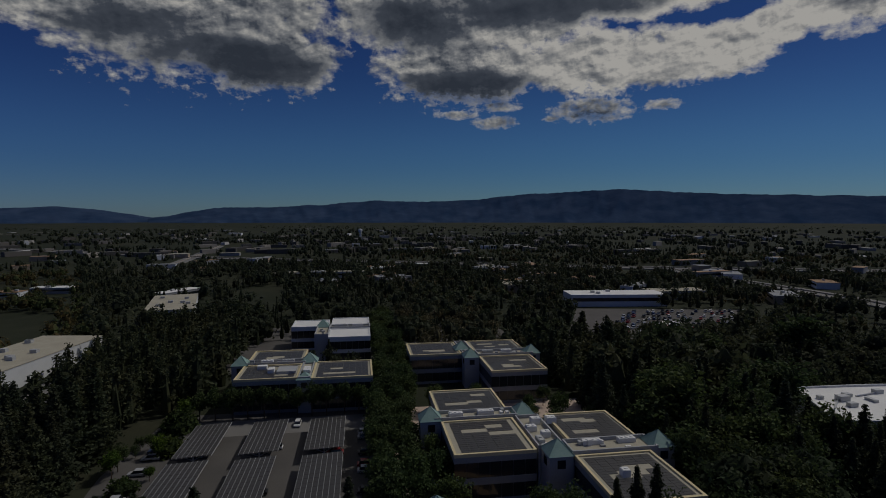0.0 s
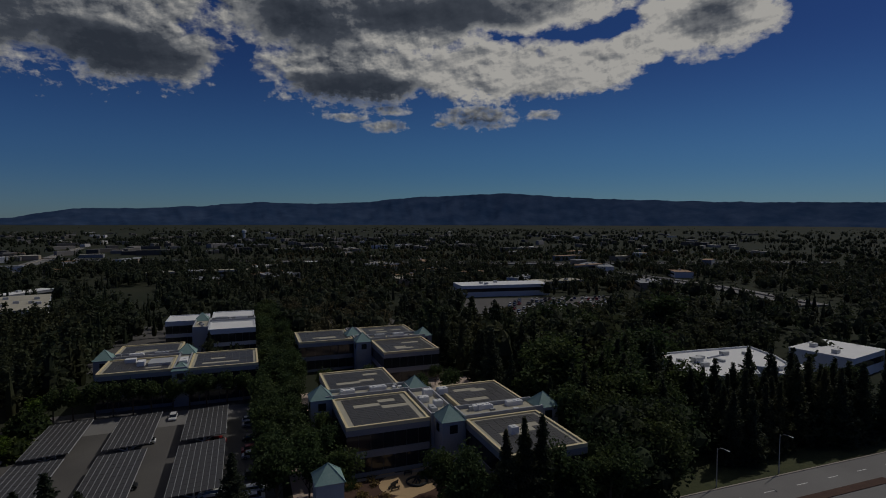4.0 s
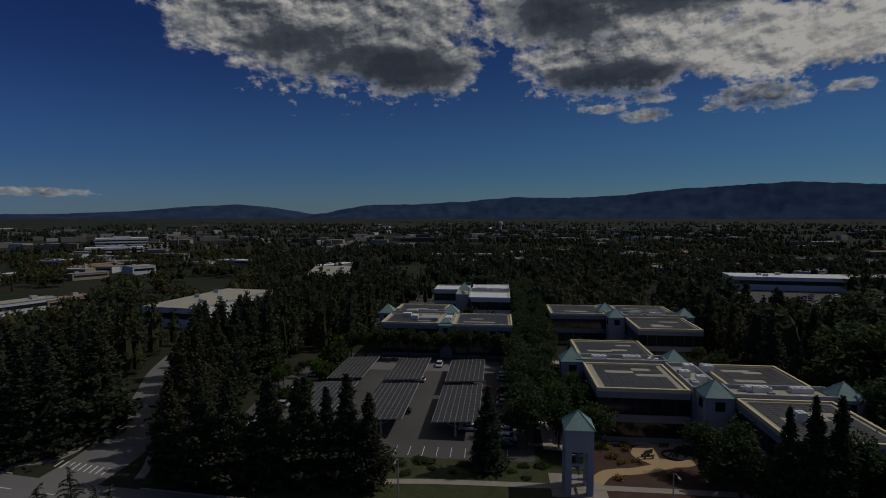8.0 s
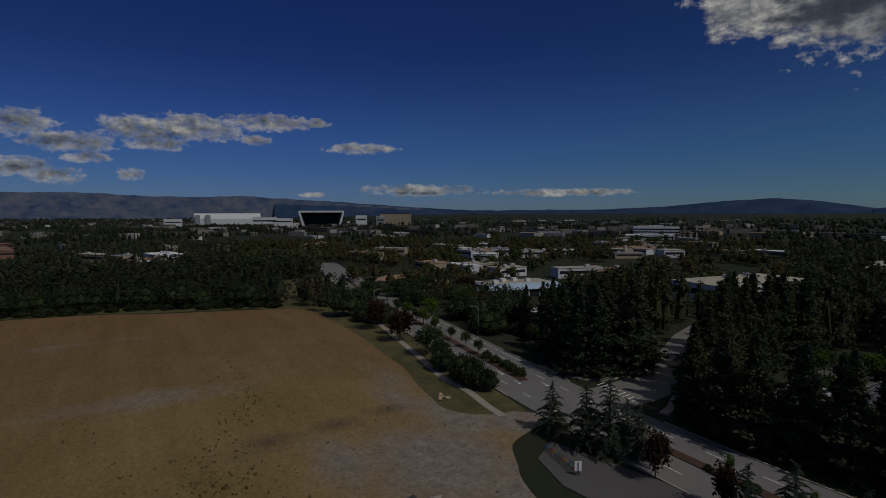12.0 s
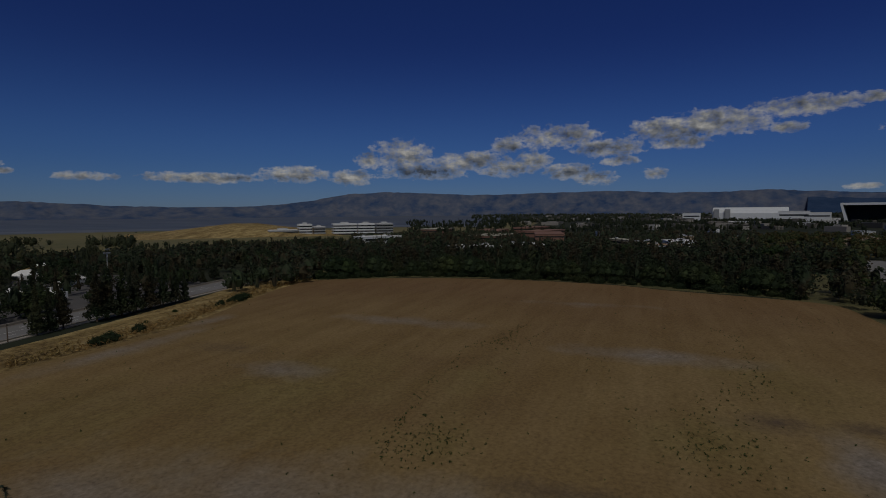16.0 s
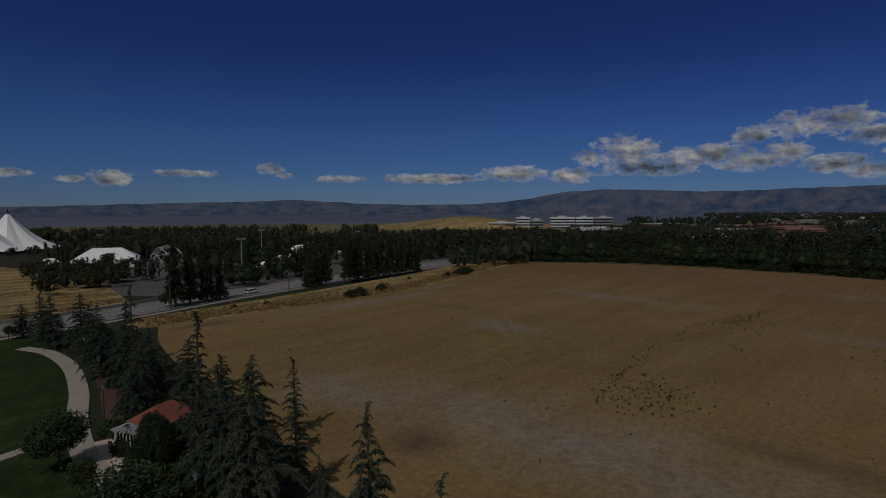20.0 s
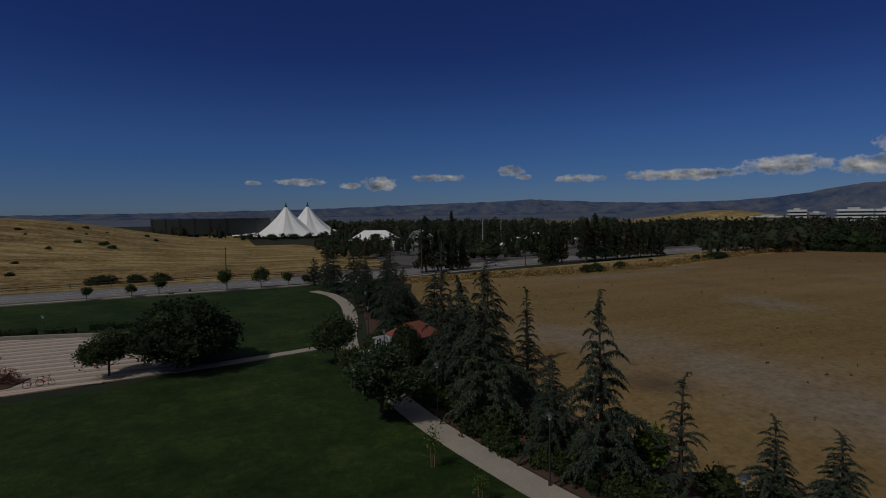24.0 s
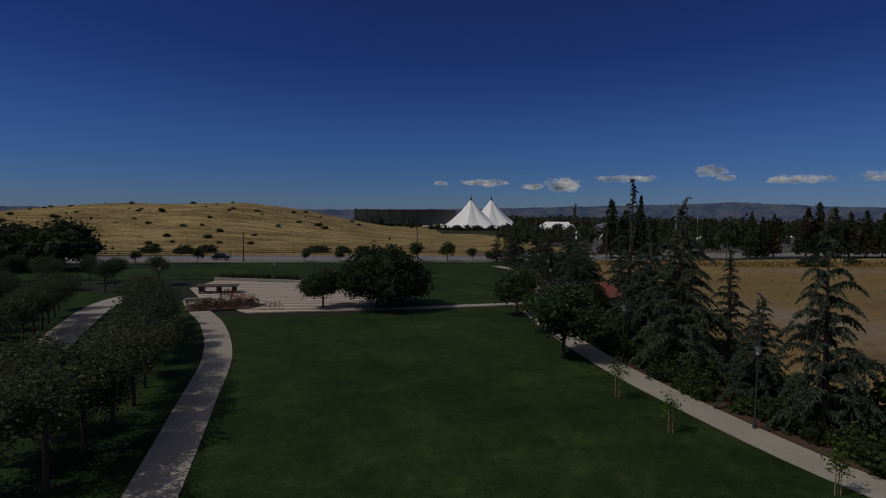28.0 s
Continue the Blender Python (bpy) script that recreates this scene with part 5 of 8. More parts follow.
def broad_proto(h, rad, clumps, per, material, seed, clear=0.28, size=0.58, label="round-crowned green broadleaf tree", name="broadleaf_tree", flat=1.0, core=True, stem=1.0):
    rng = np.random.default_rng(seed)
    r_ = random.Random(seed)
    ob = thing(name, (0, 0, -50), label, "tree")
    limbs = [(h * r_.uniform(clear * 0.75, 0.5), rad * r_.uniform(0.35, 0.7), r_.uniform(0, 6.28), h * r_.uniform(0.1, 0.28)) for _ in range(7)]
    part("trunk", trunk_mesh(h * 0.75, stem * (0.05 + h * 0.017), limbs, r_), None, ob)
    # several leaf masses make an uneven outline
    n = 9
    lob = []
    for i in range(n):
        an, q = r_.uniform(0, 6.28), math.sqrt(r_.uniform(0.02, 0.55))
        lob.append((rad * q * math.cos(an), rad * q * math.sin(an), h * (clear + (1 - clear) * r_.uniform(0.3, 0.78)), rad * r_.uniform(0.34, 0.55)))
    lob = [(a_ , b_, c_, d_ * 0.95) for a_, b_, c_, d_ in lob]
    lob.append((0, 0, h * (clear + (1 - clear) * 0.74), rad * 0.5))
    cen, sz = [], []
    for k in range(clumps):
        lx, ly, lz, lr = lob[k % len(lob)]
        v = rng.normal(0, 1, 3)
        v /= np.linalg.norm(v)
        q = lr * rng.uniform(0.55, 1.05)
        zz = lz + v[2] * q * (1 - clear) * h / (2.0 * rad) * flat
        cen.append((lx + v[0] * q, ly + v[1] * q, min(max(zz, h * clear * 0.85), h)))
        sz.append(size * rng.uniform(0.6, 1.25))
    core_v, core_f = [], []
    for lx, ly, lz, lr in lob[:6] if core else []:
        v, f = spindle([(lr * 0.15, -lr * 0.45), (lr * 0.42, -lr * 0.1), (lr * 0.35, lr * 0.2), (lr * 0.08, lr * 0.4)], 6, r_, 0.25)
        o = len(core_v)
        core_v += [(a + lx, b + ly, c_ + lz) for a, b, c_ in v]
        core_f += [tuple(i + o for i in q) for q in f]
    part("crown", shard_mesh("crown", cen, sz, per, material, rng, 0.1, (core_v, core_f) if core else None, 0.32, 0.85 if core else 1.6), None, ob)
    return ob

def shrub_proto(h, rad, clumps, per, material, seed, label="low rounded green shrub on grass", name="shrub", size=0.4):
    rng = np.random.default_rng(seed)
    ob = thing(name, (0, 0, -50), label, "shrub")
    v = rng.normal(0, 1, (clumps, 3))
    v /= np.linalg.norm(v, axis=1)[:, None]
    v[:, 2] = np.abs(v[:, 2])
    cen = v * np.array((rad, rad, h * 0.85)) * rng.uniform(0.6, 1.0, (clumps, 1)) * (1 + 0.15 * np.sin(v[:, :1] * 5 + seed))
    cen[:, 2] += 0.1
    core = spindle([(rad * 0.7, 0), (rad * 0.75, h * 0.4), (rad * 0.3, h * 0.7)], 7, random.Random(seed), 0.2)
    part("foliage", shard_mesh("foliage", cen, np.full(clumps, size), per, material, rng, 0.0, core), None, ob)
    bm = bmesh.new()
    for i in range(3):
        tube(bm, (0, 0, -0.05), (0.3 * rad * math.cos(2.1 * i), 0.3 * rad * math.sin(2.1 * i), h * 0.5), 0.04, 0.02, 5)
    part("stem", bm, BARK, ob)
    return ob

PROTO = {
    "redwood": [conifer_proto(20, 4.5, 1000, 7, CONIFER, s, size=0.66, power=0.78) for s in (1, 2, 3)],
    "far_redwood": [conifer_proto(20, 4.6, 600, 6, CONIFER, s, size=0.78, power=0.78) for s in (4, 5, 6)],
    "far_pine": [conifer_proto(16, 4.6, 420, 6, CONIFER, s, bare=0.12, size=0.9, power=0.55, label="broad dark green pine tree") for s in (7, 8)],
    "far_oak": [dome_proto(8.6, 6.0, 560, 5, OAK, 42, 0.55, "wide dark evergreen tree")],
    "belt_pine": [conifer_proto(16, 4.4, 460, 6, BELT, s, bare=0.14, size=0.8, power=0.6, label="rust-tinged dark conifer along the road") for s in (9, 10)],
    "plane": [broad_proto(8, 3.6, 260, 5, PLANE_LEAF, 26, size=0.6, label="thin-leaved grey-brown plane tree")],
    "far_broad": [broad_proto(9, 3.7, 230, 5, BROAD, s, size=0.75) for s in (24, 25)],
    "pine": [conifer_proto(16, 4.6, 560, 6, CONIFER, s, bare=0.12, size=0.92, power=0.55, label="broad dark green pine tree") for s in (5, 6)],
    "cedar": [cedar_proto(11, 3.6, s) for s in (11, 12, 13)],
    "thin_cedar": [cedar_proto(11, 2.1, s, 11, "sparse deodar cedar with bare gaps", 0.6) for s in (14, 15)],
    "broad": [broad_proto(9, 3.6, 420, 6, BROAD, s, size=0.5) for s in (21, 22, 23)],
    "avenue": [broad_proto(11, 3.5, 640, 6, BROAD, s, clear=0.18, label="dense green tree lining an avenue") for s in (31, 32)],
    "street": [broad_proto(9.5, 2.5, 420, 6, BROAD, s, clear=0.34, size=0.5, label="upright green street tree with a clear stem") for s in (33, 34)],
    "oak": [dome_proto(8.6, 6.0, 2400, 7, OAK, s, 0.36, "wide dark evergreen oak tree") for s in (41, 43)],
    "grove": [broad_proto(5.6, 2.5, 900, 8, GROVE_LEAF, s, clear=0.34, size=0.16, core=False, label="young grove tree with a grey-green crown", name="grove_tree") for s in (51, 52, 53)],
    "lawn_tree": [broad_proto(6.3, 3.2, 1500, 7, LAWN_LEAF, s, clear=0.26, size=0.27, label="dense round-crowned green tree on the lawn") for s in (54,)],
    "bright": [broad_proto(7, 2.8, 260, 6, BRIGHT, s, label="small fresh yellow-green leafy tree") for s in (61, 62)],
    "plum": [broad_proto(6, 2.6, 240, 6, PLUM, s, label="dark purple-leaved plum tree by the road", name="plum_tree") for s in (71,)],
    "sapling": [broad_proto(2.6, 0.55, 60, 5, BRIGHT, s, clear=0.32, size=0.15, stem=0.32, core=False, label="slender young sapling on the lawn", name="sapling") for s in (91, 92)],
    "shrub": [shrub_proto(1.5, 1.5, 120, 6, SHRUB, s, size=0.27) for s in (81, 82)],
    "bush": [shrub_proto(2.4, 2.6, 260, 6, OAK, s, "dark green rounded roadside bush", "bush", 0.32) for s in (83, 84)],
}
protos = [o for q in PROTO.values() for o in q]
HEIGHT = {"lawn_tree": 6.3, "street": 9.5, "plane": 8, "belt_pine": 16, "far_redwood": 20, "far_pine": 16, "far_oak": 8.6, "far_broad": 9, "redwood": 20, "pine": 16, "cedar": 11, "thin_cedar": 11, "broad": 9, "avenue": 11, "oak": 8.6, "grove": 5.6, "bright": 7, "plum": 6, "sapling": 2.6, "shrub": 1.5, "bush": 2.4}
trng = random.Random(11)
def tree(kind, x, y, h, wide=1.0, z=0.0, group=""):
    if "far_" + kind in PROTO and math.hypot(x, y) > {"oak": 90, "broad": 172}.get(kind, 105):
        kind = "far_" + kind
    p = trng.choice(PROTO[kind])
    s = h / HEIGHT[kind]
    m = pose(x, y, z, trng.uniform(-1.5, 1.5), trng.uniform(-1.5, 1.5), trng.uniform(0, 360)) @ Matrix.Diagonal((s * wide, s * wide, s, 1))
    ob = copy_thing(p, m)
    if group:
        ob["group"] = group
    return ob
SPARE, SPARE_EAST, SPARE_PLANE = [], [], []
FAR_LOT = [(-90, -240), (-182, -228), (-250, -314), (-135, -345)]
def grove(kind, poly, spacing, h0, h1, wide=1.0, group="", keep=1.0):
    xs, ys = [p[0] for p in poly], [p[1] for p in poly]
    y = min(ys)
    while y < max(ys):
        x = min(xs)
        while x < max(xs):
            px, py = x + trng.uniform(-0.4, 0.4) * spacing, y + trng.uniform(-0.4, 0.4) * spacing
            if inside(px, py, FAR_LOT):
                x += spacing
                continue
            if inside(px, py, poly) and trng.random() < keep and math.hypot(px, py) > 172:
                k_, h_ = kind if isinstance(kind, str) else trng.choice(kind), trng.uniform(h0, h1)
                h_ *= 0.72 if px > 60 and py < -160 else 0.66 if px < -66 and py < -170 else 1.0
                (SPARE_PLANE if k_ == "plane" else SPARE_EAST if px > 200 or py > 100 else SPARE).append((px, py, h_, h_ * {"redwood": 0.235, "pine": 0.30}.get(k_, 0.40) * wide, 0 if k_ in ("redwood", "pine") else 1))
            elif inside(px, py, poly) and trng.random() < keep:
                tree(kind if isinstance(kind, str) else trng.choice(kind), px, py, trng.uniform(h0, h1), wide, group=group)
            x += spacing
        y += spacing
def row(kind, a, b, n, h0, h1, jitter=0.5, wide=1.0, group=""):
    for i in range(n):
        u = i / max(1, n - 1)
        tree(kind, a[0] + (b[0] - a[0]) * u + trng.uniform(-jitter, jitter), a[1] + (b[1] - a[1]) * u + trng.uniform(-jitter, jitter), trng.uniform(h0, h1), wide, group=group)
# ---- planting, space by space ----
# conifers on the south side of the road
for x, y, h in ((31.4, -82.4, 18.8), (27.2, -82.0, 16.0), (7.6, -90.5, 15.0), (38, -82, 18.5), (44, -81.5, 18.3), (50.6, -80, 18.8), (56, -79.5, 18.2), (62.4, -82, 18.0), (47, -86, 17), (41, -87, 16.5), (53, -85, 18), (60, -87.5, 19), (66, -91, 19), (36, -87, 15)):
    tree("redwood", x, y, h, 1.3, group="conifers along the avenue")
for x, y, h in ((91.7, -89.4, 21), (94, -85.5, 19), (88.5, -97, 22.5), (97, -93, 21), (103, -90, 20), (99, -100, 22), (107, -98, 20), (113, -95, 18), (94, -106, 22)):
    tree("redwood", x, y, h, 1.55, group="conifers at the side street")
for x, y, h in ((70, -96.5, 20), (72.5, -102, 21), (75, -108, 20), (78, -115, 21.5), (81.5, -122, 20), (85, -130, 21), (88.5, -138, 20)):
    tree("redwood", x, y, h, 1.3, group="conifers at the side street")
for x, y, h, k in ((72.4, -57.4, 8.9, 1.4), (64.8, -57.7, 11.1, 1.2), (60.9, -58.8, 12.9, 1.15), (61.5, -63, 8.5, 1.2), (57.5, -61, 9.5, 1.2), (39.4, -57.5, 8.2, 1.1), (35.1, -60.2, 9.4, 1.3), (29, -62, 8.2, 1.2)):
    tree("cedar", x, y, h, k, group="conifers beside the field")
tree("plum", 52.5, -58.4, 6.6, 0.7)
tree("plum", 42.5, -58.2, 6.0, 0.7)
for x, y, h in ((-36.9, -78, 17.2), (-40.6, -78, 18.8), (-43.6, -78.2, 19.2)):
    tree("redwood", x, y, h, 1.0, group="slender conifers before the office")
grove("redwood", [(66, -98), (72, -98), (82, -122), (96, -150), (104, -185), (108, -300), (62, -300), (52, -206), (56, -172), (67, -166), (69, -130)], 6.6, 17, 23, 1.15)
grove("redwood", [(104, -104), (140, -96), (142, -150), (128, -180), (117, -190), (112, -150), (103, -126)], 8.0, 15, 21, 1.1)
grove(["redwood", "pine"], [(112, -196), (120, -196), (116, -250), (100, -310), (60, -330), (60, -302), (108, -300)], 9, 14, 20, 1.1)
row("avenue", (0.2, -100), (0.5, -160), 11, 9.5, 12.5, 0.6, group="avenue trees")
row("avenue", (-5.5, -100), (-5.5, -160), 10, 9, 12, 0.9, group="avenue trees")
row("avenue", (-3, -166), (-3, -300), 18, 9, 12.5, 0.9, group="avenue trees")
row("avenue", (-8.5, -168), (-8.5, -300), 15, 9, 12, 1.2, group="avenue trees")
row("avenue", (-11, -98), (-11.5, -120), 3, 8.5, 11, 0.6, group="avenue trees")
row("street", (6, -162.4), (53, -162.4), 11, 8.8, 10.2, 0.5, 1.0, group="trees in front of the office")
grove(["bright", "broad", "shrub"], [(52, -120), (63, -112), (64, -150), (60, -172), (53, -170)], 5.5, 3, 6.5, 0.9, keep=0.7)
tree("bright", 56, -161, 7.5, 0.9)
tree("bright", 47.5, -192, 7, 1.0)
grove(["redwood", "avenue", "redwood", "pine"], [(-62, -112), (-78, -98), (-112, -112), (-112, -240), (-66, -240), (-62, -215)], 8.0, 16, 22, 1.15, keep=0.9)
grove(["redwood", "avenue", "broad"], [(-112, -112), (-112, -160), (-190, -200), (-200, -236), (-112, -240)], 10.5, 14, 20, 1.2, keep=0.8)
grove("redwood", [(-92, -82), (-150, -80), (-150, -100), (-112, -106), (-96, -100)], 5.6, 15, 20, 1.1)
grove(["broad", "oak", "redwood"], [(-60, -84), (-64, -77), (-78, -79), (-92, -100), (-112, -112), (-100, -120), (-64, -112)], 5.6, 11, 17, 1.0)
grove("avenue", [(-30, -79), (-60, -73.5), (-62, -79), (-46, -84), (-32, -84)], 5.2, 8, 13, 1.0)
grove("avenue", [(-20, -96), (-12, -94), (-12, -88), (-20, -86)], 30, 6, 7)
tree("avenue", -30, -92, 9.5, 1.0)
tree("avenue", -33.5, -88, 10, 1.0)
for x, y in ((-34, -99), (-30, -101), (-14, -103)):
    tree("shrub", x, y, 1.4, 1.4)
grove("broad", [(-60, -128), (-40, -130), (-36, -160), (-60, -160)], 8.5, 6, 10, 0.9, keep=0.7)
grove("broad", [(-32, -150), (-14, -150), (-13, -162), (-32, -162)], 7, 6, 9, 0.9)
grove("plane", [(-66, -222), (-14, -222), (-16, -345), (-84, -345)], 8.6, 6, 9, 1.1, keep=0.85)
row("redwood", (18, -214), (18, -216), 1, 12, 12, 0)
grove("broad", [(2, -206), (40, -206), (40, -216), (2, -216)], 8, 6, 9)
grove("broad", [(-180, -180), (-240, -200), (-260, -300), (-205, -236)], 10, 7, 11, 1.2)
row("avenue", (-122, -113), (-172, -106), 9, 8, 10, 1.5, group="trees before the white building")
grove(["avenue", "broad", "redwood"], [(-112, -142), (-190, -152), (-200, -178), (-112, -166)], 8.5, 8, 12, 1.1, keep=0.85)
# trees and bushes along the field's south edge
for x, y, h, k, w in ((191, -65, 12, "oak", 0.75), (164, -65.5, 9.2, "plum", 0.85), (145, -65, 8.8, "plum", 1.0), (127.4, -64.2, 7.9, "broad", 1.2), (117, -62, 6.5, "broad", 1.2), (113.2, -60.6, 6.3, "oak", 0.8), (104, -60, 7.0, "oak", 0.75), (99.5, -59.6, 7.9, "oak", 0.6), (95.5, -60.8, 5.7, "oak", 0.6), (155, -67, 6, "broad", 1.0), (178, -68, 8, "oak", 0.8),
                     (161, -82, 5.8, "bright", 0.9), (176, -84, 5.6, "bright", 0.9), (150, -79.6, 5.0, "bright", 0.8), (185, -70, 6, "bright", 1)):
    tree(k, x, y, h, w, group="trees beside the road")
for x, y, h in ((137.7, -78.1, 4.3), (128.1, -76.9, 4.5), (120.2, -75.8, 4.0), (168, -83, 4.6), (190, -86.5, 4.6)):
    tree("broad", x, y, h, 0.85, group="small median trees")
for x, y in ((116.1, -75.4), (111.5, -74.9), (107.1, -74.4), (103.5, -73.8), (100, -73.2)):
    tree("shrub", x, y, 2.2, 0.75, group="median shrubs")
for x in range(-20, 64, 7):
    tree("shrub", x, -67.0, 0.9, 0.8, 0.1, group="median shrubs")
tree("bright", 47.0, -67.2, 3.4, 0.5)
tree("bright", 36.0, -67.1, 3.2, 0.5)
grove(["broad", "plum", "oak"], [(98, -84), (128, -88), (170, -98), (230, -112), (240, -150), (180, -125), (150, -118), (118, -96)], 7.2, 5, 9.5, 1.05, keep=0.8)
for x, y, h, k in ((172, -72, 8, "oak"), (200, -74, 9, "broad"), (208, -80, 8, "oak"), (216, -84, 9, "broad"), (196, -97, 9, "oak"), (206, -101, 8.5, "broad"), (222, -104, 9.5, "oak"), (186, -94.5, 7.5, "broad"), (172, -91.5, 7, "bright"), (212, -93, 6, "broad"), (230, -96, 7, "oak")):
    tree(k, x, y, h, 1.0, group="trees beside the road")
grove(["oak", "pine", "broad"], [(196, -60), (226, -46), (244, -60), (246, -88), (215, -80)], 9, 7, 12, 1.0)
# belt beyond the field
for i in range(34):
    u = i / 33
    x = float(np.interp(u, (0, 0.25, 0.5, 0.75, 1), (224, 246, 254, 250, 226)))
    y = float(np.interp(u, (0, 0.25, 0.5, 0.75, 1), (-48, 2, 60, 108, 150)))
    tree("bush", x + trng.uniform(-1, 3), y, trng.uniform(2.5, 4.5), 1.0, group="bushes at the field edge")
    tree("oak" if i % 3 else "pine", x + trng.uniform(4, 9), y + trng.uniform(-2, 2), trng.uniform(8, 13), 0.85, group="trees beyond the field")
grove(["pine", "redwood", "redwood"], [(232, -55), (244, -10), (260, 30), (264, 64), (256, 110), (234, 152), (268, 166), (310, 60), (300, -70)], 7.2, 9.5, 14.5, 1.15, group="trees beyond the field")
grove(["oak", "broad", "pine"], [(300, -90), (310, 60), (270, 166), (330, 180), (380, 60), (370, -110)], 10, 10, 14, 1.2, keep=0.9)
# along the north road
for x, y, h in ((99, 154.6, 10), (103, 155.4, 9), (107, 156, 9.5), (117, 156, 11), (121, 156.6, 12), (126, 157, 11), (132, 158, 10), (138, 158.8, 10.5), (144, 159.6, 10), (150, 160.4, 9), (155, 161, 8), (197, 168, 9), (203, 168.6, 9.5), (209, 169, 9), (215, 168, 10),
                (56, 150.2, 12), (60, 151, 10), (65, 152, 13), (69, 152.8, 8)):
    tree("belt_pine" if trng.random() < 0.7 else "redwood", x, y, h * 1.35, 0.85, group="conifers along the road")
grove(["pine", "redwood", "oak"], [(80, 172), (120, 179), (210, 194), (212, 206), (120, 192), (80, 186)], 6.5, 6, 12, 1.05, keep=0.36)
grove(["pine", "oak", "redwood"], [(74, 190), (120, 200), (215, 212), (240, 250), (230, 330), (120, 330), (110, 240), (80, 235)], 10.5, 6, 11.5, 1.1, keep=0.5)
grove(["pine", "oak"], [(225, 165), (330, 185), (420, 260), (300, 330), (240, 250)], 10, 7, 12.5, 1.1, keep=0.6)
grove(["oak", "broad"], [(36, 196), (74, 206), (72, 262), (40, 262)], 8, 5.5, 8.5, 1.0, keep=0.85)
grove(["oak", "broad"], [(8, 385), (70, 385), (76, 415), (8, 415)], 9, 3, 5, 1.2, keep=0.8)
grove(["oak", "pine", "broad"], [(76, 300), (120, 330), (120, 370), (84, 420)], 10, 7, 11, 1.1, keep=0.9)
for x, y, w in ((100.6, 130.0, 1.5), (111.2, 132.4, 1.0), (159.6, 142.0, 1.5), (163, 143, 1.5), (167, 144.5, 1.3), (150, 140, 0.8), (96.5, 129, 1.1)):
    tree("bush", x, y, 2.3, w * 0.85, group="bushes on the verge")
for x, y, s in ((74, 136, 0.9), (120, 140, 0.8), (136, 146, 0.9), (66, 138, 0.7)):
    tree("shrub", x, y, s, 1.0)
# park: cedars and shrubs beside the path
for x, y, h, k, w in ((23.2, 30.6, 12.4, "cedar", 0.84), (33, 55.7, 9.0, "thin_cedar", 1.1), (20.9, 42.2, 13.4, "cedar", 1.0), (22.4, 55.8, 15.6, "thin_cedar", 0.95), (28, 92, 14.0, "thin_cedar", 1.0), (26.0, 27.2, 7.8, "thin_cedar", 1.25), (29, 23.5, 6.0, "cedar", 1.15), (24.0, 37.6, 6.4, "cedar", 1.0),
                      (21.6, 49, 11.6, "cedar", 1.0), (25.1, 50.5, 11.5, "cedar", 1.05), (28.4, 64, 8.6, "cedar", 1.2), (28.4, 73, 9.2, "cedar", 1.1), (26.3, 44.6, 9.2, "thin_cedar", 1.1), (27.4, 83.8, 9, "cedar", 1.1), (26, 90, 9.5, "cedar", 1.1), (29, 99, 10.8, "cedar", 1.0), (26, 106, 10.2, "cedar", 1.0), (26.5, 114, 10.8, "cedar", 1.0), (24, 122, 10.2, "cedar", 1.0), (24, 131, 9.6, "cedar", 1.0), (24.4, 78, 9.6, "cedar", 0.9),
                      (31, 105, 8, "cedar", 1.2), (22, 137, 7, "cedar", 1.2), (30, 118, 8, "cedar", 1.1), (22.6, 35.4, 7.2, "cedar", 1.1), (23.4, 46.6, 8.2, "cedar", 1.15), (24.8, 58.6, 8.6, "cedar", 1.1), (22.2, 73.4, 7.6, "cedar", 1.05), (25.2, 81.4, 8.4, "cedar", 1.1), (24.6, 95.4, 9.0, "cedar", 1.1), (28.6, 88, 8, "cedar", 1.1), (31.6, 21.6, 5.4, "cedar", 1.35)):
    tree(k, x, y, h, w, group="cedars beside the path")
for i in range(44):
    tree("shrub", trng.uniform(-4, 62), trng.uniform(-92.8, -87), trng.uniform(0.35, 0.8), 2.2, group="shrubs on the road bank")
grove(["broad", "oak"], [(176, -124), (192, -122), (188, -150), (176, -160)], 7, 5, 8, 1.0)
for i in range(46):
    y = 12 + i * 2.5
    xl = float(np.interp(y, [p[1] for p in mulch_line], [p[0] for p in mulch_line]))
    if 61 < y < 70:
        continue
    tree("bush" if i % 3 else "shrub", xl + trng.uniform(1.6, 5.5), y, trng.uniform(1.6, 3.4) if i % 3 else trng.uniform(1.2, 2.2), 0.8, group="shrubs below the cedars")
for i in range(44):
    y = 14 + i * 1.35
    xl = float(np.interp(y, [p[1] for p in mulch_line], [p[0] for p in mulch_line]))
    tree("shrub" if i % 4 else "bush", xl + trng.uniform(-0.9, 0.8), y, trng.uniform(0.9, 2.0), 0.8, group="shrubs below the cedars")
for x, y, s in ((21.6, 61.5, 2.4), (24.6, 61.8, 3.0), (22.2, 69.6, 2.8), (19.4, 60.4, 3.0), (18.9, 64.4, 2.4), (26, 66, 3.2), (25.4, 69, 3.0), (20.9, 60.0, 2.2)):
    tree("bush", x, y, s, 0.7, group="shrubs below the cedars")
tree("bright", 26.2, 29.5, 3.6, 0.8)
tree("oak", -2.9, 71.2, 8.8, 1.02)
tree("lawn_tree", -10.2, 70.4, 5.2, 1.1)
tree("lawn_tree", 13.5, 47.0, 6.3, 1.15)
tree("lawn_tree", 13.1, 64.8, 6.0, 0.9)
tree("broad", 13, 56, 4.0, 0.8)
tree("oak", 20.4, 62, 5.0, 0.5)
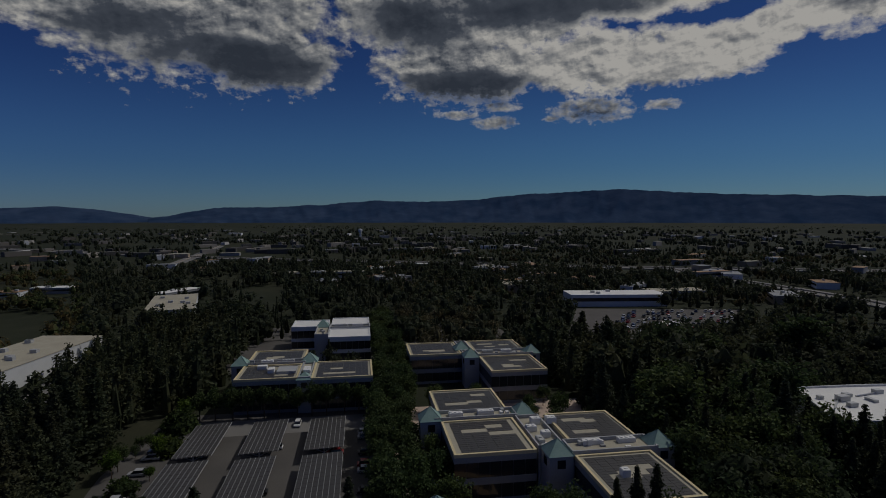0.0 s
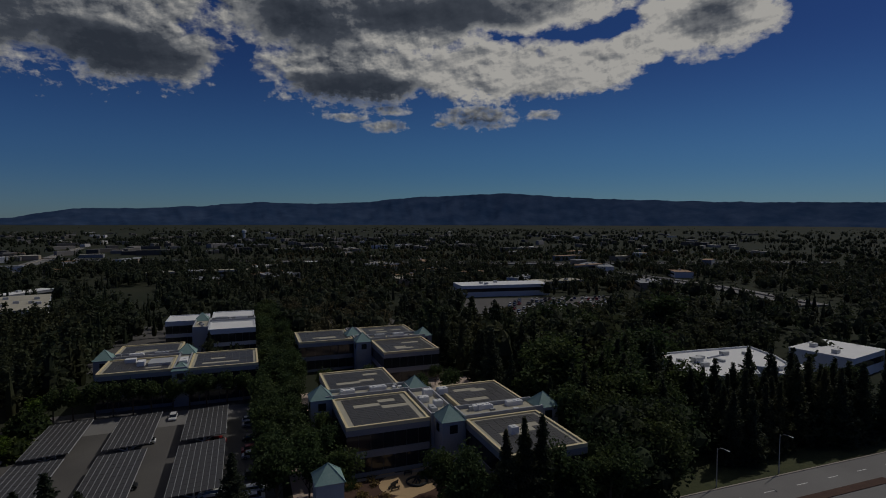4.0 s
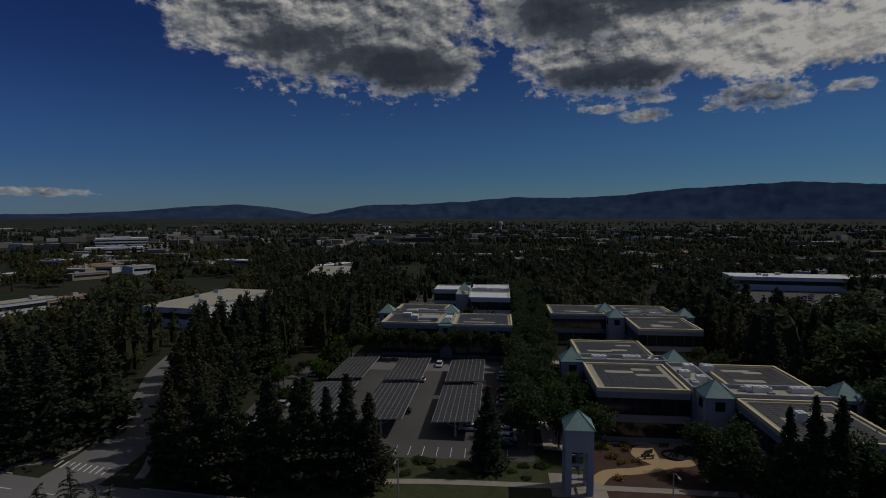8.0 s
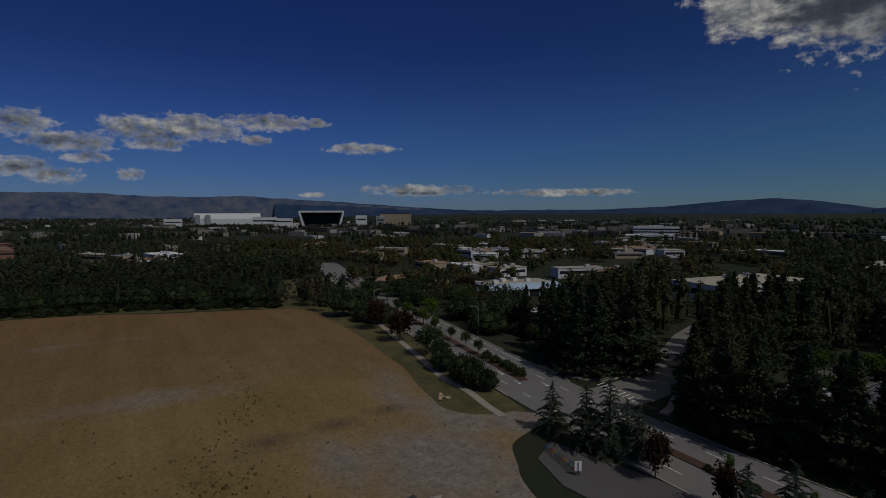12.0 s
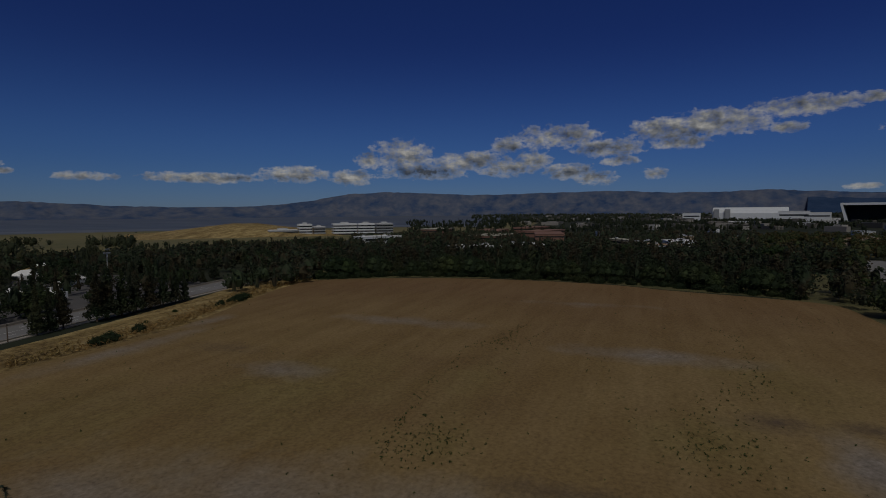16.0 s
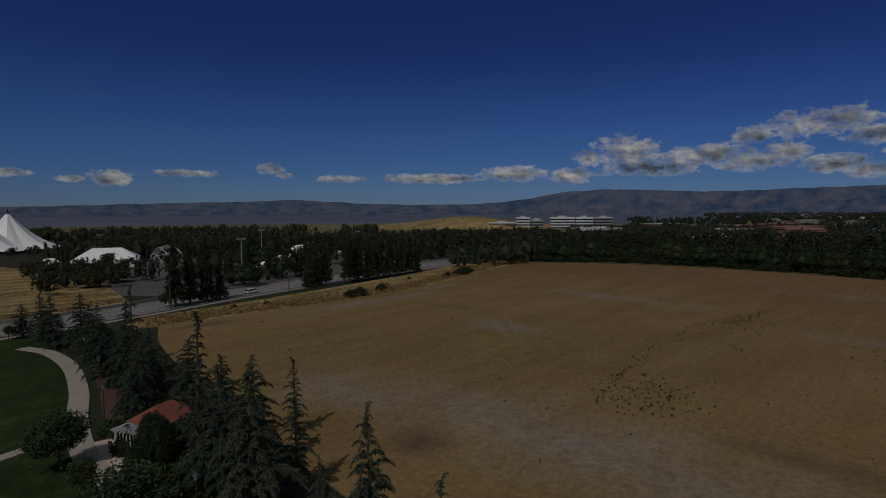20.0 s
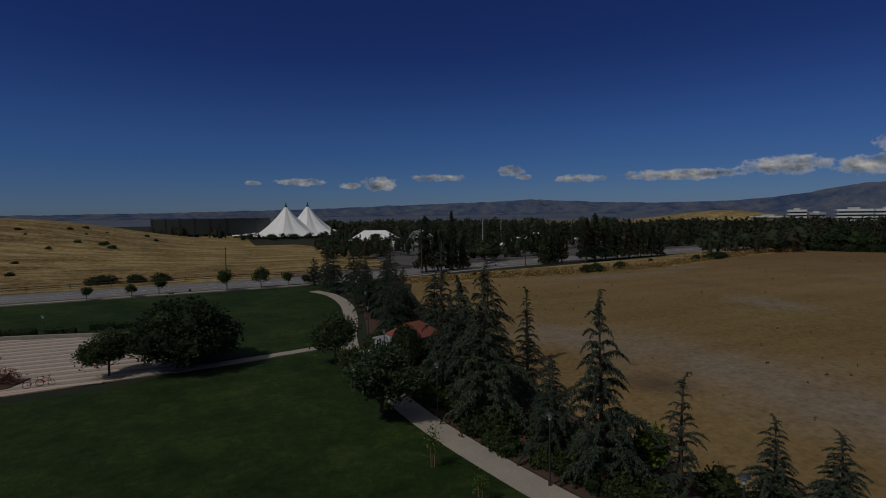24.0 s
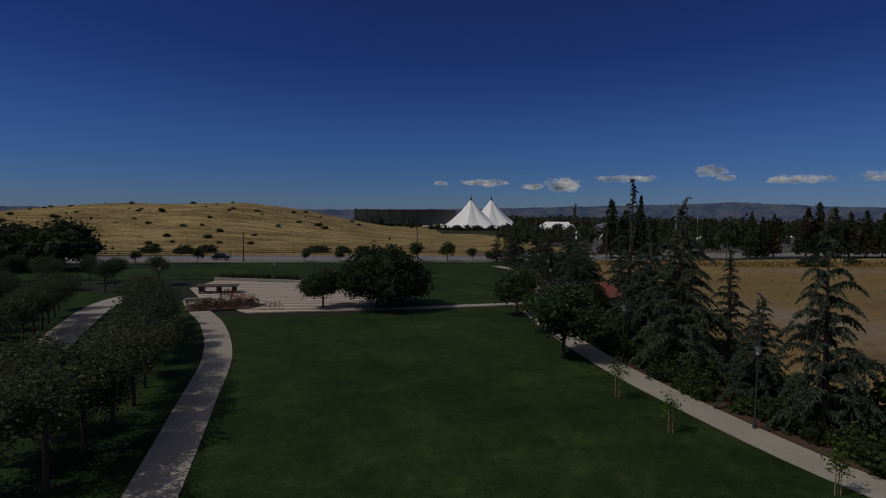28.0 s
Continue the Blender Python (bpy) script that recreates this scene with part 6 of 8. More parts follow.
tree("oak", 19.6, 58.4, 5.6, 0.55)
for x, y, h in ((-14.1, 22.8, 5.4), (-14.5, 26.3, 5.4), (-15.0, 29.8, 5.4), (-15.3, 32.8, 5.3), (-16.0, 36.3, 5.3), (-17.0, 39.7, 5.3), (-18.2, 43, 5.2), (-19.6, 46.2, 5.2), (-21.2, 49.4, 5.2), (-22.8, 52.5, 5.1), (-24.5, 55.6, 5.1), (-26.3, 58.7, 5.0), (-28.2, 61.8, 5.0),
                (-18.4, 24.0, 5.2), (-19.0, 28, 5.2), (-19.6, 32, 5.1),
                (-30.4, 44.2, 4.8), (-31.9, 48.1, 4.8), (-33.3, 51.8, 4.8), (-34.4, 54.8, 4.8), (-35.9, 58.1, 4.7), (-37.2, 61, 4.7), (-38.5, 64.0, 4.7), (-41.0, 68.6, 4.6), (-35.4, 44, 4.8), (-37, 48, 4.8), (-39, 52.4, 4.8), (-41, 57, 4.8), (-43.4, 62, 4.8), (-46, 67.4, 4.8), (-43, 46, 4.8), (-46, 52, 4.8), (-49, 58, 4.8), (-53, 65, 4.8)):
    tree("grove", x + (0.1 if x > -20 and y < 48 else 0.2), y, h, 1.02, group="grove trees")
for x, y in ((-40, 92), (-46, 90), (-52, 94), (-58, 92), (-64, 95), (-44, 84), (-52, 85)):
    tree("grove", x, y, 4.6, 1.0, group="grove trees")
for x, y, h in ((-68.7, 114, 11.5), (-83, 121, 10.4), (-78, 112, 10.5), (-96, 122, 10)):
    tree("oak", x, y, h, 0.95, group="dark oaks by the road")
for x, y, h in ((-25, 134, 3.4), (-17, 135, 3.4), (-12, 137.5, 4.6), (2, 136, 6.0), (9.5, 137, 5.8), (16, 138.5, 4.2), (19.5, 136, 3.4), (-48, 128, 4), (-60, 124.5, 3.6)):
    tree("broad", x, y, h * 0.85, 1.0, group="small trees along the road")
# fan palm in the belt beyond the field
palm = thing("palm_tree", (270, 53, 0), "tall fan palm among dark conifers", "tree")
bm = bmesh.new()
tube(bm, (0, 0, -0.1), (0.3, 0.1, 10.5), 0.42, 0.3, 9)
part("trunk", bm, BARK, palm)
for i in range(30):
    an, up = 2.4 * i, 1.25 - 2.1 * i / 29
    bm = bmesh.new()
    prev = None
    for k in range(6):
        s = k / 5 * 3.6
        p = Vector((0.3 + math.cos(an) * s * math.cos(up), 0.1 + math.sin(an) * s * math.cos(up), 10.6 + s * math.sin(up) - 0.13 * s * s))
        w = Vector((-math.sin(an), math.cos(an), 0)) * (0.12 + 0.42 * math.sin(math.pi * min(1, 0.15 + k / 5.2)))
        pair = (bm.verts.new(p - w), bm.verts.new(p + Vector((0, 0, 0.12))), bm.verts.new(p + w))
        if prev:
            bm.faces.new((prev[0], prev[1], pair[1], pair[0]))
            bm.faces.new((prev[1], prev[2], pair[2], pair[1]))
        prev = pair
    part("frond", bm, PALM, palm)
# saplings on stakes
for x, y, h in ((14.2, 36.9, 2.6), (15.0, 31.3, 2.1), (19.0, 24.6, 2.2)):
    tree("sapling", x, y, h, 1.0, group="young saplings on the lawn")
# scrub on the hill
for i in range(95):
    x, y = trng.uniform(-230, -30), 165 + 165 * trng.random()
    s = max(0.0, min(1.0, (y - 160) / 170))
    z = ridge_at(x) * s * s * (3 - 2 * s)
    if z > 0.6:
        tree("shrub" if i % 4 else "bush", x, y, trng.uniform(0.7, 1.6), 1.1, z - 0.1, group="scrub on the hill")
for x, y, w in ((-28, 166, 1.6), (-20, 165, 1.0), (-64, 160, 1.5), (-60, 165, 1.3), (-75, 163, 1.2), (-14, 165, 1.0)):
    tree("bush", x, y, 2.4, w, 0, group="scrub on the hill")
for o in protos:
    for q in (*o.children_recursive, o):
        bpy.data.objects.remove(q)
# ---- park plaza ----
PLAZA = [(-18.5, 67.2), (-3.8, 69.3), (-4.6, 89.5), (-20, 94.5), (-33, 97.5), (-33.5, 88), (-27.5, 77)]
solid("plaza", slab(PLAZA, -0.12, 0.0), PAVING, "warm pinkish paved plaza", "plaza", "structure")
plaza = bpy.data.objects["plaza"]
y = 68.4
k = 0
while y < 97:
    xs = []
    for i in range(len(PLAZA)):
        (x0, y0), (x1, y1) = PLAZA[i], PLAZA[i - 1]
        if (y0 > y) != (y1 > y):
            xs.append(x0 + (x1 - x0) * (y - y0) / (y1 - y0))
    if len(xs) >= 2 and max(xs) - min(xs) > 1.5:
        part("paving_band", boxes((min(xs) + 0.3, max(xs) - 0.3, y - 0.42, y + 0.42, -0.02, 0.035 + 0.01 * (k % 2))), CONCRETE if k % 2 else PAVING, plaza)
    y += 1.05
    k += 1
solid("plaza_edge", band(smooth_line([(-33.5, 98), (-20, 95), (-4.4, 90)], 4), 0, 0.4, -0.12, 0.45), CONCRETE, "low pale concrete wall behind the plaza", "wall", "structure")
def hedge(x0, y0, x1, y1, h, seed):
    rng_ = np.random.default_rng(seed)
    L = math.hypot(x1 - x0, y1 - y0)
    ob = thing("hedge", ((x0 + x1) / 2, (y0 + y1) / 2, 0), "low clipped dark green hedge behind the plaza", "hedge", "clipped hedges", math.degrees(math.atan2(y1 - y0, x1 - x0)))
    n = int(L * 26)
    cen = np.stack([rng_.uniform(-L / 2, L / 2, n), rng_.uniform(-0.5, 0.5, n), rng_.uniform(0.15, h, n)], 1)
    c = boxes((-L / 2, L / 2, -0.42, 0.42, 0, h * 0.9))
    cv = [tuple(v.co) for v in c.verts]
    c.verts.index_update()
    cf = [tuple(v.index for v in f.verts) for f in c.faces]
    c.free()
    part("foliage", shard_mesh("foliage", cen, np.full(n, 0.3), 4, OAK, rng_, 0, (cv, cf)), None, ob)
hedge(-33, 99.4, -24, 98.0, 0.9, 1)
hedge(-23, 98.2, -19, 97.4, 0.9, 2)
hedge(-17.5, 99.4, -9, 96.8, 0.9, 3)
# planter with dry flower stalks, beside steps
bed = thing("planter_bed", (-22.6, 71.4, 0), "planted bed of dry reddish grasses on bark", "planter", "", 25)
part("mulch", slab([(-4.6, -2.2), (2.6, -3.2), (4.8, -1.0), (2.0, 1.8), (-4.2, 2.6)], -0.1, 0.14), MULCH, bed)
rng_ = np.random.default_rng(3)
cen = np.stack([rng_.uniform(-4, 4, 260), rng_.uniform(-2, 2, 260) - 0.4, rng_.uniform(0.2, 0.75, 260)], 1)
part("grass", shard_mesh("grass", cen, np.full(260, 0.42), 5, RED_STALK, rng_, -0.7, None, 0.12), None, bed)
for i in range(3):
    st = solid("step", boxes((-1.6, 1.6, -0.3, 0.3, 0, 0.16 * (3 - i))), CONCRETE, "pale concrete step beside the planter", "step", "", (-27.2 - 0.25 * i, 75.2 + i * 0.6, 0), 25, "plaza steps")
def bench(x, y, turn):
    ob = thing("bench", (x, y, 0), "dark slatted park bench on paving", "bench", "park benches", turn)
    for i in range(4):
        part("slat", boxes((-0.9, 0.9, -0.25 + i * 0.13, -0.15 + i * 0.13, 0.42, 0.46)), DARK_STEEL, ob)
    for i in range(3):
        part("back_slat", boxes((-0.9, 0.9, 0.28, 0.32, 0.55 + i * 0.13, 0.64 + i * 0.13)), DARK_STEEL, ob)
    for sx in (-0.75, 0.75):
        part("leg", boxes((sx - 0.04, sx + 0.04, -0.24, 0.3, 0, 0.42)), DARK_STEEL, ob)
bench(-30.5, 84.5, 110)
bench(-31.5, 87.5, 110)
bench(-24.8, 78.6, 30)
tb = thing("timber_platform", (-27.6, 83.2, 0), "low dark timber platform on stout legs beside the plaza", "platform", "", 8)
for i in range(9):
    part("board", boxes((-2.9, 2.9, -1.35 + i * 0.3, -1.08 + i * 0.3, 1.0, 1.12)), BARK, tb)
for sx in (-2.2, 0.2, 2.3):
    for sy in (-0.9, 0.9):
        part("leg", boxes((sx - 0.16, sx + 0.16, sy - 0.16, sy + 0.16, 0, 1.0)), BARK, tb)
# ---- lamps and poles ----
def park_lamp(x, y, h=4.65):
    ob = thing("park_lamp", (x, y, 0), "slim dark park lamp with a domed head", "lamp", "park lamps")
    bm = bmesh.new()
    tube(bm, (0, 0, 0), (0, 0, 0.5), 0.11, 0.08, 10)
    tube(bm, (0, 0, 0.5), (0, 0, h - 0.45), 0.055, 0.045, 8)
    part("pole", bm, DARK_STEEL, ob)
    bm = bmesh.new()
    tube(bm, (0, 0, h - 0.45), (0, 0, h - 0.12), 0.08, 0.15, 10)
    part("lantern", bm, WHITE_PAINT, ob, "pale glass lantern")
    bm = bmesh.new()
    tube(bm, (0, 0, h - 0.12), (0, 0, h - 0.05), 0.30, 0.25, 12)
    tube(bm, (0, 0, h - 0.05), (0, 0, h + 0.05), 0.25, 0.07, 12)
    part("cap", bm, DARK_STEEL, ob)
for x, y in ((17.8, 45.1), (20.0, 31.7), (23.9, 21.4), (17.4, 59.6), (19.4, 74.5), (22.6, 88.5), (24.6, 104)):
    park_lamp(x, y)
for x, y in ((-22.7, 96.4), (-7.9, 96.2), (-38, 88)):
    park_lamp(x, y, 3.2)
def street_lamp(x, y, h, turn, arms=1, label="tall galvanised street lamp with a curved arm"):
    ob = thing("street_lamp", (x, y, 0), label, "street lamp", "street lamps", turn)
    bm = bmesh.new()
    tube(bm, (0, 0, 0), (0, 0, h), 0.13, 0.07, 10)
    part("pole", bm, GALV, ob)
    for s in ((1,) if arms == 1 else (1, -1)):
        bm = bmesh.new()
        pts = [(0, 0, h - 0.3), (0.7 * s, 0, h + 0.25), (1.5 * s, 0, h + 0.45), (2.4 * s, 0, h + 0.45)]
        for p_, q_ in zip(pts, pts[1:]):
            tube(bm, p_, q_, 0.05, 0.045, 6)
        part("arm", bm, GALV, ob)
        part("lamp_head", boxes((min(2.1 * s, 2.9 * s), max(2.1 * s, 2.9 * s), -0.14, 0.14, h + 0.36, h + 0.5)), GALV, ob)
for x, y, h, tn in ((21.4, -77.2, 7.4, 90), (-83, -76.5, 8, 90), (-100, -76.2, 8.5, 90), (140, -89.6, 8.5, 80), (190, -77, 8.5, -80), (240, -103, 8.5, 80), (-20, -76.6, 7.4, 90)):
    street_lamp(x, y, h, tn)
def pole(x, y, h, z=0.0, label="tall thin dark wooden utility pole"):
    ob = thing("utility_pole", (x, y, z), label, "pole", "utility poles")
    bm = bmesh.new()
    tube(bm, (0, 0, -0.3), (0, 0, h), 0.16, 0.11, 8)
    part("shaft", bm, BARK, ob)
    part("bracket", boxes((-0.35, 0.35, -0.05, 0.05, h - 0.5, h - 0.38)), BARK, ob)
for x, y, h in ((-39.5, 133.6, 7.2), (-43.6, 134.0, 1.2), (2, 158.2, 8.8), (53, 145.6, 8.2), (-95, 122, 8), (91, 153.0, 4.6)):
    pole(x, y, h)
def flood_mast(x, y, h):
    ob = thing("floodlight_mast", (x, y, 0), "tall galvanised car park mast with floodlights", "mast", "car park masts")
    bm = bmesh.new()
    tube(bm, (0, 0, 0), (0, 0, h), 0.24, 0.14, 10)
    part("pole", bm, GALV, ob)
    part("crossbar", boxes((-1.5, 1.5, -0.08, 0.08, h - 0.5, h - 0.3)), GALV, ob)
    for s in (-1.3, -0.45, 0.45, 1.3):
        part("floodlight", boxes((s - 0.3, s + 0.3, -0.35, 0.1, h - 0.3, h + 0.25)), GALV, ob)
for x, y, h in ((89.5, 180.5, 15.5), (126, 234, 16.5), (184, 237, 14), (86, 330, 13), (238, 306, 11), (220, 395, 11)):
    flood_mast(x, y, h)

# ---- pavilion by the path ----
gz = thing("garden_pavilion", (22.6, 65.2, 0), "small pavilion with red tiled roof and white pergola", "pavilion", "", 20)
part("wall", boxes((-2.0, 2.2, -1.7, 1.7, 0, 2.5)), WHITE_WALL, gz)
bm = bmesh.new()
v = [bm.verts.new(q) for q in ((-2.7, -2.4, 2.5), (2.9, -2.4, 2.5), (2.9, 2.4, 2.5), (-2.7, 2.4, 2.5), (-0.9, 0, 4.0), (1.1, 0, 4.0))]
for q in ((0, 1, 5, 4), (1, 2, 5), (2, 3, 4, 5), (3, 0, 4), (3, 2, 1, 0)):
    bm.faces.new([v[i] for i in q])
part("roof", bm, RED_TILE, gz, "hipped red tile roof")
for i in range(9):
    part("pergola_beam", boxes((-4.6, -2.0, -1.9 + i * 0.47, -1.8 + i * 0.47, 2.35, 2.5)), WHITE_PAINT, gz)
for sy in (-1.7, 1.7):
    part("pergola_post", boxes((-4.4, -4.2, sy - 0.1, sy + 0.1, 0, 2.35)), WHITE_PAINT, gz)
    part("pergola_rail", boxes((-4.6, -2.0, sy - 0.06, sy + 0.06, 2.2, 2.35)), WHITE_PAINT, gz)
for i in range(7):
    part("trellis_slat", boxes((-4.34, -4.28, -1.5 + i * 0.5, -1.42 + i * 0.5, 0, 2.2)), WHITE_PAINT, gz)
solid("pavilion_apron", slab([(15.8, 60.5), (19.5, 61), (20.5, 69), (16.2, 70)], -0.12, 0.018), PAVING, "reddish paved apron beside the pavilion", "pavement", "structure")

# ---- cars ----
def car_proto(name, paint, label, L=4.5, W=1.8, H=1.46, van=False, full=True):
    ob = thing(name, (0, 0, -60), label, "car")
    prof = [(-L / 2, 0.32), (-L / 2 + 0.03, 0.72), (-L / 2 + 0.2, 0.86), (-L * 0.22, 0.92), (L * 0.26, 0.90), (L / 2 - 0.15, 0.78), (L / 2, 0.55), (L / 2 - 0.03, 0.30)]
    bm = bmesh.new()
    a_ = [bm.verts.new((x, -W / 2, z)) for x, z in prof]
    b_ = [bm.verts.new((x, W / 2, z)) for x, z in prof]
    n = len(prof)
    for i in range(n):
        bm.faces.new((a_[i], a_[(i + 1) % n], b_[(i + 1) % n], b_[i]))
    bm.faces.new(a_[::-1]); bm.faces.new(b_)
    bmesh.ops.recalc_face_normals(bm, faces=bm.faces)
    bmesh.ops.bevel(bm, geom=[e for e in bm.edges], offset=0.05, segments=1, affect="EDGES")
    part("body", bm, paint, ob)
    r0, r1 = (-L * 0.46, L * 0.2) if van else (-L * 0.38, L * 0.16)
    lo = [q for q in ((r0, -W * 0.46, 0.9), (r1 + 0.55, -W * 0.46, 0.9), (r1 + 0.55, W * 0.46, 0.9), (r0, W * 0.46, 0.9))]
    hi = [q for q in ((r0 + 0.4, -W * 0.38, H - 0.05), (r1 - 0.2, -W * 0.38, H - 0.05), (r1 - 0.2, W * 0.38, H - 0.05), (r0 + 0.4, W * 0.38, H - 0.05))]
    bm = bmesh.new()
    for i, nm in enumerate(("side_window", "windscreen", "side_window", "rear_window")):
        bm.faces.new([bm.verts.new(q) for q in (lo[i], lo[(i + 1) % 4], hi[(i + 1) % 4], hi[i])])
        if full:
            part(nm, bm, GLASS, ob)
            bm = bmesh.new()
    if full:
        bm.free()
    else:
        part("cabin_glass", bm, GLASS, ob)
    bm = boxes((r0 + 0.38, r1 - 0.18, -W * 0.385, W * 0.385, H - 0.06, H))
    part("roof", bm, paint, ob)
    if not full:
        bm = bmesh.new()
        for sx in (-L * 0.31, L * 0.31):
            tube(bm, (sx, -W / 2 - 0.01, 0.32), (sx, W / 2 + 0.01, 0.32), 0.32, 0.32, 8)
        part("wheels", bm, TYRE, ob)
        return ob
    for sx in (-L * 0.31, L * 0.31):
        for sy in (-1, 1):
            bm = bmesh.new()
            tube(bm, (sx, sy * (W / 2 - 0.2), 0.32), (sx, sy * (W / 2 + 0.01), 0.32), 0.32, 0.32, 12)
            wh = part("wheel", bm, TYRE, ob)
            if full:
                bm = bmesh.new()
                tube(bm, (sx, sy * (W / 2 - 0.02), 0.32), (sx, sy * (W / 2 + 0.03), 0.32), 0.2, 0.17, 10)
                part("rim", bm, GALV, wh)
    return ob
CAR_PAINT = [("white", (0.78, 0.78, 0.77)), ("silver", (0.42, 0.43, 0.45)), ("dark grey", (0.06, 0.062, 0.07)), ("black", (0.015, 0.015, 0.017)), ("blue", (0.03, 0.06, 0.16)), ("red", (0.28, 0.02, 0.02))]
CARS = []
FAR_CARS = []
for i, (nm, col) in enumerate(CAR_PAINT):
    paint_ = plain(nm.replace(" ", "_") + "_paint", col, 0.28, 0.15, 0.5)
    for kept, full in ((CARS, True), (FAR_CARS, False)):
        kept.append(car_proto("car", paint_, nm + " parked car with dark windows", 4.3 + 0.15 * (i % 3), 1.8, 1.45 + 0.12 * (i % 2), i % 2 == 0, full))
crng = random.Random(9)
def park(x, y, turn, which=None, group="parked cars", z=0.0):
    ob = copy_thing((FAR_CARS if math.hypot(x, y) > 200 else CARS)[crng.choice((0, 0, 1, 1, 2, 3, 3, 4, 5)) if which is None else which], pose(x, y, z, 0, 0, turn + crng.uniform(-1.5, 1.5)))
    ob["group"] = group
    return ob
for i in range(15):
    yy = -100 - i * 3.3
    if crng.random() < 0.75:
        park(4.2, yy, 180)
for x0, x1 in ((9.8, 19.4), (25.6, 34.9), (41.0, 50.2)):
    for row_y in ((-126, -104), (-149.5, -131)):
        n = int((row_y[1] - row_y[0]) / 2.8)
        for i in range(n):
            for xc, tn in ((x0 + 2.3, 0), (x1 - 2.3, 180)):
                if crng.random() < 0.08:
                    park(xc, row_y[0] + 1.6 + i * 2.8, tn)
park(23.7, -155.2, 90, 0)
for i in range(12):
    if crng.random() < 0.5:
        park(57.5, -100 - i * 4.2, 0)
# the far car park
ux, uy = Vector((-78, 10, 0)).normalized(), Vector((-60, -74, 0)).normalized()
for r_ in range(9):
    for c_ in range(24):
        if crng.random() < 0.55:
            p_ = Vector((-103, -252, 0)) + uy * (4 + r_ * 9.8) + ux * (3 + c_ * 3.1 + r_ * 1.2)
            park(p_.x, p_.y, 50 + (180 if c_ % 2 else 0), group="cars in the far car park")
for i in range(4):
    ob = thing("shuttle_bus", (-152 - i * 4.4, -262.5 + i * 0.4, 0), "white coach parked in a car park", "bus", "parked coaches", 52)
    part("body", boxes((-6, 6, -1.25, 1.25, 0.5, 3.5)), WHITE_PAINT, ob)
    for sy in (-1, 1):
        part("side_window", boxes((-5.6, 5.4, sy * 1.26 - 0.03, sy * 1.26 + 0.03, 1.7, 2.7)), GLASS, ob)
    part("windscreen", boxes((5.98, 6.04, -1.1, 1.1, 1.5, 2.9)), GLASS, ob)
    for sx in (-3.8, 3.8):
        for sy in (-1, 1):
            bm = bmesh.new()
            tube(bm, (sx, sy * 0.95, 0.5), (sx, sy * 1.27, 0.5), 0.5, 0.5, 12)
            part("wheel", bm, TYRE, ob)
park(80.5, 156.8, 14, 0, "cars on the road", 0.02)
park(-47, 140.0, 8, 3, "cars on the road", 0.02)
park(72, 159, 15, 3, "cars on the road", 0.02)
park(150, -75, -8, 0, "cars on the road", 0.02)
for o in CARS + FAR_CARS:
    for q in (*o.children_recursive, o):
        bpy.data.objects.remove(q)

# ---- road markings ----
def dashes(line, d, length, gap, width, name, label, x0, x1, z=0.03):
    pts = [p for p in smooth_line(line, 4)]
    acc, i = 0.0, 0
    bm = bmesh.new()
    on = 0
    for a_, b_ in zip(pts, pts[1:]):
        seg = np.linalg.norm(b_ - a_)
        if not x0 <= a_[0] <= x1:
            continue
        t_ = (b_ - a_) / seg
        nrm = np.array((-t_[1], t_[0]))
        s_ = 0.0
        while s_ < seg:
            c0 = acc % (length + gap)
            step_ = min(seg - s_, (length - c0) if c0 < length else (length + gap - c0))
            step_ = max(step_, 0.01)
            if c0 < length:
                p0, p1 = a_ + t_ * s_ + nrm * d, a_ + t_ * (s_ + step_) + nrm * d
                bm.faces.new([bm.verts.new((*q, z)) for q in (p0 - nrm * width / 2, p1 - nrm * width / 2, p1 + nrm * width / 2, p0 + nrm * width / 2)])
            s_ += step_
            acc += step_
    ob = solid(name, bm, WHITE_PAINT, label, "road marking", "structure")
for d_ in (-4.6, 4.9):
    dashes(road_s, d_, 3, 6, 0.16, "lane_line", "dashed white lane line", -150, 290)
for d_ in (-7.4, 7.6):
    dashes(road_s, d_, 400, 0.1, 0.12, "edge_line", "thin white edge line", 96, 290)
dashes(road_n, 0.0, 400, 0.1, 0.14, "centre_line", "pale centre line", -200, 300)
for d_ in (-3.6, 3.6):
    dashes(road_n, d_, 3, 7, 0.14, "lane_line", "dashed white lane line", -200, 300)
for i in range(9):
    solid("crossing_stripe", boxes((-0.13, 0.13, -1.3, 1.3, 0, 0.012)), WHITE_PAINT, "white painted crossing stripe on asphalt", "road marking", "structure", (75.2 + i * 1.35, -82.4 - 0.25 * i, 0.026), 8)
for x, y, tn in ((96.5, -69.6, 170), (92, -73.8, 170), (104, -70.6, 170)):
    bm = bmesh.new()
    bm.faces.new([bm.verts.new(q) for q in ((-1.6, -0.1, 0), (0.4, -0.1, 0), (0.4, 0.1, 0), (-1.6, 0.1, 0))])
    bm.faces.new([bm.verts.new(q) for q in ((0.4, -0.45, 0), (1.5, 0, 0), (0.4, 0.45, 0))])
    solid("lane_arrow", bm, WHITE_PAINT, "white painted lane arrow on asphalt", "road marking", "structure", (x, y, 0.032), tn)
# parking bay lines
bm = bmesh.new()
for i in range(22):
    box(bm, 4 + i * 2.7 - 0.05, 4 + i * 2.7 + 0.05, -98.6, -94.5, -0.002, 0.012)
solid("bay_lines", bm, WHITE_PAINT, "thin white parking bay lines", "road marking", "stuff")

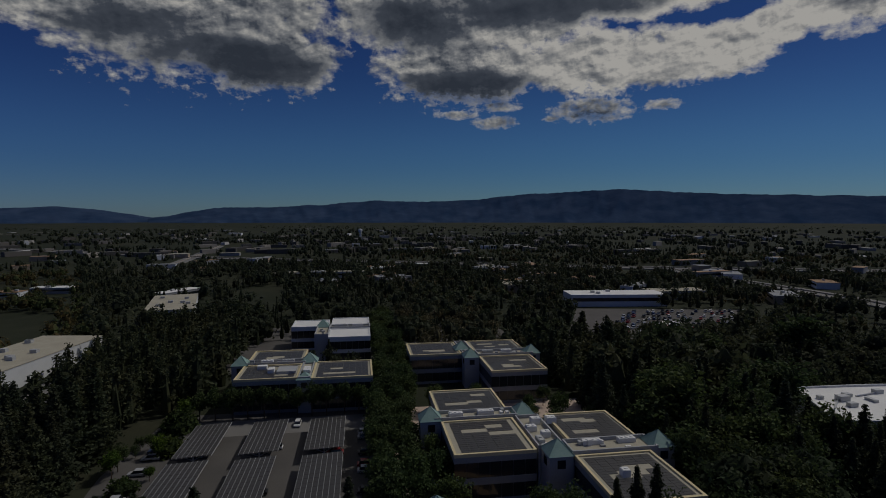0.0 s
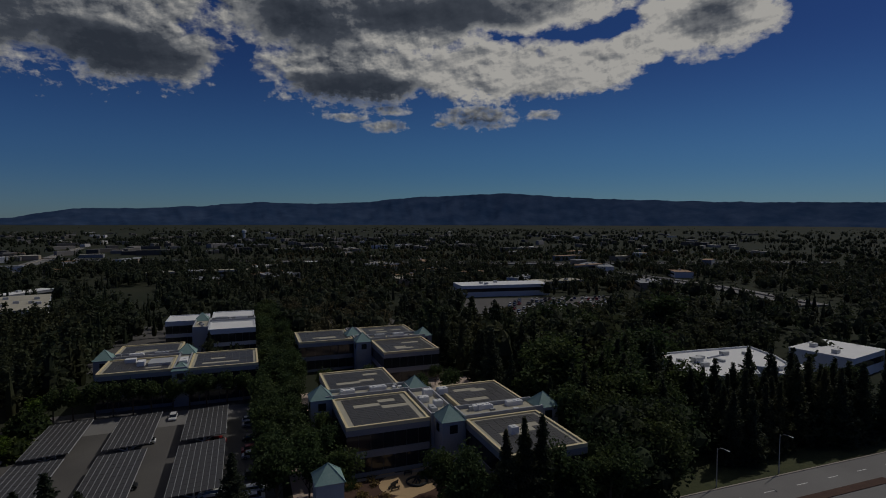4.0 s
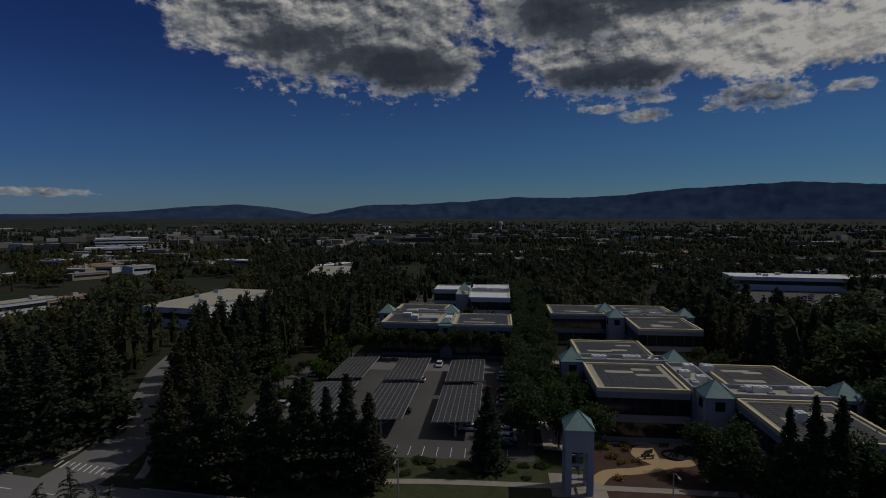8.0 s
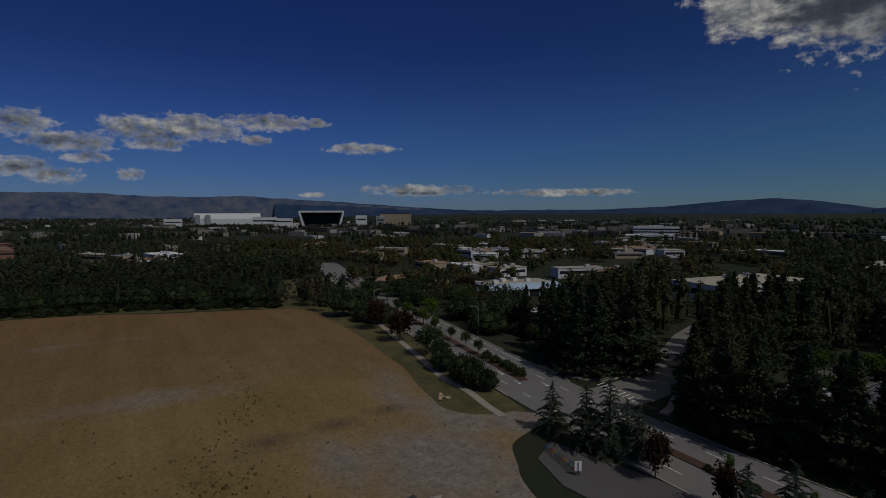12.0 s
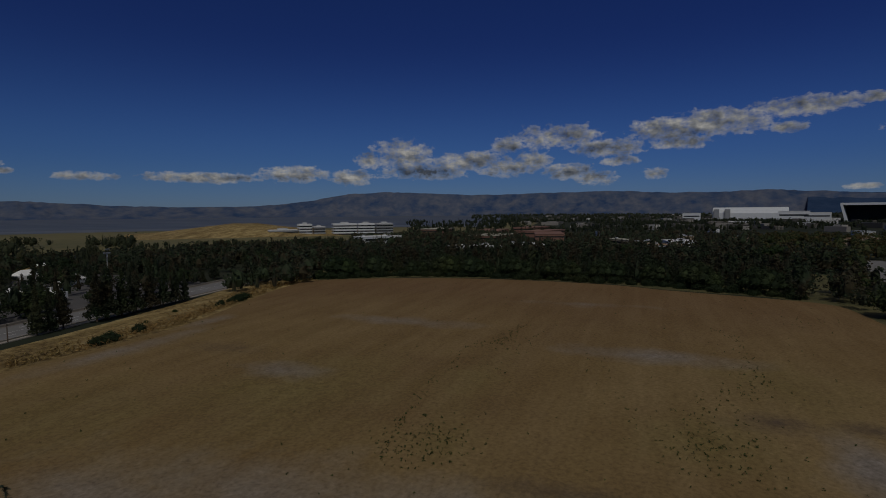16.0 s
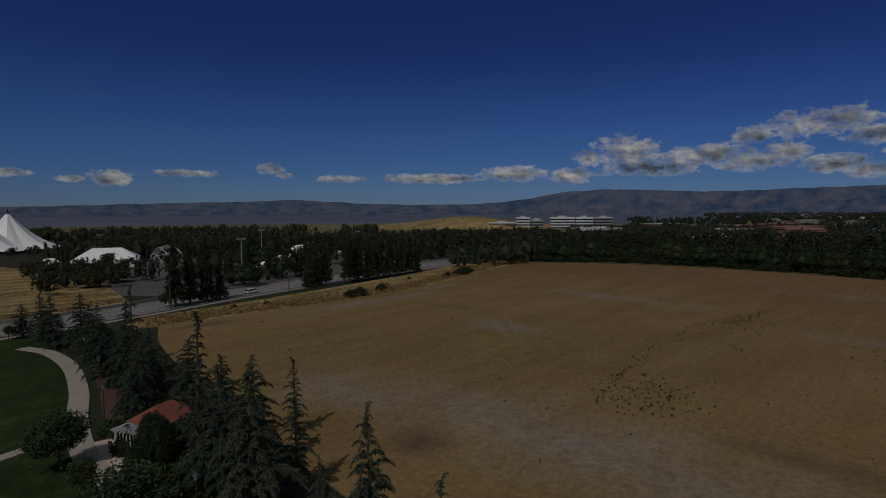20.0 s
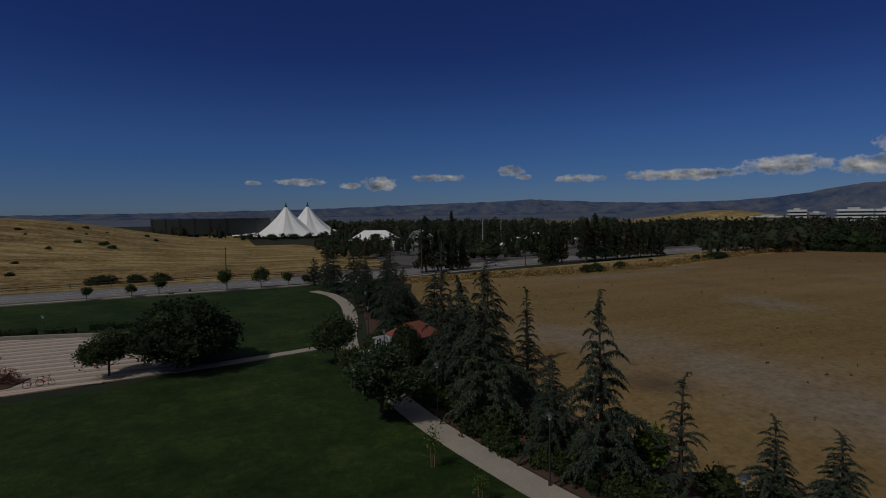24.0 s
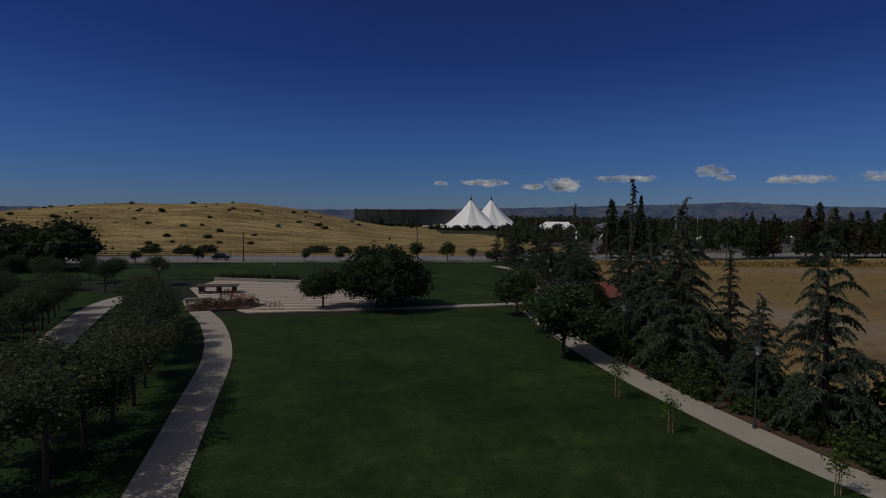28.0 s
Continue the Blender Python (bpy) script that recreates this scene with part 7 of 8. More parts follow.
# ---- courtyard ----
ring_pts = [(-25.8 + 6.4 * math.cos(i * 6.2832 / 28), -99.4 + 5.0 * math.sin(i * 6.2832 / 28)) for i in range(28)]
solid("gravel_circle", slab(ring_pts, -0.1, 0.04), TAN_GRAVEL, "round tan gravel seating area", "courtyard", "structure")
for pts_ in ([(-16.5, -111), (-20, -107), (-24, -103)], [(-25.5, -95.5), (-19, -92.5), (-13.5, -91), (-10.8, -87.5)], [(-28, -103.5), (-31, -104.6), (-33, -104.5)]):
    solid("gravel_path", band(smooth_line(pts_, 5), -1.2, 1.3, -0.1, 0.034), TAN_GRAVEL, "jagged tan gravel path in the courtyard", "path", "structure")
solid("courtyard_walk", slab([(-12, -104.5), (-33, -104.5), (-33, -103.4), (-12, -103.4)], -0.1, 0.05), CONCRETE, "pale pavement along the office front", "pavement", "structure")
solid("tower_apron", slab([(-12, -90), (-3, -90), (-3, -82), (-12, -82)], -0.1, 0.03), CONCRETE, "pale paving below the gate tower", "pavement", "structure")
fire = thing("fire_ring", (-27.2, -99.2, 0), "dark round seating ring with angular sculpture", "sculpture")
for i in range(20):
    a0, a1 = i * 6.2832 / 20, (i + 0.94) * 6.2832 / 20
    bm = bmesh.new()
    tube(bm, (2.1 * math.cos(a0), 1.9 * math.sin(a0), 0.25), (2.1 * math.cos(a1), 1.9 * math.sin(a1), 0.25), 0.24, 0.24, 6)
    part("seat_block", bm, DARK_STEEL, fire)
for i in range(6):
    bm = bmesh.new()
    tube(bm, (0.9 * math.cos(i), 0.9 * math.sin(i), 0.05), (0.3 * math.cos(i + 2), 0.3 * math.sin(i + 2), 1.3), 0.13, 0.08, 5)
    part("beam", bm, DARK_STEEL, fire)
for x, y, tn in ((-22.6, -99.8, 30), (-21.8, -98.6, 30), (-22.2, -97.6, 10), (-26.4, -103.0, 0)):
    bench(x, y, tn)
for i in range(34):
    x, y = crng.uniform(-31, -12), crng.uniform(-103, -88)
    if (x + 25.8) ** 2 / 46 + (y + 99.4) ** 2 / 30 < 1 or abs(y + 92 - 0.3 * (x + 18)) < 2.2:
        continue
    rng_ = np.random.default_rng(100 + i)
    cen = rng_.normal(0, 0.45, (26, 3)) * np.array((1, 1, 0.35)) + np.array((0, 0, 0.35))
    ob = thing("garden_plant", (x, y, 0), "low brownish ornamental plant in mulch", "plant", "courtyard plants")
    part("foliage", shard_mesh("foliage", cen, np.full(26, 0.4), 4, DRY_STALK if i % 3 else SHRUB, rng_, -0.3), None, ob)

# ---- bicycles and sign at the small car park ----
def bicycle(x, y, turn, paint):
    ob = thing("bicycle", (x, y, 0.03), "small parked bicycle in a row of racks", "bicycle", "parked bicycles", turn)
    bm = bmesh.new()
    for p_, q_ in (((-0.5, 0, 0.34), (-0.1, 0, 0.34)), ((-0.1, 0, 0.34), (0.42, 0, 0.8)), ((-0.2, 0, 0.85), (0.42, 0, 0.8)), ((-0.1, 0, 0.34), (-0.22, 0, 0.95)), ((0.42, 0, 0.8), (0.55, 0, 0.34)), ((0.42, 0, 0.8), (0.38, 0, 1.05)), ((-0.5, 0, 0.34), (-0.2, 0, 0.85))):
        tube(bm, p_, q_, 0.025, 0.025, 5)
    part("frame", bm, paint, ob)
    for xx in (-0.5, 0.55):
        bm = bmesh.new()
        for i in range(14):
            a0, a1 = i * 6.2832 / 14, (i + 1) * 6.2832 / 14
            tube(bm, (xx + 0.33 * math.cos(a0), 0, 0.34 + 0.33 * math.sin(a0)), (xx + 0.33 * math.cos(a1), 0, 0.34 + 0.33 * math.sin(a1)), 0.025, 0.025, 4, False)
        part("wheel", bm, TYRE, ob)
    part("handlebar", boxes((0.34, 0.40, -0.27, 0.27, 1.03, 1.07)), DARK_STEEL, ob)
    part("saddle", boxes((-0.33, -0.1, -0.07, 0.07, 0.94, 1.0)), TYRE, ob)
bike_paint = [plain("bike_" + n_, c_, 0.4) for n_, c_ in (("blue", (0.04, 0.12, 0.4)), ("green", (0.05, 0.25, 0.08)), ("red", (0.4, 0.04, 0.03)), ("yellow", (0.5, 0.38, 0.04)))]
for x_, y_, tn_ in [(-25.2 + i * 0.72, 79.6 - i * 0.82, 55 + 6 * (i % 3)) for i in range(9)] + [(-16.6, 69.0, 20), (-15.6, 69.3, -15)]:
    bicycle(x_, y_, tn_, bike_paint[2])
for i in range(12):
    bicycle(67.5 - i * 0.75, -51.8 + i * 0.16, 100, bike_paint[i % 4])
rk = thing("bicycle_rack", (63.4, -51.5, 0), "long low steel bicycle rack on asphalt", "rack", "", -12)
part("rail", boxes((-4.6, 4.6, -0.05, 0.05, 0.42, 0.5)), GALV, rk)
for i in range(8):
    part("hoop", boxes((-4.5 + i * 1.28, -4.42 + i * 1.28, -0.04, 0.04, 0, 0.42)), GALV, rk)
sg = thing("information_board", (58.9, -49.8, 0), "small white information board on a post", "sign", "", 60)
part("board", boxes((-0.5, 0.5, -0.04, 0.04, 0.7, 2.1)), WHITE_PAINT, sg)
for i in range(4):
    part("text_bar", boxes((-0.36, 0.36 - 0.1 * (i % 2), -0.055, -0.04, 1.8 - i * 0.26, 1.88 - i * 0.26)), DARK_STEEL, sg)
part("post", boxes((-0.05, 0.05, 0.04, 0.12, 0, 2.0)), DARK_STEEL, sg)
# rubble beside the track
for i in range(9):
    bm = bmesh.new()
    bmesh.ops.create_icosphere(bm, subdivisions=1, radius=1)
    for v in bm.verts:
        v.co *= 1 + crng.uniform(-0.3, 0.3)
        v.co.z *= 0.6
    solid("boulder", bm, CONCRETE if i % 2 else TAN_GRAVEL, "pale broken boulder on bare soil", "boulder", "", ((96.8 + crng.uniform(-1.6, 1.6), -50.0 + crng.uniform(-1.2, 1.2), 0.25)), crng.uniform(0, 360), "boulders by the field").scale = (0.5,) * 3
for i in range(7):
    bm = bmesh.new()
    bmesh.ops.create_icosphere(bm, subdivisions=1, radius=1)
    for v in bm.verts:
        v.co *= 1 + crng.uniform(-0.35, 0.35)
        v.co.z *= 0.4
    ob = solid("spoil_heap", bm, ASPHALT if i % 2 else CONCRETE, "small heap of grey rubble on soil", "rubble", "", ((65 + crng.uniform(-2.5, 2.5), -27 + crng.uniform(-2.5, 2.5), 0.1)), crng.uniform(0, 360), "rubble heaps")
    ob.scale = (crng.uniform(0.4, 1.0),) * 3

# ---- weeds on the field ----
def weeds(name, spots, label, seed, size=0.2):
    rng_ = np.random.default_rng(seed)
    cen = np.array([(x, y, 0.16) for x, y in spots])
    solid(name, shard_mesh(name, cen, rng_.uniform(size * 0.5, size * 1.3, len(cen)), 6, SHRUB, rng_, -0.2), None, label, "weeds", "stuff")
wr = random.Random(21)
spots = []
for cx, cy, n, sx, sy in ((71, 33, 120, 5.2, 3.6), (69, 29, 40, 3.0, 2.2), (84, -4, 90, 6, 4), (78, -6, 60, 4, 4), (96, -8, 50, 7, 4), (132, 36, 34, 6, 2), (118, -16, 30, 8, 2), (180, -40, 26, 9, 4)):
    for _ in range(n):
        spots.append((wr.gauss(cx, sx), wr.gauss(cy, sy)))
# lines that the harrow left
for line, n, wide in (([(152, 34), (140, 35.5), (130, 36.4), (124, 41.5)], 70, 0.9), ([(124, 41.5), (106, 41.2), (88, 40), (75, 38.1), (65, 35.3)], 80, 0.7),
                      ([(160, -14), (149, -18.2), (126, -17), (114, -16.6), (104, -8)], 70, 0.8), ([(146, 28), (120, 31), (98, 30)], 26, 1.5), ([(120, 12), (98, 8), (80, 6)], 22, 1.5)):
    way = smooth_line(line, 8)
    for _ in range(n):
        p_ = way[wr.randrange(len(way))]
        spots.append((p_[0] + wr.gauss(0, 1.4), p_[1] + wr.gauss(0, wide)))
for _ in range(300):
    x, y = wr.uniform(40, 235), wr.uniform(-50, 140)
    if inside(x, y, FIELD):
        spots.append((x, y))
weeds("field_weeds", [p for p in spots if inside(*p, FIELD)], "sparse green weed tufts on bare soil", 5, 0.21)
# tall dry grass along the verges
gs = []
for _ in range(1500):
    x = wr.uniform(42, 222)
    gs.append((x, float(np.interp(x, (42, 86, 123, 160, 198, 222), (128, 126, 128, 139, 149, 150))) + abs(wr.gauss(0, 5)) + 0.5))
rng_ = np.random.default_rng(8)
cen = np.array([(x, y, 0.25) for x, y in gs])
solid("verge_grass", shard_mesh("verge_grass", cen, rng_.uniform(0.5, 1.1, len(cen)), 5, DRY_STALK, rng_, -0.5, None, 0.14), None, "tall golden dry grass tufts on the verge", "grass", "stuff")

# ---- event site north of the road ----
def frame_tent(x, y, w, d, h, turn, label="white peaked event tent on grass"):
    ob = thing("event_tent", (x, y, 0), label, "tent", "event tents", turn)
    bm = bmesh.new()
    eave = h * 0.45
    v = [bm.verts.new(q) for q in ((-w / 2, -d / 2, eave), (w / 2, -d / 2, eave), (w / 2, d / 2, eave), (-w / 2, d / 2, eave), (-w * 0.22, 0, h), (w * 0.22, 0, h))]
    for q in ((0, 1, 5, 4), (1, 2, 5), (2, 3, 4, 5), (3, 0, 4)):
        bm.faces.new([v[i] for i in q])
    part("canopy", bm, TENT, ob)
    for sy in (-1, 1):
        part("side_wall", boxes((-w / 2 + 0.2, w / 2 - 0.2, sy * d / 2 - 0.05, sy * d / 2 + 0.05, 0, eave)), TENT, ob)
    for sx in (-1, 1):
        for sy in (-1, 1):
            part("pole", boxes((sx * w / 2 - 0.1, sx * w / 2 + 0.1, sy * d / 2 - 0.1, sy * d / 2 + 0.1, 0, eave)), GALV, ob)
frame_tent(77, 285, 26, 18, 8.5, -20)
frame_tent(125, 212, 16, 9, 6.2, 10)
frame_tent(118, 214, 8, 6, 4.2, 10)
frame_tent(138, 210, 8, 6, 4.2, 20)
frame_tent(100, 360, 16, 12, 6, 20)
frame_tent(58, 300, 8, 6, 4, 0)
frame_tent(160, 290, 10, 7, 4, 0)
frame_tent(215, 330, 12, 7, 4, 30)
frame_tent(183, 292, 12, 7, 4.6, 0)
frame_tent(175, 250, 13, 8, 5.0, 25)
frame_tent(179, 312, 10, 7, 4.4, 0)
def white_truck(x, y, turn, L=7.5):
    ob = thing("box_truck", (x, y, 0), "white box truck parked at the event site", "truck", "event trucks", turn)
    part("box", boxes((-L / 2, L / 2 - 2.0, -1.2, 1.2, 0.9, 3.5)), WHITE_PAINT, ob)
    cab = part("cab", boxes((L / 2 - 1.8, L / 2, -1.05, 1.05, 0.5, 2.4)), WHITE_PAINT, ob)
    part("windscreen", boxes((L / 2, L / 2 + 0.03, -0.9, 0.9, 1.4, 2.2)), GLASS, cab)
    for sx in (-L / 2 + 1.2, L / 2 - 0.9):
        for sy in (-1, 1):
            bm = bmesh.new()
            tube(bm, (sx, sy * 0.8, 0.45), (sx, sy * 1.12, 0.45), 0.45, 0.45, 12)
            part("wheel", bm, TYRE, ob)
for x, y, tn in ((112, 206, 20), (140, 207, 100), (150, 222, 15), (97, 196, 10), (160, 236, 60), (70, 268, 20), (52, 272, 30)):
    white_truck(x, y, tn)
verts, faces = [], []
for j in range(10):
    for i in range(24):
        an, q = 6.2832 * i / 24, j / 9
        verts.append((206 + 17 * q * math.cos(an), 318 + 11 * q * math.sin(an), 3.4 * (1 - q * q) ** 1.2 + 0.3 * noise.noise((i * 0.8, j * 0.7, 1)) * (1 - q) - 0.05))
for j in range(9):
    for i in range(24):
        faces.append((j * 24 + i, j * 24 + (i + 1) % 24, (j + 1) * 24 + (i + 1) % 24, (j + 1) * 24 + i))
solid("dirt_mound", raw_mesh("dirt_mound", verts, faces, DRY_GRASS), None, "low golden mound of dry earth among trees", "mound", "structure")
dm = thing("geodesic_dome", (104, 288, 0), "white open geodesic dome frame", "dome")
bm = bmesh.new()
bmesh.ops.create_icosphere(bm, subdivisions=2, radius=8.2)
bmesh.ops.delete(bm, geom=[v for v in bm.verts if v.co.z < -0.8], context="VERTS")
edges = [(v.verts[0].co.copy(), v.verts[1].co.copy()) for v in bm.edges]
bm.free()
bm = bmesh.new()
for p_, q_ in edges:
    tube(bm, (p_.x, p_.y, max(0, p_.z)), (q_.x, q_.y, max(0, q_.z) + 0.001), 0.13, 0.13, 4, False)
part("frame", bm, GALV, dm)
low_ = thing("amphitheatre_wall", (0, 0, 0), "long dark slatted wall behind the amphitheatre", "wall")
wl_pts = smooth_line([(-46, 440), (-28, 437), (-8, 437), (14, 440), (36, 447)], 6)
for p_, q_ in zip(wl_pts[::3], wl_pts[3::3]):
    dx, dy = q_ - p_
    L = math.hypot(dx, dy)
    me = mesh_of("panel", boxes((0, L, -0.3, 0.3, 4, 15.4)), DARK_STEEL)
    ob = part("panel", me, None, low_)
    ob.matrix_basis = pose(p_[0], p_[1], 0, 0, 0, math.degrees(math.atan2(dy, dx)))
    ob = part("post", mesh_of("post", boxes((-0.4, 0.4, -0.6, 0.6, 0, 16)), DARK_STEEL), None, low_)
    ob.matrix_basis = pose(p_[0], p_[1], 0, 0, 0, math.degrees(math.atan2(dy, dx)))
# fence on the hill side of the road
fence_line = smooth_line([(-200, 122), (-90, 148), (-50, 156), (-8, 160), (30, 162), (48, 166)], 5)
fn = thing("roadside_fence", (0, 0, 0), "low dark wooden fence along the meadow", "fence")
for p_, q_ in zip(fence_line, fence_line[1:]):
    dx, dy = q_ - p_
    L = math.hypot(dx, dy)
    for z in (0.5, 1.0):
        ob = part("rail", mesh_of("rail", boxes((0, L, -0.04, 0.04, z - 0.08, z + 0.08)), BARK), None, fn)
        ob.matrix_basis = pose(p_[0], p_[1], 0, 0, 0, math.degrees(math.atan2(dy, dx)))
    ob = part("post", mesh_of("post", boxes((-0.08, 0.08, -0.08, 0.08, 0, 1.2)), BARK), None, fn)
    ob.matrix_basis = pose(p_[0], p_[1], 0, 0, 0, 0)
solid("guard_wall", band(smooth_line(road_n, 3)[-110:-30], 8.4, 8.7, -0.1, 0.75), CONCRETE, "low pale wall along the far side of the road", "wall", "structure")
# stakes of the saplings
for x, y in ((14.2, 36.9), (15.0, 31.3), (19.0, 24.6)):
    sk = thing("tree_stakes", (x, y, 0), "pair of thin wooden stakes tied to a sapling", "stakes", "sapling stakes")
    for s in (-0.13, 0.13):
        bm = bmesh.new()
        tube(bm, (s, 0, -0.1), (s, 0, 1.5), 0.022, 0.018, 6)
        part("stake", bm, TAN_ROOF, sk)
# ---- distance ----
def wood_stuff(name, spots, material, label, per=3, seed=1, m=9):
    """Many far trees as one mesh: spots of x, y, height, radius, kind."""
    rng = np.random.default_rng(seed)
    cen, sz = [], []
    cv, cf = [], []
    for x, y, h, r, k in spots:
        z = rng.uniform(0.2, 0.97, m)
        env = r * ((1 - z) ** 0.8 if k == 0 else np.sqrt(np.maximum(0.05, 1 - (2 * z - 1.1) ** 2)))
        a = rng.uniform(0, 6.283, m)
        cen.append(np.stack([x + env * np.cos(a) * 0.9, y + env * np.sin(a) * 0.9, z * h], 1))
        sz.append(np.full(m, r * (0.5 if m < 10 else 0.36 if m < 30 else 0.27)) * rng.uniform(0.7, 1.2, m))
        c_ = 1.0 if m < 30 else 0.7
        rings = [(r * 0.45 * c_, h * 0.08), (r * 0.55 * c_, h * 0.3), (r * 0.22 * c_, h * 0.68), (0.06, h * 0.95)] if k == 0 else [(r * 0.35 * c_, h * 0.2), (r * 0.62 * c_, h * 0.5), (r * 0.38 * c_, h * 0.78), (r * 0.06, h * 0.9)]
        n = 6
        o = len(cv)
        tw = rng.uniform(0, 6.28)
        for rr, zz in rings:
            for i in range(n):
                kk = rr * rng.uniform(0.75, 1.2)
                cv.append((x + kk * math.cos(tw + 6.283 * i / n), y + kk * math.sin(tw + 6.283 * i / n), zz))
        for j in range(len(rings) - 1):
            for i in range(n):
                q, w = o + j * n + i, o + j * n + (i + 1) % n
                cf.append((q, w, w + n, q + n))
    me = shard_mesh(name, np.concatenate(cen), np.concatenate(sz), per, material, rng, 0.1, (cv, cf))
    return solid(name, me, None, label, "trees", "stuff")

KEEP_OUT = [FIELD, [(-170, -105), (-115, -105), (-115, -150), (-195, -150)], [(115, -196), (155, -200), (150, -262), (112, -258)], [(95, -318), (150, -318), (150, -395), (95, -395)], [(-215, -328), (-125, -328), (-130, -366), (-215, -362)], [(180, -120), (215, -120), (215, -180), (180, -180)], [(-1, -94), (62, -93), (66, -168), (-3, -168)], [(-62, -80), (48, -80), (48, -205), (-62, -210)], [(-2, -220), (40, -220), (40, -268), (-2, -268)],
            [(-96, -248), (-178, -238), (-240, -312), (-137, -334)], [(60, 172), (200, 194), (210, 280), (120, 300), (60, 290)],
            [(-90, 150), (62, 155), (62, 330), (-90, 330)], [(0, 360), (100, 360), (110, 480), (0, 480)]]
NO_BUILD = [[(-90, -205), (70, -205), (70, -390), (-90, -390)]]
HIGHWAYS = [(p_, 22.0, 48.0) for p_ in smooth_line(highway, 2)] + [(p_, 16.0, 30.0) for p_ in smooth_line(spur_road, 2)] + [(p_, 13.0, 30.0) for p_ in link_road]
def near_highway(x, y):
    """On a highway or on the open verge on its near side."""
    for (hx, hy), w_, open_ in HIGHWAYS:
        u_ = 1 / math.hypot(hx, hy)
        dx, dy = x - hx, y - hy
        along = -(dx * hx + dy * hy) * u_
        if -w_ < along < open_ and abs(dx * hy - dy * hx) * u_ < 22:
            return True
    return False
def far_spots(count, r0, r1, a0, a1, h0, h1, k_con, rng, clump=0.012, bare=-0.12):
    out = []
    tries = 0
    while len(out) < count and tries < count * 12:
        tries += 1
        r = math.sqrt(rng.uniform(r0 * r0, r1 * r1))
        an = radians(rng.uniform(a0, a1))
        x, y = r * math.cos(an), r * math.sin(an)
        if noise.noise((x * clump, y * clump, 3.3)) < bare:
            continue
        if r < 520 and any(inside(x, y, q) for q in KEEP_OUT):
            continue
        if 380 < r < 1500 and y < -200 and near_highway(x, y):
            continue
        if min(abs(y - (142 + 0.21 * x)), abs(y + 67 + 0.11 * max(0, x))) < 14 and r < 300:
            continue
        h = rng.uniform(h0, h1)
        k = 0 if rng.random() < k_con else 1
        out.append((x, y, h, h * (0.2 if k == 0 else 0.42) * rng.uniform(0.8, 1.3), k))
    return out
frng = random.Random(5)
wood_stuff("woodland", SPARE, CONIFER, "dense dark conifers and trees in the middle distance", 6, 3, 40)
wood_stuff("woodland", SPARE_PLANE, PLANE_LEAF, "thin-leaved grey-brown plane trees over a car park", 6, 5, 34)
wood_stuff("woodland", SPARE_EAST, BELT, "dark rust-tinged conifers beyond the field", 6, 4, 36)
wood_stuff("woodland", far_spots(2700, 235, 700, -152, -64, 7, 12.5, 0.5, frng, 0.016, -0.22), FAR_WOOD, "dense dark suburban trees among low roofs", 4, 1, 16)
wood_stuff("woodland", far_spots(1500, 300, 950, -152, -92, 5, 9, 0.2, frng, 0.02, -0.3), MIXED_WOOD, "low mixed trees between car parks and roads", 4, 7, 14)
wood_stuff("woodland", far_spots(1150, 235, 700, -64, -10, 6, 10, 0.14, frng, 0.02, -0.12), MIXED_WOOD, "rounded mixed suburban trees among pale roofs", 5, 6, 20)
wood_stuff("woodland", far_spots(800, 300, 700, -10, 30, 7, 11, 0.4, frng), BELT, "dense dark trees beyond the field", 4, 1, 16)
wood_stuff("woodland", far_spots(700, 235, 430, 28, 80, 6.5, 11.5, 0.6, frng, 0.02), BELT, "dark trees round the event car parks", 4, 1, 16)
wood_stuff("woodland", far_spots(760, 420, 690, 50, 96, 7, 12, 0.4, frng, 0.012) + far_spots(330, 420, 600, 24, 50, 4, 7, 0.3, frng, 0.02), FAR_WOOD, "dark trees before the marsh", 3, 2, 14)
wood_stuff("woodland", far_spots(6400, 700, 1700, -152, 24, 6, 12, 0.35, frng, 0.007, -0.05), FAR_WOOD, "distant suburban tree cover", 2)
wood_stuff("woodland", far_spots(4600, 1700, 4100, -152, 17, 10, 18, 0.1, frng, 0.003), FAR_WOOD, "far tree cover towards the hills", 2, 1, 6)
# low roofs of the suburb
roof_mats = [WHITE_ROOF, MEMBRANE, TAN_ROOF, TAN_ROOF, GREY_WALL, GREY_WALL]
def low_building(x, y, w, dd, hh, turn, wall_mat, roof_mat, label="low flat-roofed commercial building among trees", group="suburb buildings", units=2, windows=True):
    ob = thing("low_building", (x, y, 0), label, "building", group, turn)
    part("wall", boxes((-w / 2, w / 2, -dd / 2, dd / 2, 0, hh)), wall_mat, ob)
    top = part("roof", boxes((-w / 2 - 0.2, w / 2 + 0.2, -dd / 2 - 0.2, dd / 2 + 0.2, hh, hh + 0.25)), roof_mat, ob)
    if windows:
        for sy in (-1, 1):
            part("window_band", boxes((-w / 2 + 1, w / 2 - 1, sy * dd / 2 - 0.06, sy * dd / 2 + 0.06, hh * 0.45, hh * 0.75)), GLASS, ob)
    for _ in range(units):
        ux, uy = frng.uniform(-w * 0.4, w * 0.32), frng.uniform(-dd * 0.35, dd * 0.25)
        part("roof_unit", boxes((ux, ux + 2.6, uy, uy + 1.8, hh + 0.25, hh + 1.6)), STEEL, top)
    return ob
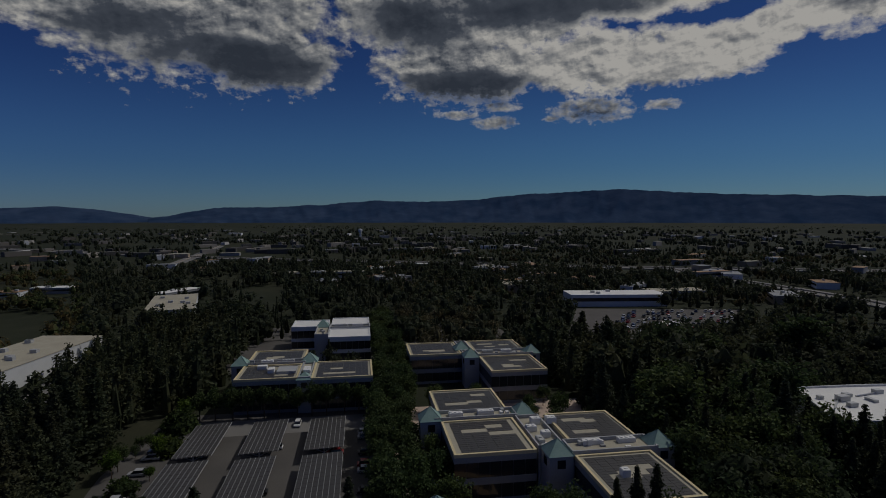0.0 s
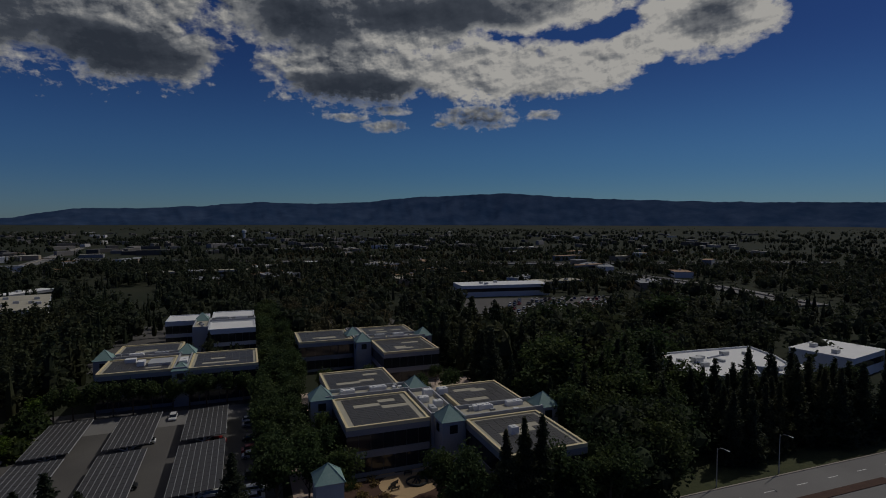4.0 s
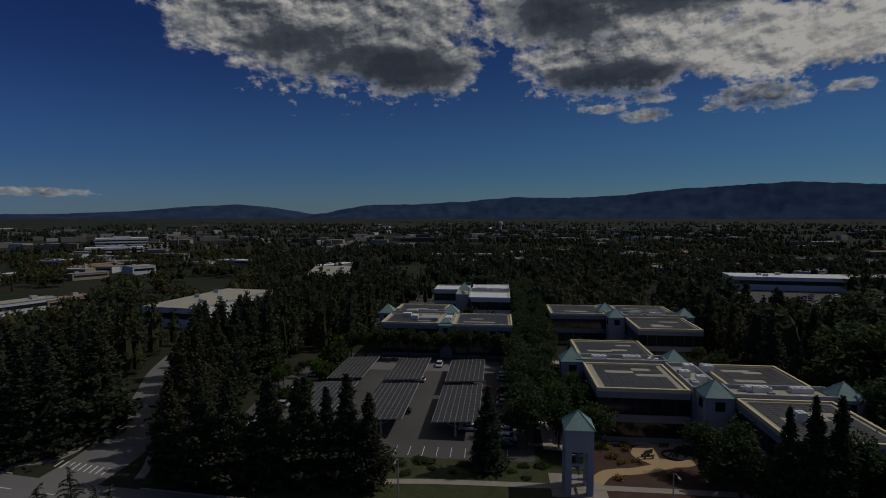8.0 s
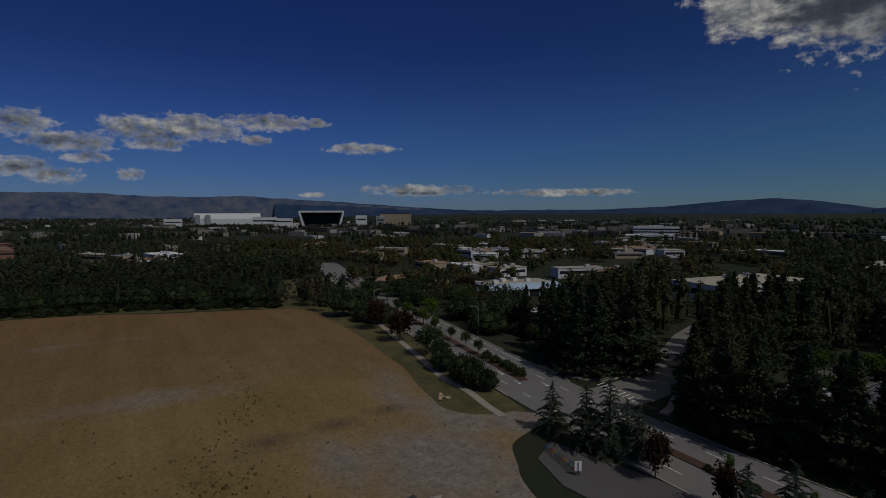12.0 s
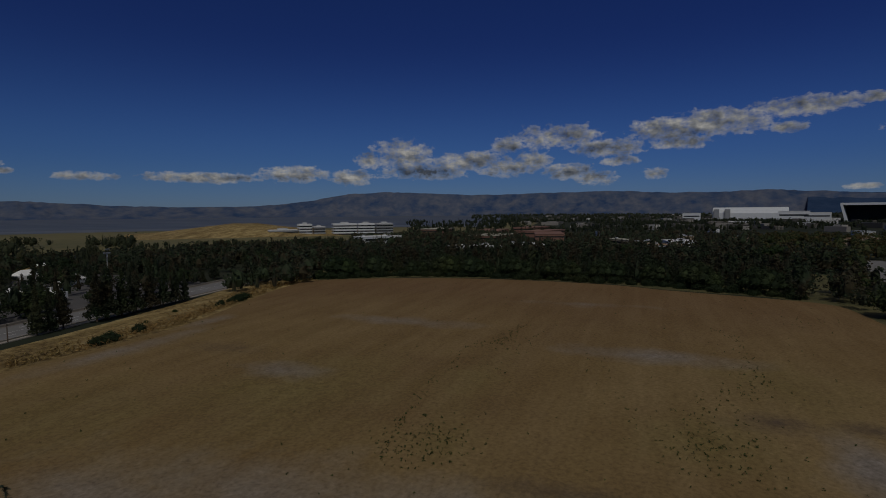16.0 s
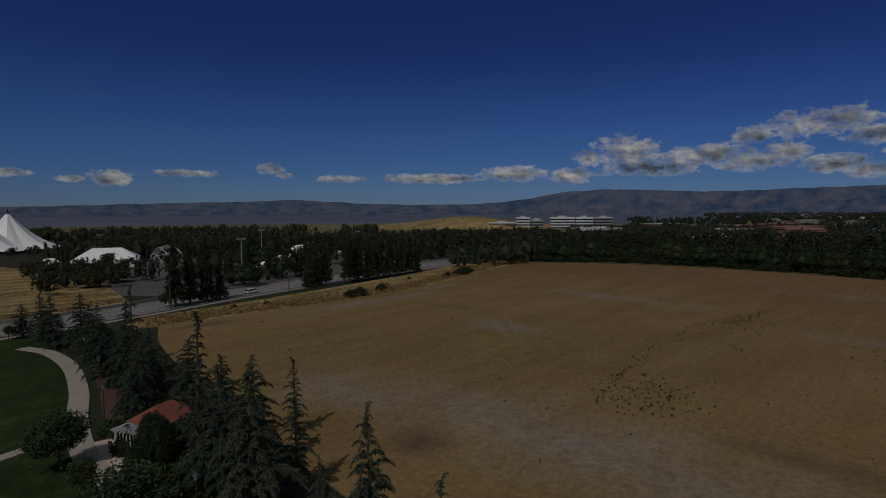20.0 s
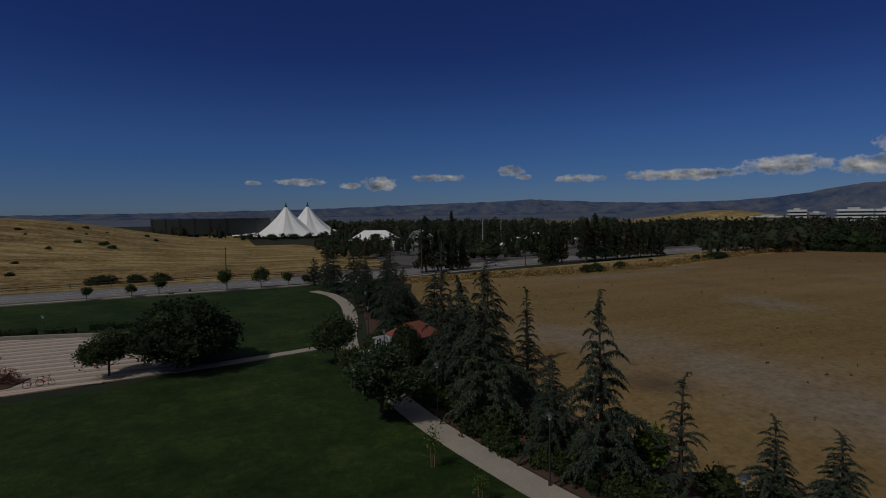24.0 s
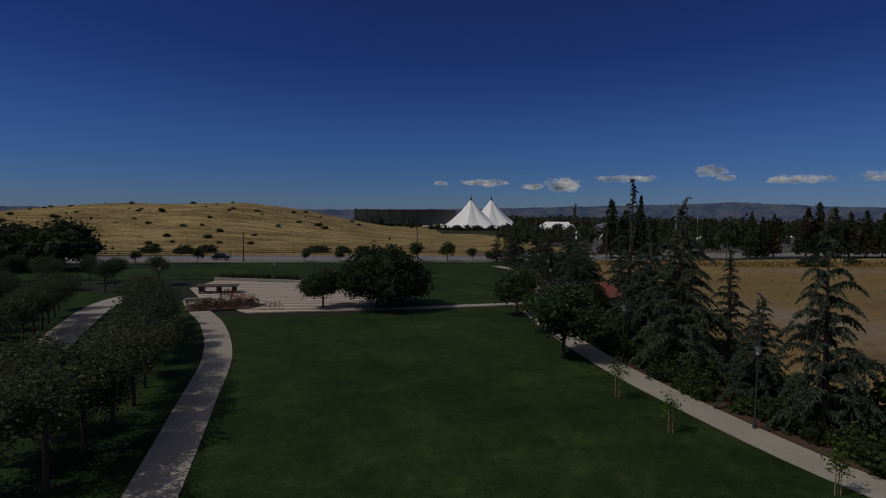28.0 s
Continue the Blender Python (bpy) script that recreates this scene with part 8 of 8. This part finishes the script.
for i in range(110):
    r = 430 + 620 * frng.random() ** 1.1
    h = frng.uniform(-138, 8)
    x, y = r * math.cos(radians(h)), r * math.sin(radians(h))
    if any(inside(x, y, q) for q in KEEP_OUT + NO_BUILD):
        continue
    low_building(x, y, frng.uniform(14, 44), frng.uniform(9, 17), frng.uniform(4.5, 6.5), frng.choice((0, 90, 12, 60, 35)), frng.choice((WHITE_WALL, GREY_WALL, TAN_WALL)), frng.choice(roof_mats), units=1 if r < 640 else 0, windows=r < 640)
for i in range(20):
    r, h = 300 + 330 * frng.random(), frng.uniform(-56, -9)
    x, y = r * math.cos(radians(h)), r * math.sin(radians(h))
    if any(inside(x, y, q) for q in KEEP_OUT) or abs(y + 67 + 0.19 * max(0, x - 60)) < 22:
        continue
    low_building(x, y, frng.uniform(14, 32), frng.uniform(9, 16), frng.uniform(4.5, 6.2), frng.choice((0, 90, 20, 70, 45)), frng.choice((WHITE_WALL, TAN_WALL)), frng.choice((WHITE_ROOF, WHITE_ROOF, MEMBRANE, TAN_ROOF)), units=2)
verts, faces = [], []
for i in range(900):
    r = 900 + 2700 * frng.random() ** 1.2
    h = radians(frng.uniform(-141, 12))
    x, y, w, dd, hh, tn = r * math.cos(h), r * math.sin(h), frng.uniform(5, 22), frng.uniform(3, 8), frng.uniform(5, 9), frng.uniform(0, 1.6)
    o = len(verts)
    for z in (0, hh):
        for sx, sy in ((-1, -1), (1, -1), (1, 1), (-1, 1)):
            verts.append((x + sx * w * math.cos(tn) - sy * dd * math.sin(tn), y + sx * w * math.sin(tn) + sy * dd * math.cos(tn), z))
    faces += [tuple(o + k for k in q) for q in ((4, 5, 6, 7), (0, 1, 5, 4), (1, 2, 6, 5), (2, 3, 7, 6), (3, 0, 4, 7))]
solid("distant_roofs", raw_mesh("distant_roofs", verts, faces, DISTANT_ROOF), None, "pale roofs scattered far across the suburb", "buildings", "stuff")
# larger buildings told apart one by one
def court_building():
    """White flat roof in a parapet, with a round bay cut into one side and a lower wing."""
    ob = thing("low_building", (0, 0, 0), "white flat-roofed building with a curved roof court", "building", "suburb buildings")
    bay_ = [(-151 + 8.5 * math.cos(radians(a_)), -124 + 8.5 * math.sin(radians(a_))) for a_ in range(170, 20, -15)]
    main = [(-116.5, -116), (-127.5, -141.4), (-146, -140.6), (-166, -138.8), (-162, -126), *bay_[1:], (-138, -112)]
    part("wall", slab(main, 0, 7.4), WHITE_WALL, ob)
    part("roof", slab(main, 7.4, 7.6), WHITE_ROOF, ob)
    closed = [np.array(p_, float) for p_ in main] + [np.array(main[0], float)]
    part("parapet", band(closed, 0, 0.45, 7.0, 8.2), WHITE_WALL, ob)
    wing_ = [(-160, -125), (-166, -116), (-150, -110), (-146, -118)]
    part("wing_wall", slab(wing_, 0, 6.6), WHITE_WALL, ob)
    part("wing_roof", slab(wing_, 6.6, 6.85), WHITE_ROOF, ob)
    for ux, uy, w_, d_, h_ in ((-134, -131, 3.2, 2.2, 1.6), (-138, -134, 2.0, 2.0, 1.0), (-132, -126, 2.4, 1.6, 1.2), (-141, -130, 1.2, 3.4, 0.8), (-128, -133, 1.4, 1.4, 1.0), (-150, -135, 2.6, 1.8, 1.2), (-157, -133, 1.6, 1.6, 0.9)):
        part("roof_unit", boxes((ux, ux + w_, uy, uy + d_, 7.6, 7.6 + h_)), STEEL, ob)
    bm = bmesh.new()
    for a_, b_ in (((-131, -130), (-124, -124)), ((-139, -132), (-150, -134))):
        tube(bm, (*a_, 7.9), (*b_, 7.9), 0.25, 0.25, 6)
    part("duct", bm, GALV, ob)
court_building()
low_building(-196, -128, 26, 20, 7.2, 12, WHITE_WALL, WHITE_ROOF, "white flat-roofed building beside tall conifers", units=2)
low_building(-170, -347, 66, 22, 8, -7, WHITE_WALL, WHITE_ROOF, "long white-roofed building behind the car park", units=3)
low_building(136, -228, 26, 56, 8, -8, WHITE_WALL, MEMBRANE, "grey-roofed industrial building behind conifers", units=6)
low_building(121, -352, 26, 66, 8, 14, WHITE_WALL, MEMBRANE, "long pale-roofed industrial building", units=6)
low_building(130, -108, 10, 8, 7, 20, WHITE_WALL, WHITE_ROOF, "small white building among conifers", units=0)
def skirt_building(x, y, w, d, turn):
    """Flat grey roof inside a sloping pale blue metal skirt, over dark glass."""
    ob = thing("office_pavilion", (x, y, 0), "low building with a sloping pale blue metal roof", "building", "", turn)
    part("wall", boxes((-w / 2 + 1.2, w / 2 - 1.2, -d / 2 + 1.2, d / 2 - 1.2, 0, 3.6)), GLASS, ob)
    ring = [(-1, -1), (1, -1), (1, 1), (-1, 1)]
    for i in range(4):
        (ax, ay), (bx, by) = ring[i], ring[(i + 1) % 4]
        bm = bmesh.new()
        lo_ = [(ax * w / 2, ay * d / 2, 3.4), (bx * w / 2, by * d / 2, 3.4)]
        hi_ = [(bx * (w / 2 - 3), by * (d / 2 - 3), 6.0), (ax * (w / 2 - 3), ay * (d / 2 - 3), 6.0)]
        bm.faces.new([bm.verts.new(q) for q in lo_ + hi_])
        part("roof_slope", bm, BLUE_ROOF, ob)
        for k in range(9):
            u = (k + 0.5) / 9
            p0 = Vector(lo_[0]).lerp(Vector(lo_[1]), u)
            p1 = Vector(hi_[1]).lerp(Vector(hi_[0]), u)
            bm = bmesh.new()
            tube(bm, tuple(p0 + Vector((0, 0, 0.03))), tuple(p1 + Vector((0, 0, 0.03))), 0.06, 0.06, 4)
            part("seam", bm, BLUE_ROOF, ob)
    top = part("roof", boxes((-w / 2 + 3, w / 2 - 3, -d / 2 + 3, d / 2 - 3, 5.2, 5.6)), MEMBRANE, ob)
    for ux, uy in ((-2, -8), (1.5, 3), (-3, 9), (2, -3)):
        part("roof_unit", boxes((ux, ux + 2.6, uy, uy + 2.2, 5.6, 7.0)), WHITE_ROOF, top)
    for k in range(8):
        for sx in (-1, 1):
            part("pier", boxes((sx * (w / 2 - 1.1) - 0.2, sx * (w / 2 - 1.1) + 0.2, -d / 2 + 1.4 + k * (d - 3.2) / 7, -d / 2 + 1.8 + k * (d - 3.2) / 7, 0, 3.5)), WHITE_WALL, ob)
skirt_building(200, -152, 22, 42, -12)
low_building(352, 93, 66, 22, 9.5, -52, WHITE_WALL, WHITE_ROOF, "long white-roofed building behind a belt of trees", units=4)
low_building(455, -25, 30, 20, 8, 10, WHITE_WALL, WHITE_ROOF, "white-roofed building among dark trees", units=4)
low_building(490, 252, 44, 20, 8, 150, WHITE_WALL, WHITE_ROOF, "pale low building beyond the trees", units=3)
def hip_house(x, y, w, dd, hh, turn, roof_mat, label):
    ob = thing("house", (x, y, 0), label, "house", "", turn)
    part("wall", boxes((-w / 2, w / 2, -dd / 2, dd / 2, 0, hh)), CREAM, ob)
    bm = bmesh.new()
    v = [bm.verts.new(q) for q in ((-w / 2 - 1, -dd / 2 - 1, hh), (w / 2 + 1, -dd / 2 - 1, hh), (w / 2 + 1, dd / 2 + 1, hh), (-w / 2 - 1, dd / 2 + 1, hh), (-w / 4, 0, hh + 2.2), (w / 4, 0, hh + 2.2))]
    for q in ((0, 1, 5, 4), (1, 2, 5), (2, 3, 4, 5), (3, 0, 4), (3, 2, 1, 0)):
        bm.faces.new([v[k] for k in q])
    part("roof", bm, roof_mat, ob)
    return ob
hip_house(256, -121, 22, 13, 3.2, 60, TAN_ROOF, "low tan-roofed pavilion beside the road")
hip_house(226, -131, 22, 13, 3.2, 60, TAN_ROOF, "low tan-roofed pavilion among trees")

def office_block(x, y, w, dd, storeys, turn, label, wall_mat, storey=3.9):
    ob = thing("office_block", (x, y, 0), label, "office", "far offices", turn)
    for k in range(storeys):
        z = k * storey
        part("spandrel", boxes((-w / 2, w / 2, -dd / 2, dd / 2, z + 1.9, z + storey)), wall_mat, ob)
        part("window_band", boxes((-w / 2 + 0.3, w / 2 - 0.3, -dd / 2 + 0.3, dd / 2 - 0.3, z, z + 1.9)), GLASS, ob)
    part("roof", boxes((-w / 2, w / 2, -dd / 2, dd / 2, storeys * storey, storeys * storey + 0.5)), WHITE_ROOF, ob)
    part("roof_unit", boxes((-w / 6, w / 6, -dd / 5, dd / 5, storeys * storey + 0.5, storeys * storey + 2.6)), STEEL, ob)
    return ob
for h_, w_, m_, st in ((36.8, 40, GREY_WALL, 2), (34.6, 18, WHITE_WALL, 4), (33.2, 16, GREY_WALL, 3), (30.6, 34, WHITE_WALL, 4), (28.4, 24, WHITE_WALL, 4), (26.5, 24, GREY_WALL, 4)):
    office_block(800 * math.cos(radians(h_)), 800 * math.sin(radians(h_)), w_, 22, st, h_ - 90 + 8, "white office block with dark window bands", m_)
office_block(520, -680, 62, 30, 4, 38, "large white office with dark window bands", WHITE_WALL)
office_block(470, -600, 60, 24, 2, 38, "low white office building", WHITE_WALL)
# red-brown campus
for x, y, w_, d_ in ((560, 150, 60, 30), (610, 100, 70, 30), (700, 190, 80, 34), (745, 285, 60, 30), (690, 120, 80, 30), (840, 160, 90, 30)):
    ob = thing("brick_building", (x, y, 0), "low red-brown brick building with flat roof", "building", "red-brown campus", frng.uniform(-15, 15))
    part("wall", boxes((-w_ / 2, w_ / 2, -d_ / 2, d_ / 2, 0, 7)), BRICK_ROOF, ob)
    part("roof", boxes((-w_ / 2 - .4, w_ / 2 + .4, -d_ / 2 - .4, d_ / 2 + .4, 7, 7.6)), BRICK_ROOF if w_ > 65 else MEMBRANE, ob)
    part("window_band", boxes((-w_ / 2 - .1, w_ / 2 + .1, -d_ / 2 - .1, d_ / 2 + .1, 3.8, 5.2)), GLASS, ob)
# hangars on the airfield
def at(head, r):
    return r * math.cos(radians(head)), r * math.sin(radians(head))
x, y = at(-18.5, 1600)
hg = thing("open_hangar", (x, y, 0), "huge open hangar with white frame, dark inside", "hangar", "", -18.5)
part("roof", boxes((-60, 60, -62, 62, 40, 45)), WHITE_WALL, hg)
for sy in (-1, 1):
    bm = bmesh.new()
    v = [bm.verts.new(q) for q in ((-60, sy * 52, 0), (60, sy * 52, 0), (60, sy * 62, 40), (-60, sy * 62, 40), (-60, sy * 46, 0), (60, sy * 46, 0), (60, sy * 57, 40), (-60, sy * 57, 40))]
    for q in ((0, 1, 2, 3), (4, 5, 6, 7), (0, 3, 7, 4), (1, 2, 6, 5)):
        bm.faces.new([v[k] for k in q])
    bmesh.ops.recalc_face_normals(bm, faces=bm.faces)
    part("side_wall", bm, WHITE_WALL, hg)
part("back_wall", boxes((55, 60, -57, 57, 0, 40)), DARK_STEEL, hg)
part("floor_slab", boxes((-60, 60, -50, 50, 0, 0.4)), ASPHALT, hg)
x, y = at(-9.5, 2000)
h2 = thing("hangar", (x, y, 0), "long white round-roofed airfield hangar", "hangar", "airfield hangars", -9.5)
bm = bmesh.new()
prof = [(-38, 0), (-38, 20), (-30, 31), (-16, 37), (0, 38.5), (16, 37), (30, 31), (38, 20), (38, 0)]
ra = [bm.verts.new((px, -105, pz)) for px, pz in prof]
rb = [bm.verts.new((px, 105, pz)) for px, pz in prof]
for k in range(len(prof) - 1):
    bm.faces.new((ra[k], ra[k + 1], rb[k + 1], rb[k]))
bm.faces.new(ra); bm.faces.new(rb[::-1])
bmesh.ops.recalc_face_normals(bm, faces=bm.faces)
part("shell", bm, WHITE_WALL, h2)
for yy in (98, 66):
    part("door_tower", boxes((-44, -37, yy - 12, yy + 4, 0, 33)), GREY_WALL, h2)
x, y = at(-26.2, 1700)
h3 = thing("hangar", (x, y, 0), "large beige ribbed airfield hangar", "hangar", "airfield hangars", -26.2)
part("shell", boxes((-30, 30, -48, 48, 0, 34)), TAN_WALL, h3)
part("roof", boxes((-26, 26, -46, 46, 34, 37)), DARK_STEEL, h3)
for k in range(9):
    part("pilaster", boxes((-31.5, -30, -46 + k * 11, -43.6 + k * 11, 0, 34)), TAN_WALL, h3)
for head, w_, hh_, m_ in ((-22.6, 34, 30, WHITE_WALL), (-14.6, 60, 22, WHITE_WALL), (-12.9, 70, 26, WHITE_WALL), (-24.6, 26, 26, GREY_WALL), (-4.6, 46, 22, WHITE_WALL)):
    x, y = at(head, 1680)
    ob = thing("airfield_building", (x, y, 0), "pale airfield building on the plain", "building", "airfield buildings", head)
    part("wall", boxes((-15, 15, -w_ / 2, w_ / 2, 0, hh_)), m_, ob)
    part("window_band", boxes((-15.3, -14.9, -w_ / 2 + 3, w_ / 2 - 3, hh_ * 0.55, hh_ * 0.7)), GLASS, ob)
    part("roof", boxes((-15.4, 15.4, -w_ / 2 - .4, w_ / 2 + .4, hh_, hh_ + 0.8)), WHITE_ROOF, ob)
# white tower on the southern skyline
wt_ = thing("water_tower", (4, -1500, 0), "white water tower rising over far trees", "tower")
wt_.scale = (0.62, 0.62, 0.72)
bm = bmesh.new()
tube(bm, (0, 0, 0), (0, 0, 26), 5, 5, 12)
part("shaft", bm, WHITE_WALL, wt_)
bm = bmesh.new()
for z0, z1, r0, r1 in ((26, 29, 5, 9), (29, 38, 9, 9), (38, 41, 9, 3)):
    tube(bm, (0, 0, z0), (0, 0, z1), r0, r1, 14)
part("tank", bm, WHITE_WALL, wt_)
# golden knoll and marsh beyond the lots
verts, faces = [], []
for j in range(18):
    for i in range(40):
        h_, r_ = 30 + 21 * i / 39, 760 + 260 * j / 17
        e_ = float(np.interp(h_, (30, 34, 37, 39, 41.5, 44, 48, 51), (0, 6, 12, 16.5, 17, 12.5, 5, 0)))
        verts.append((*at(h_, r_), e_ * math.sin(math.pi * min(1, j / 17 * 1.0)) ** 0.8 + 0.5 * noise.noise((i * 0.5, j * 0.6, 2)) - 0.3))
for j in range(17):
    for i in range(39):
        k = j * 40 + i
        faces.append((k, k + 1, k + 41, k + 40))
kn = solid("knoll", raw_mesh("knoll", verts, faces, DRY_GRASS), None, "golden grassy knoll before the bay", "hill", "structure")
for q in kn.data.polygons:
    q.use_smooth = True
solid("marsh", slab([at(h_, 560) for h_ in range(36, 92, 4)] + [at(h_, 1550) for h_ in range(90, 6, -4)] + [at(12, 900), at(24, 760)], -0.11, -0.06), MARSH, "flat yellow-green marsh before the bay", "marsh", "structure")
# amphitheatre tents
def tent_peak(name, px, py, top, base, r):
    verts, faces = [], []
    n, rings = 28, 14
    for j in range(rings):
        q = j / (rings - 1)
        rr = 0.5 + (r - 0.5) * q
        for i in range(n):
            an = 6.28318 * i / n
            k = 1 + 0.08 * math.cos(an * 7)
            verts.append((px + rr * k * math.cos(an), py + rr * k * math.sin(an), base + (top - base) * ((1 - q) ** 2.0 * 0.74 + (1 - q) * 0.26)))
    for j in range(rings - 1):
        for i in range(n):
            a_, b_ = j * n + i, j * n + (i + 1) % n
            faces.append((a_, b_, b_ + n, a_ + n))
    return raw_mesh(name, verts, faces, TENT)
tents = thing("amphitheatre_tent", (0, 0, 0), "white twin-peaked amphitheatre tent roof on masts", "tent roof")
for (x, y, z) in ((47.6, 441, 25.8), (66.2, 455, 26.4)):
    part("canopy", tent_peak("canopy", x, y, z - 1.6, 1.5, 28.5), None, tents)
    bm = bmesh.new()
    tube(bm, (x, y, 0), (x, y, z + 0.6), 0.55, 0.45, 10)
    part("mast", bm, DARK_STEEL, tents)
    bm = bmesh.new()
    tube(bm, (x, y, z - 2.2), (x, y, z - 0.9), 1.15, 0.8, 12)
    part("collar", bm, DARK_STEEL, tents)
    bm = bmesh.new()
    tube(bm, (x, y, z + 0.6), (x, y, z + 2.0), 0.3, 0.1, 8)
    part("finial", bm, RED_TILE, tents, "red mast tip")
# low wing of the canopy over the lawn seats
verts, faces = [], []
for j in range(10):
    for i in range(14):
        u, v = i / 13, j / 9
        verts.append((8 + 34 * u, 436 + 26 * v - 8 * u * v, 1.6 + 7.5 * u ** 1.6 * (1 - 0.5 * abs(2 * v - 1)) + 0.5 * math.cos(v * 12.5)))
for j in range(9):
    for i in range(13):
        a_ = j * 14 + i
        faces.append((a_, a_ + 1, a_ + 15, a_ + 14))
part("wing", raw_mesh("wing", verts, faces, TENT), None, tents)
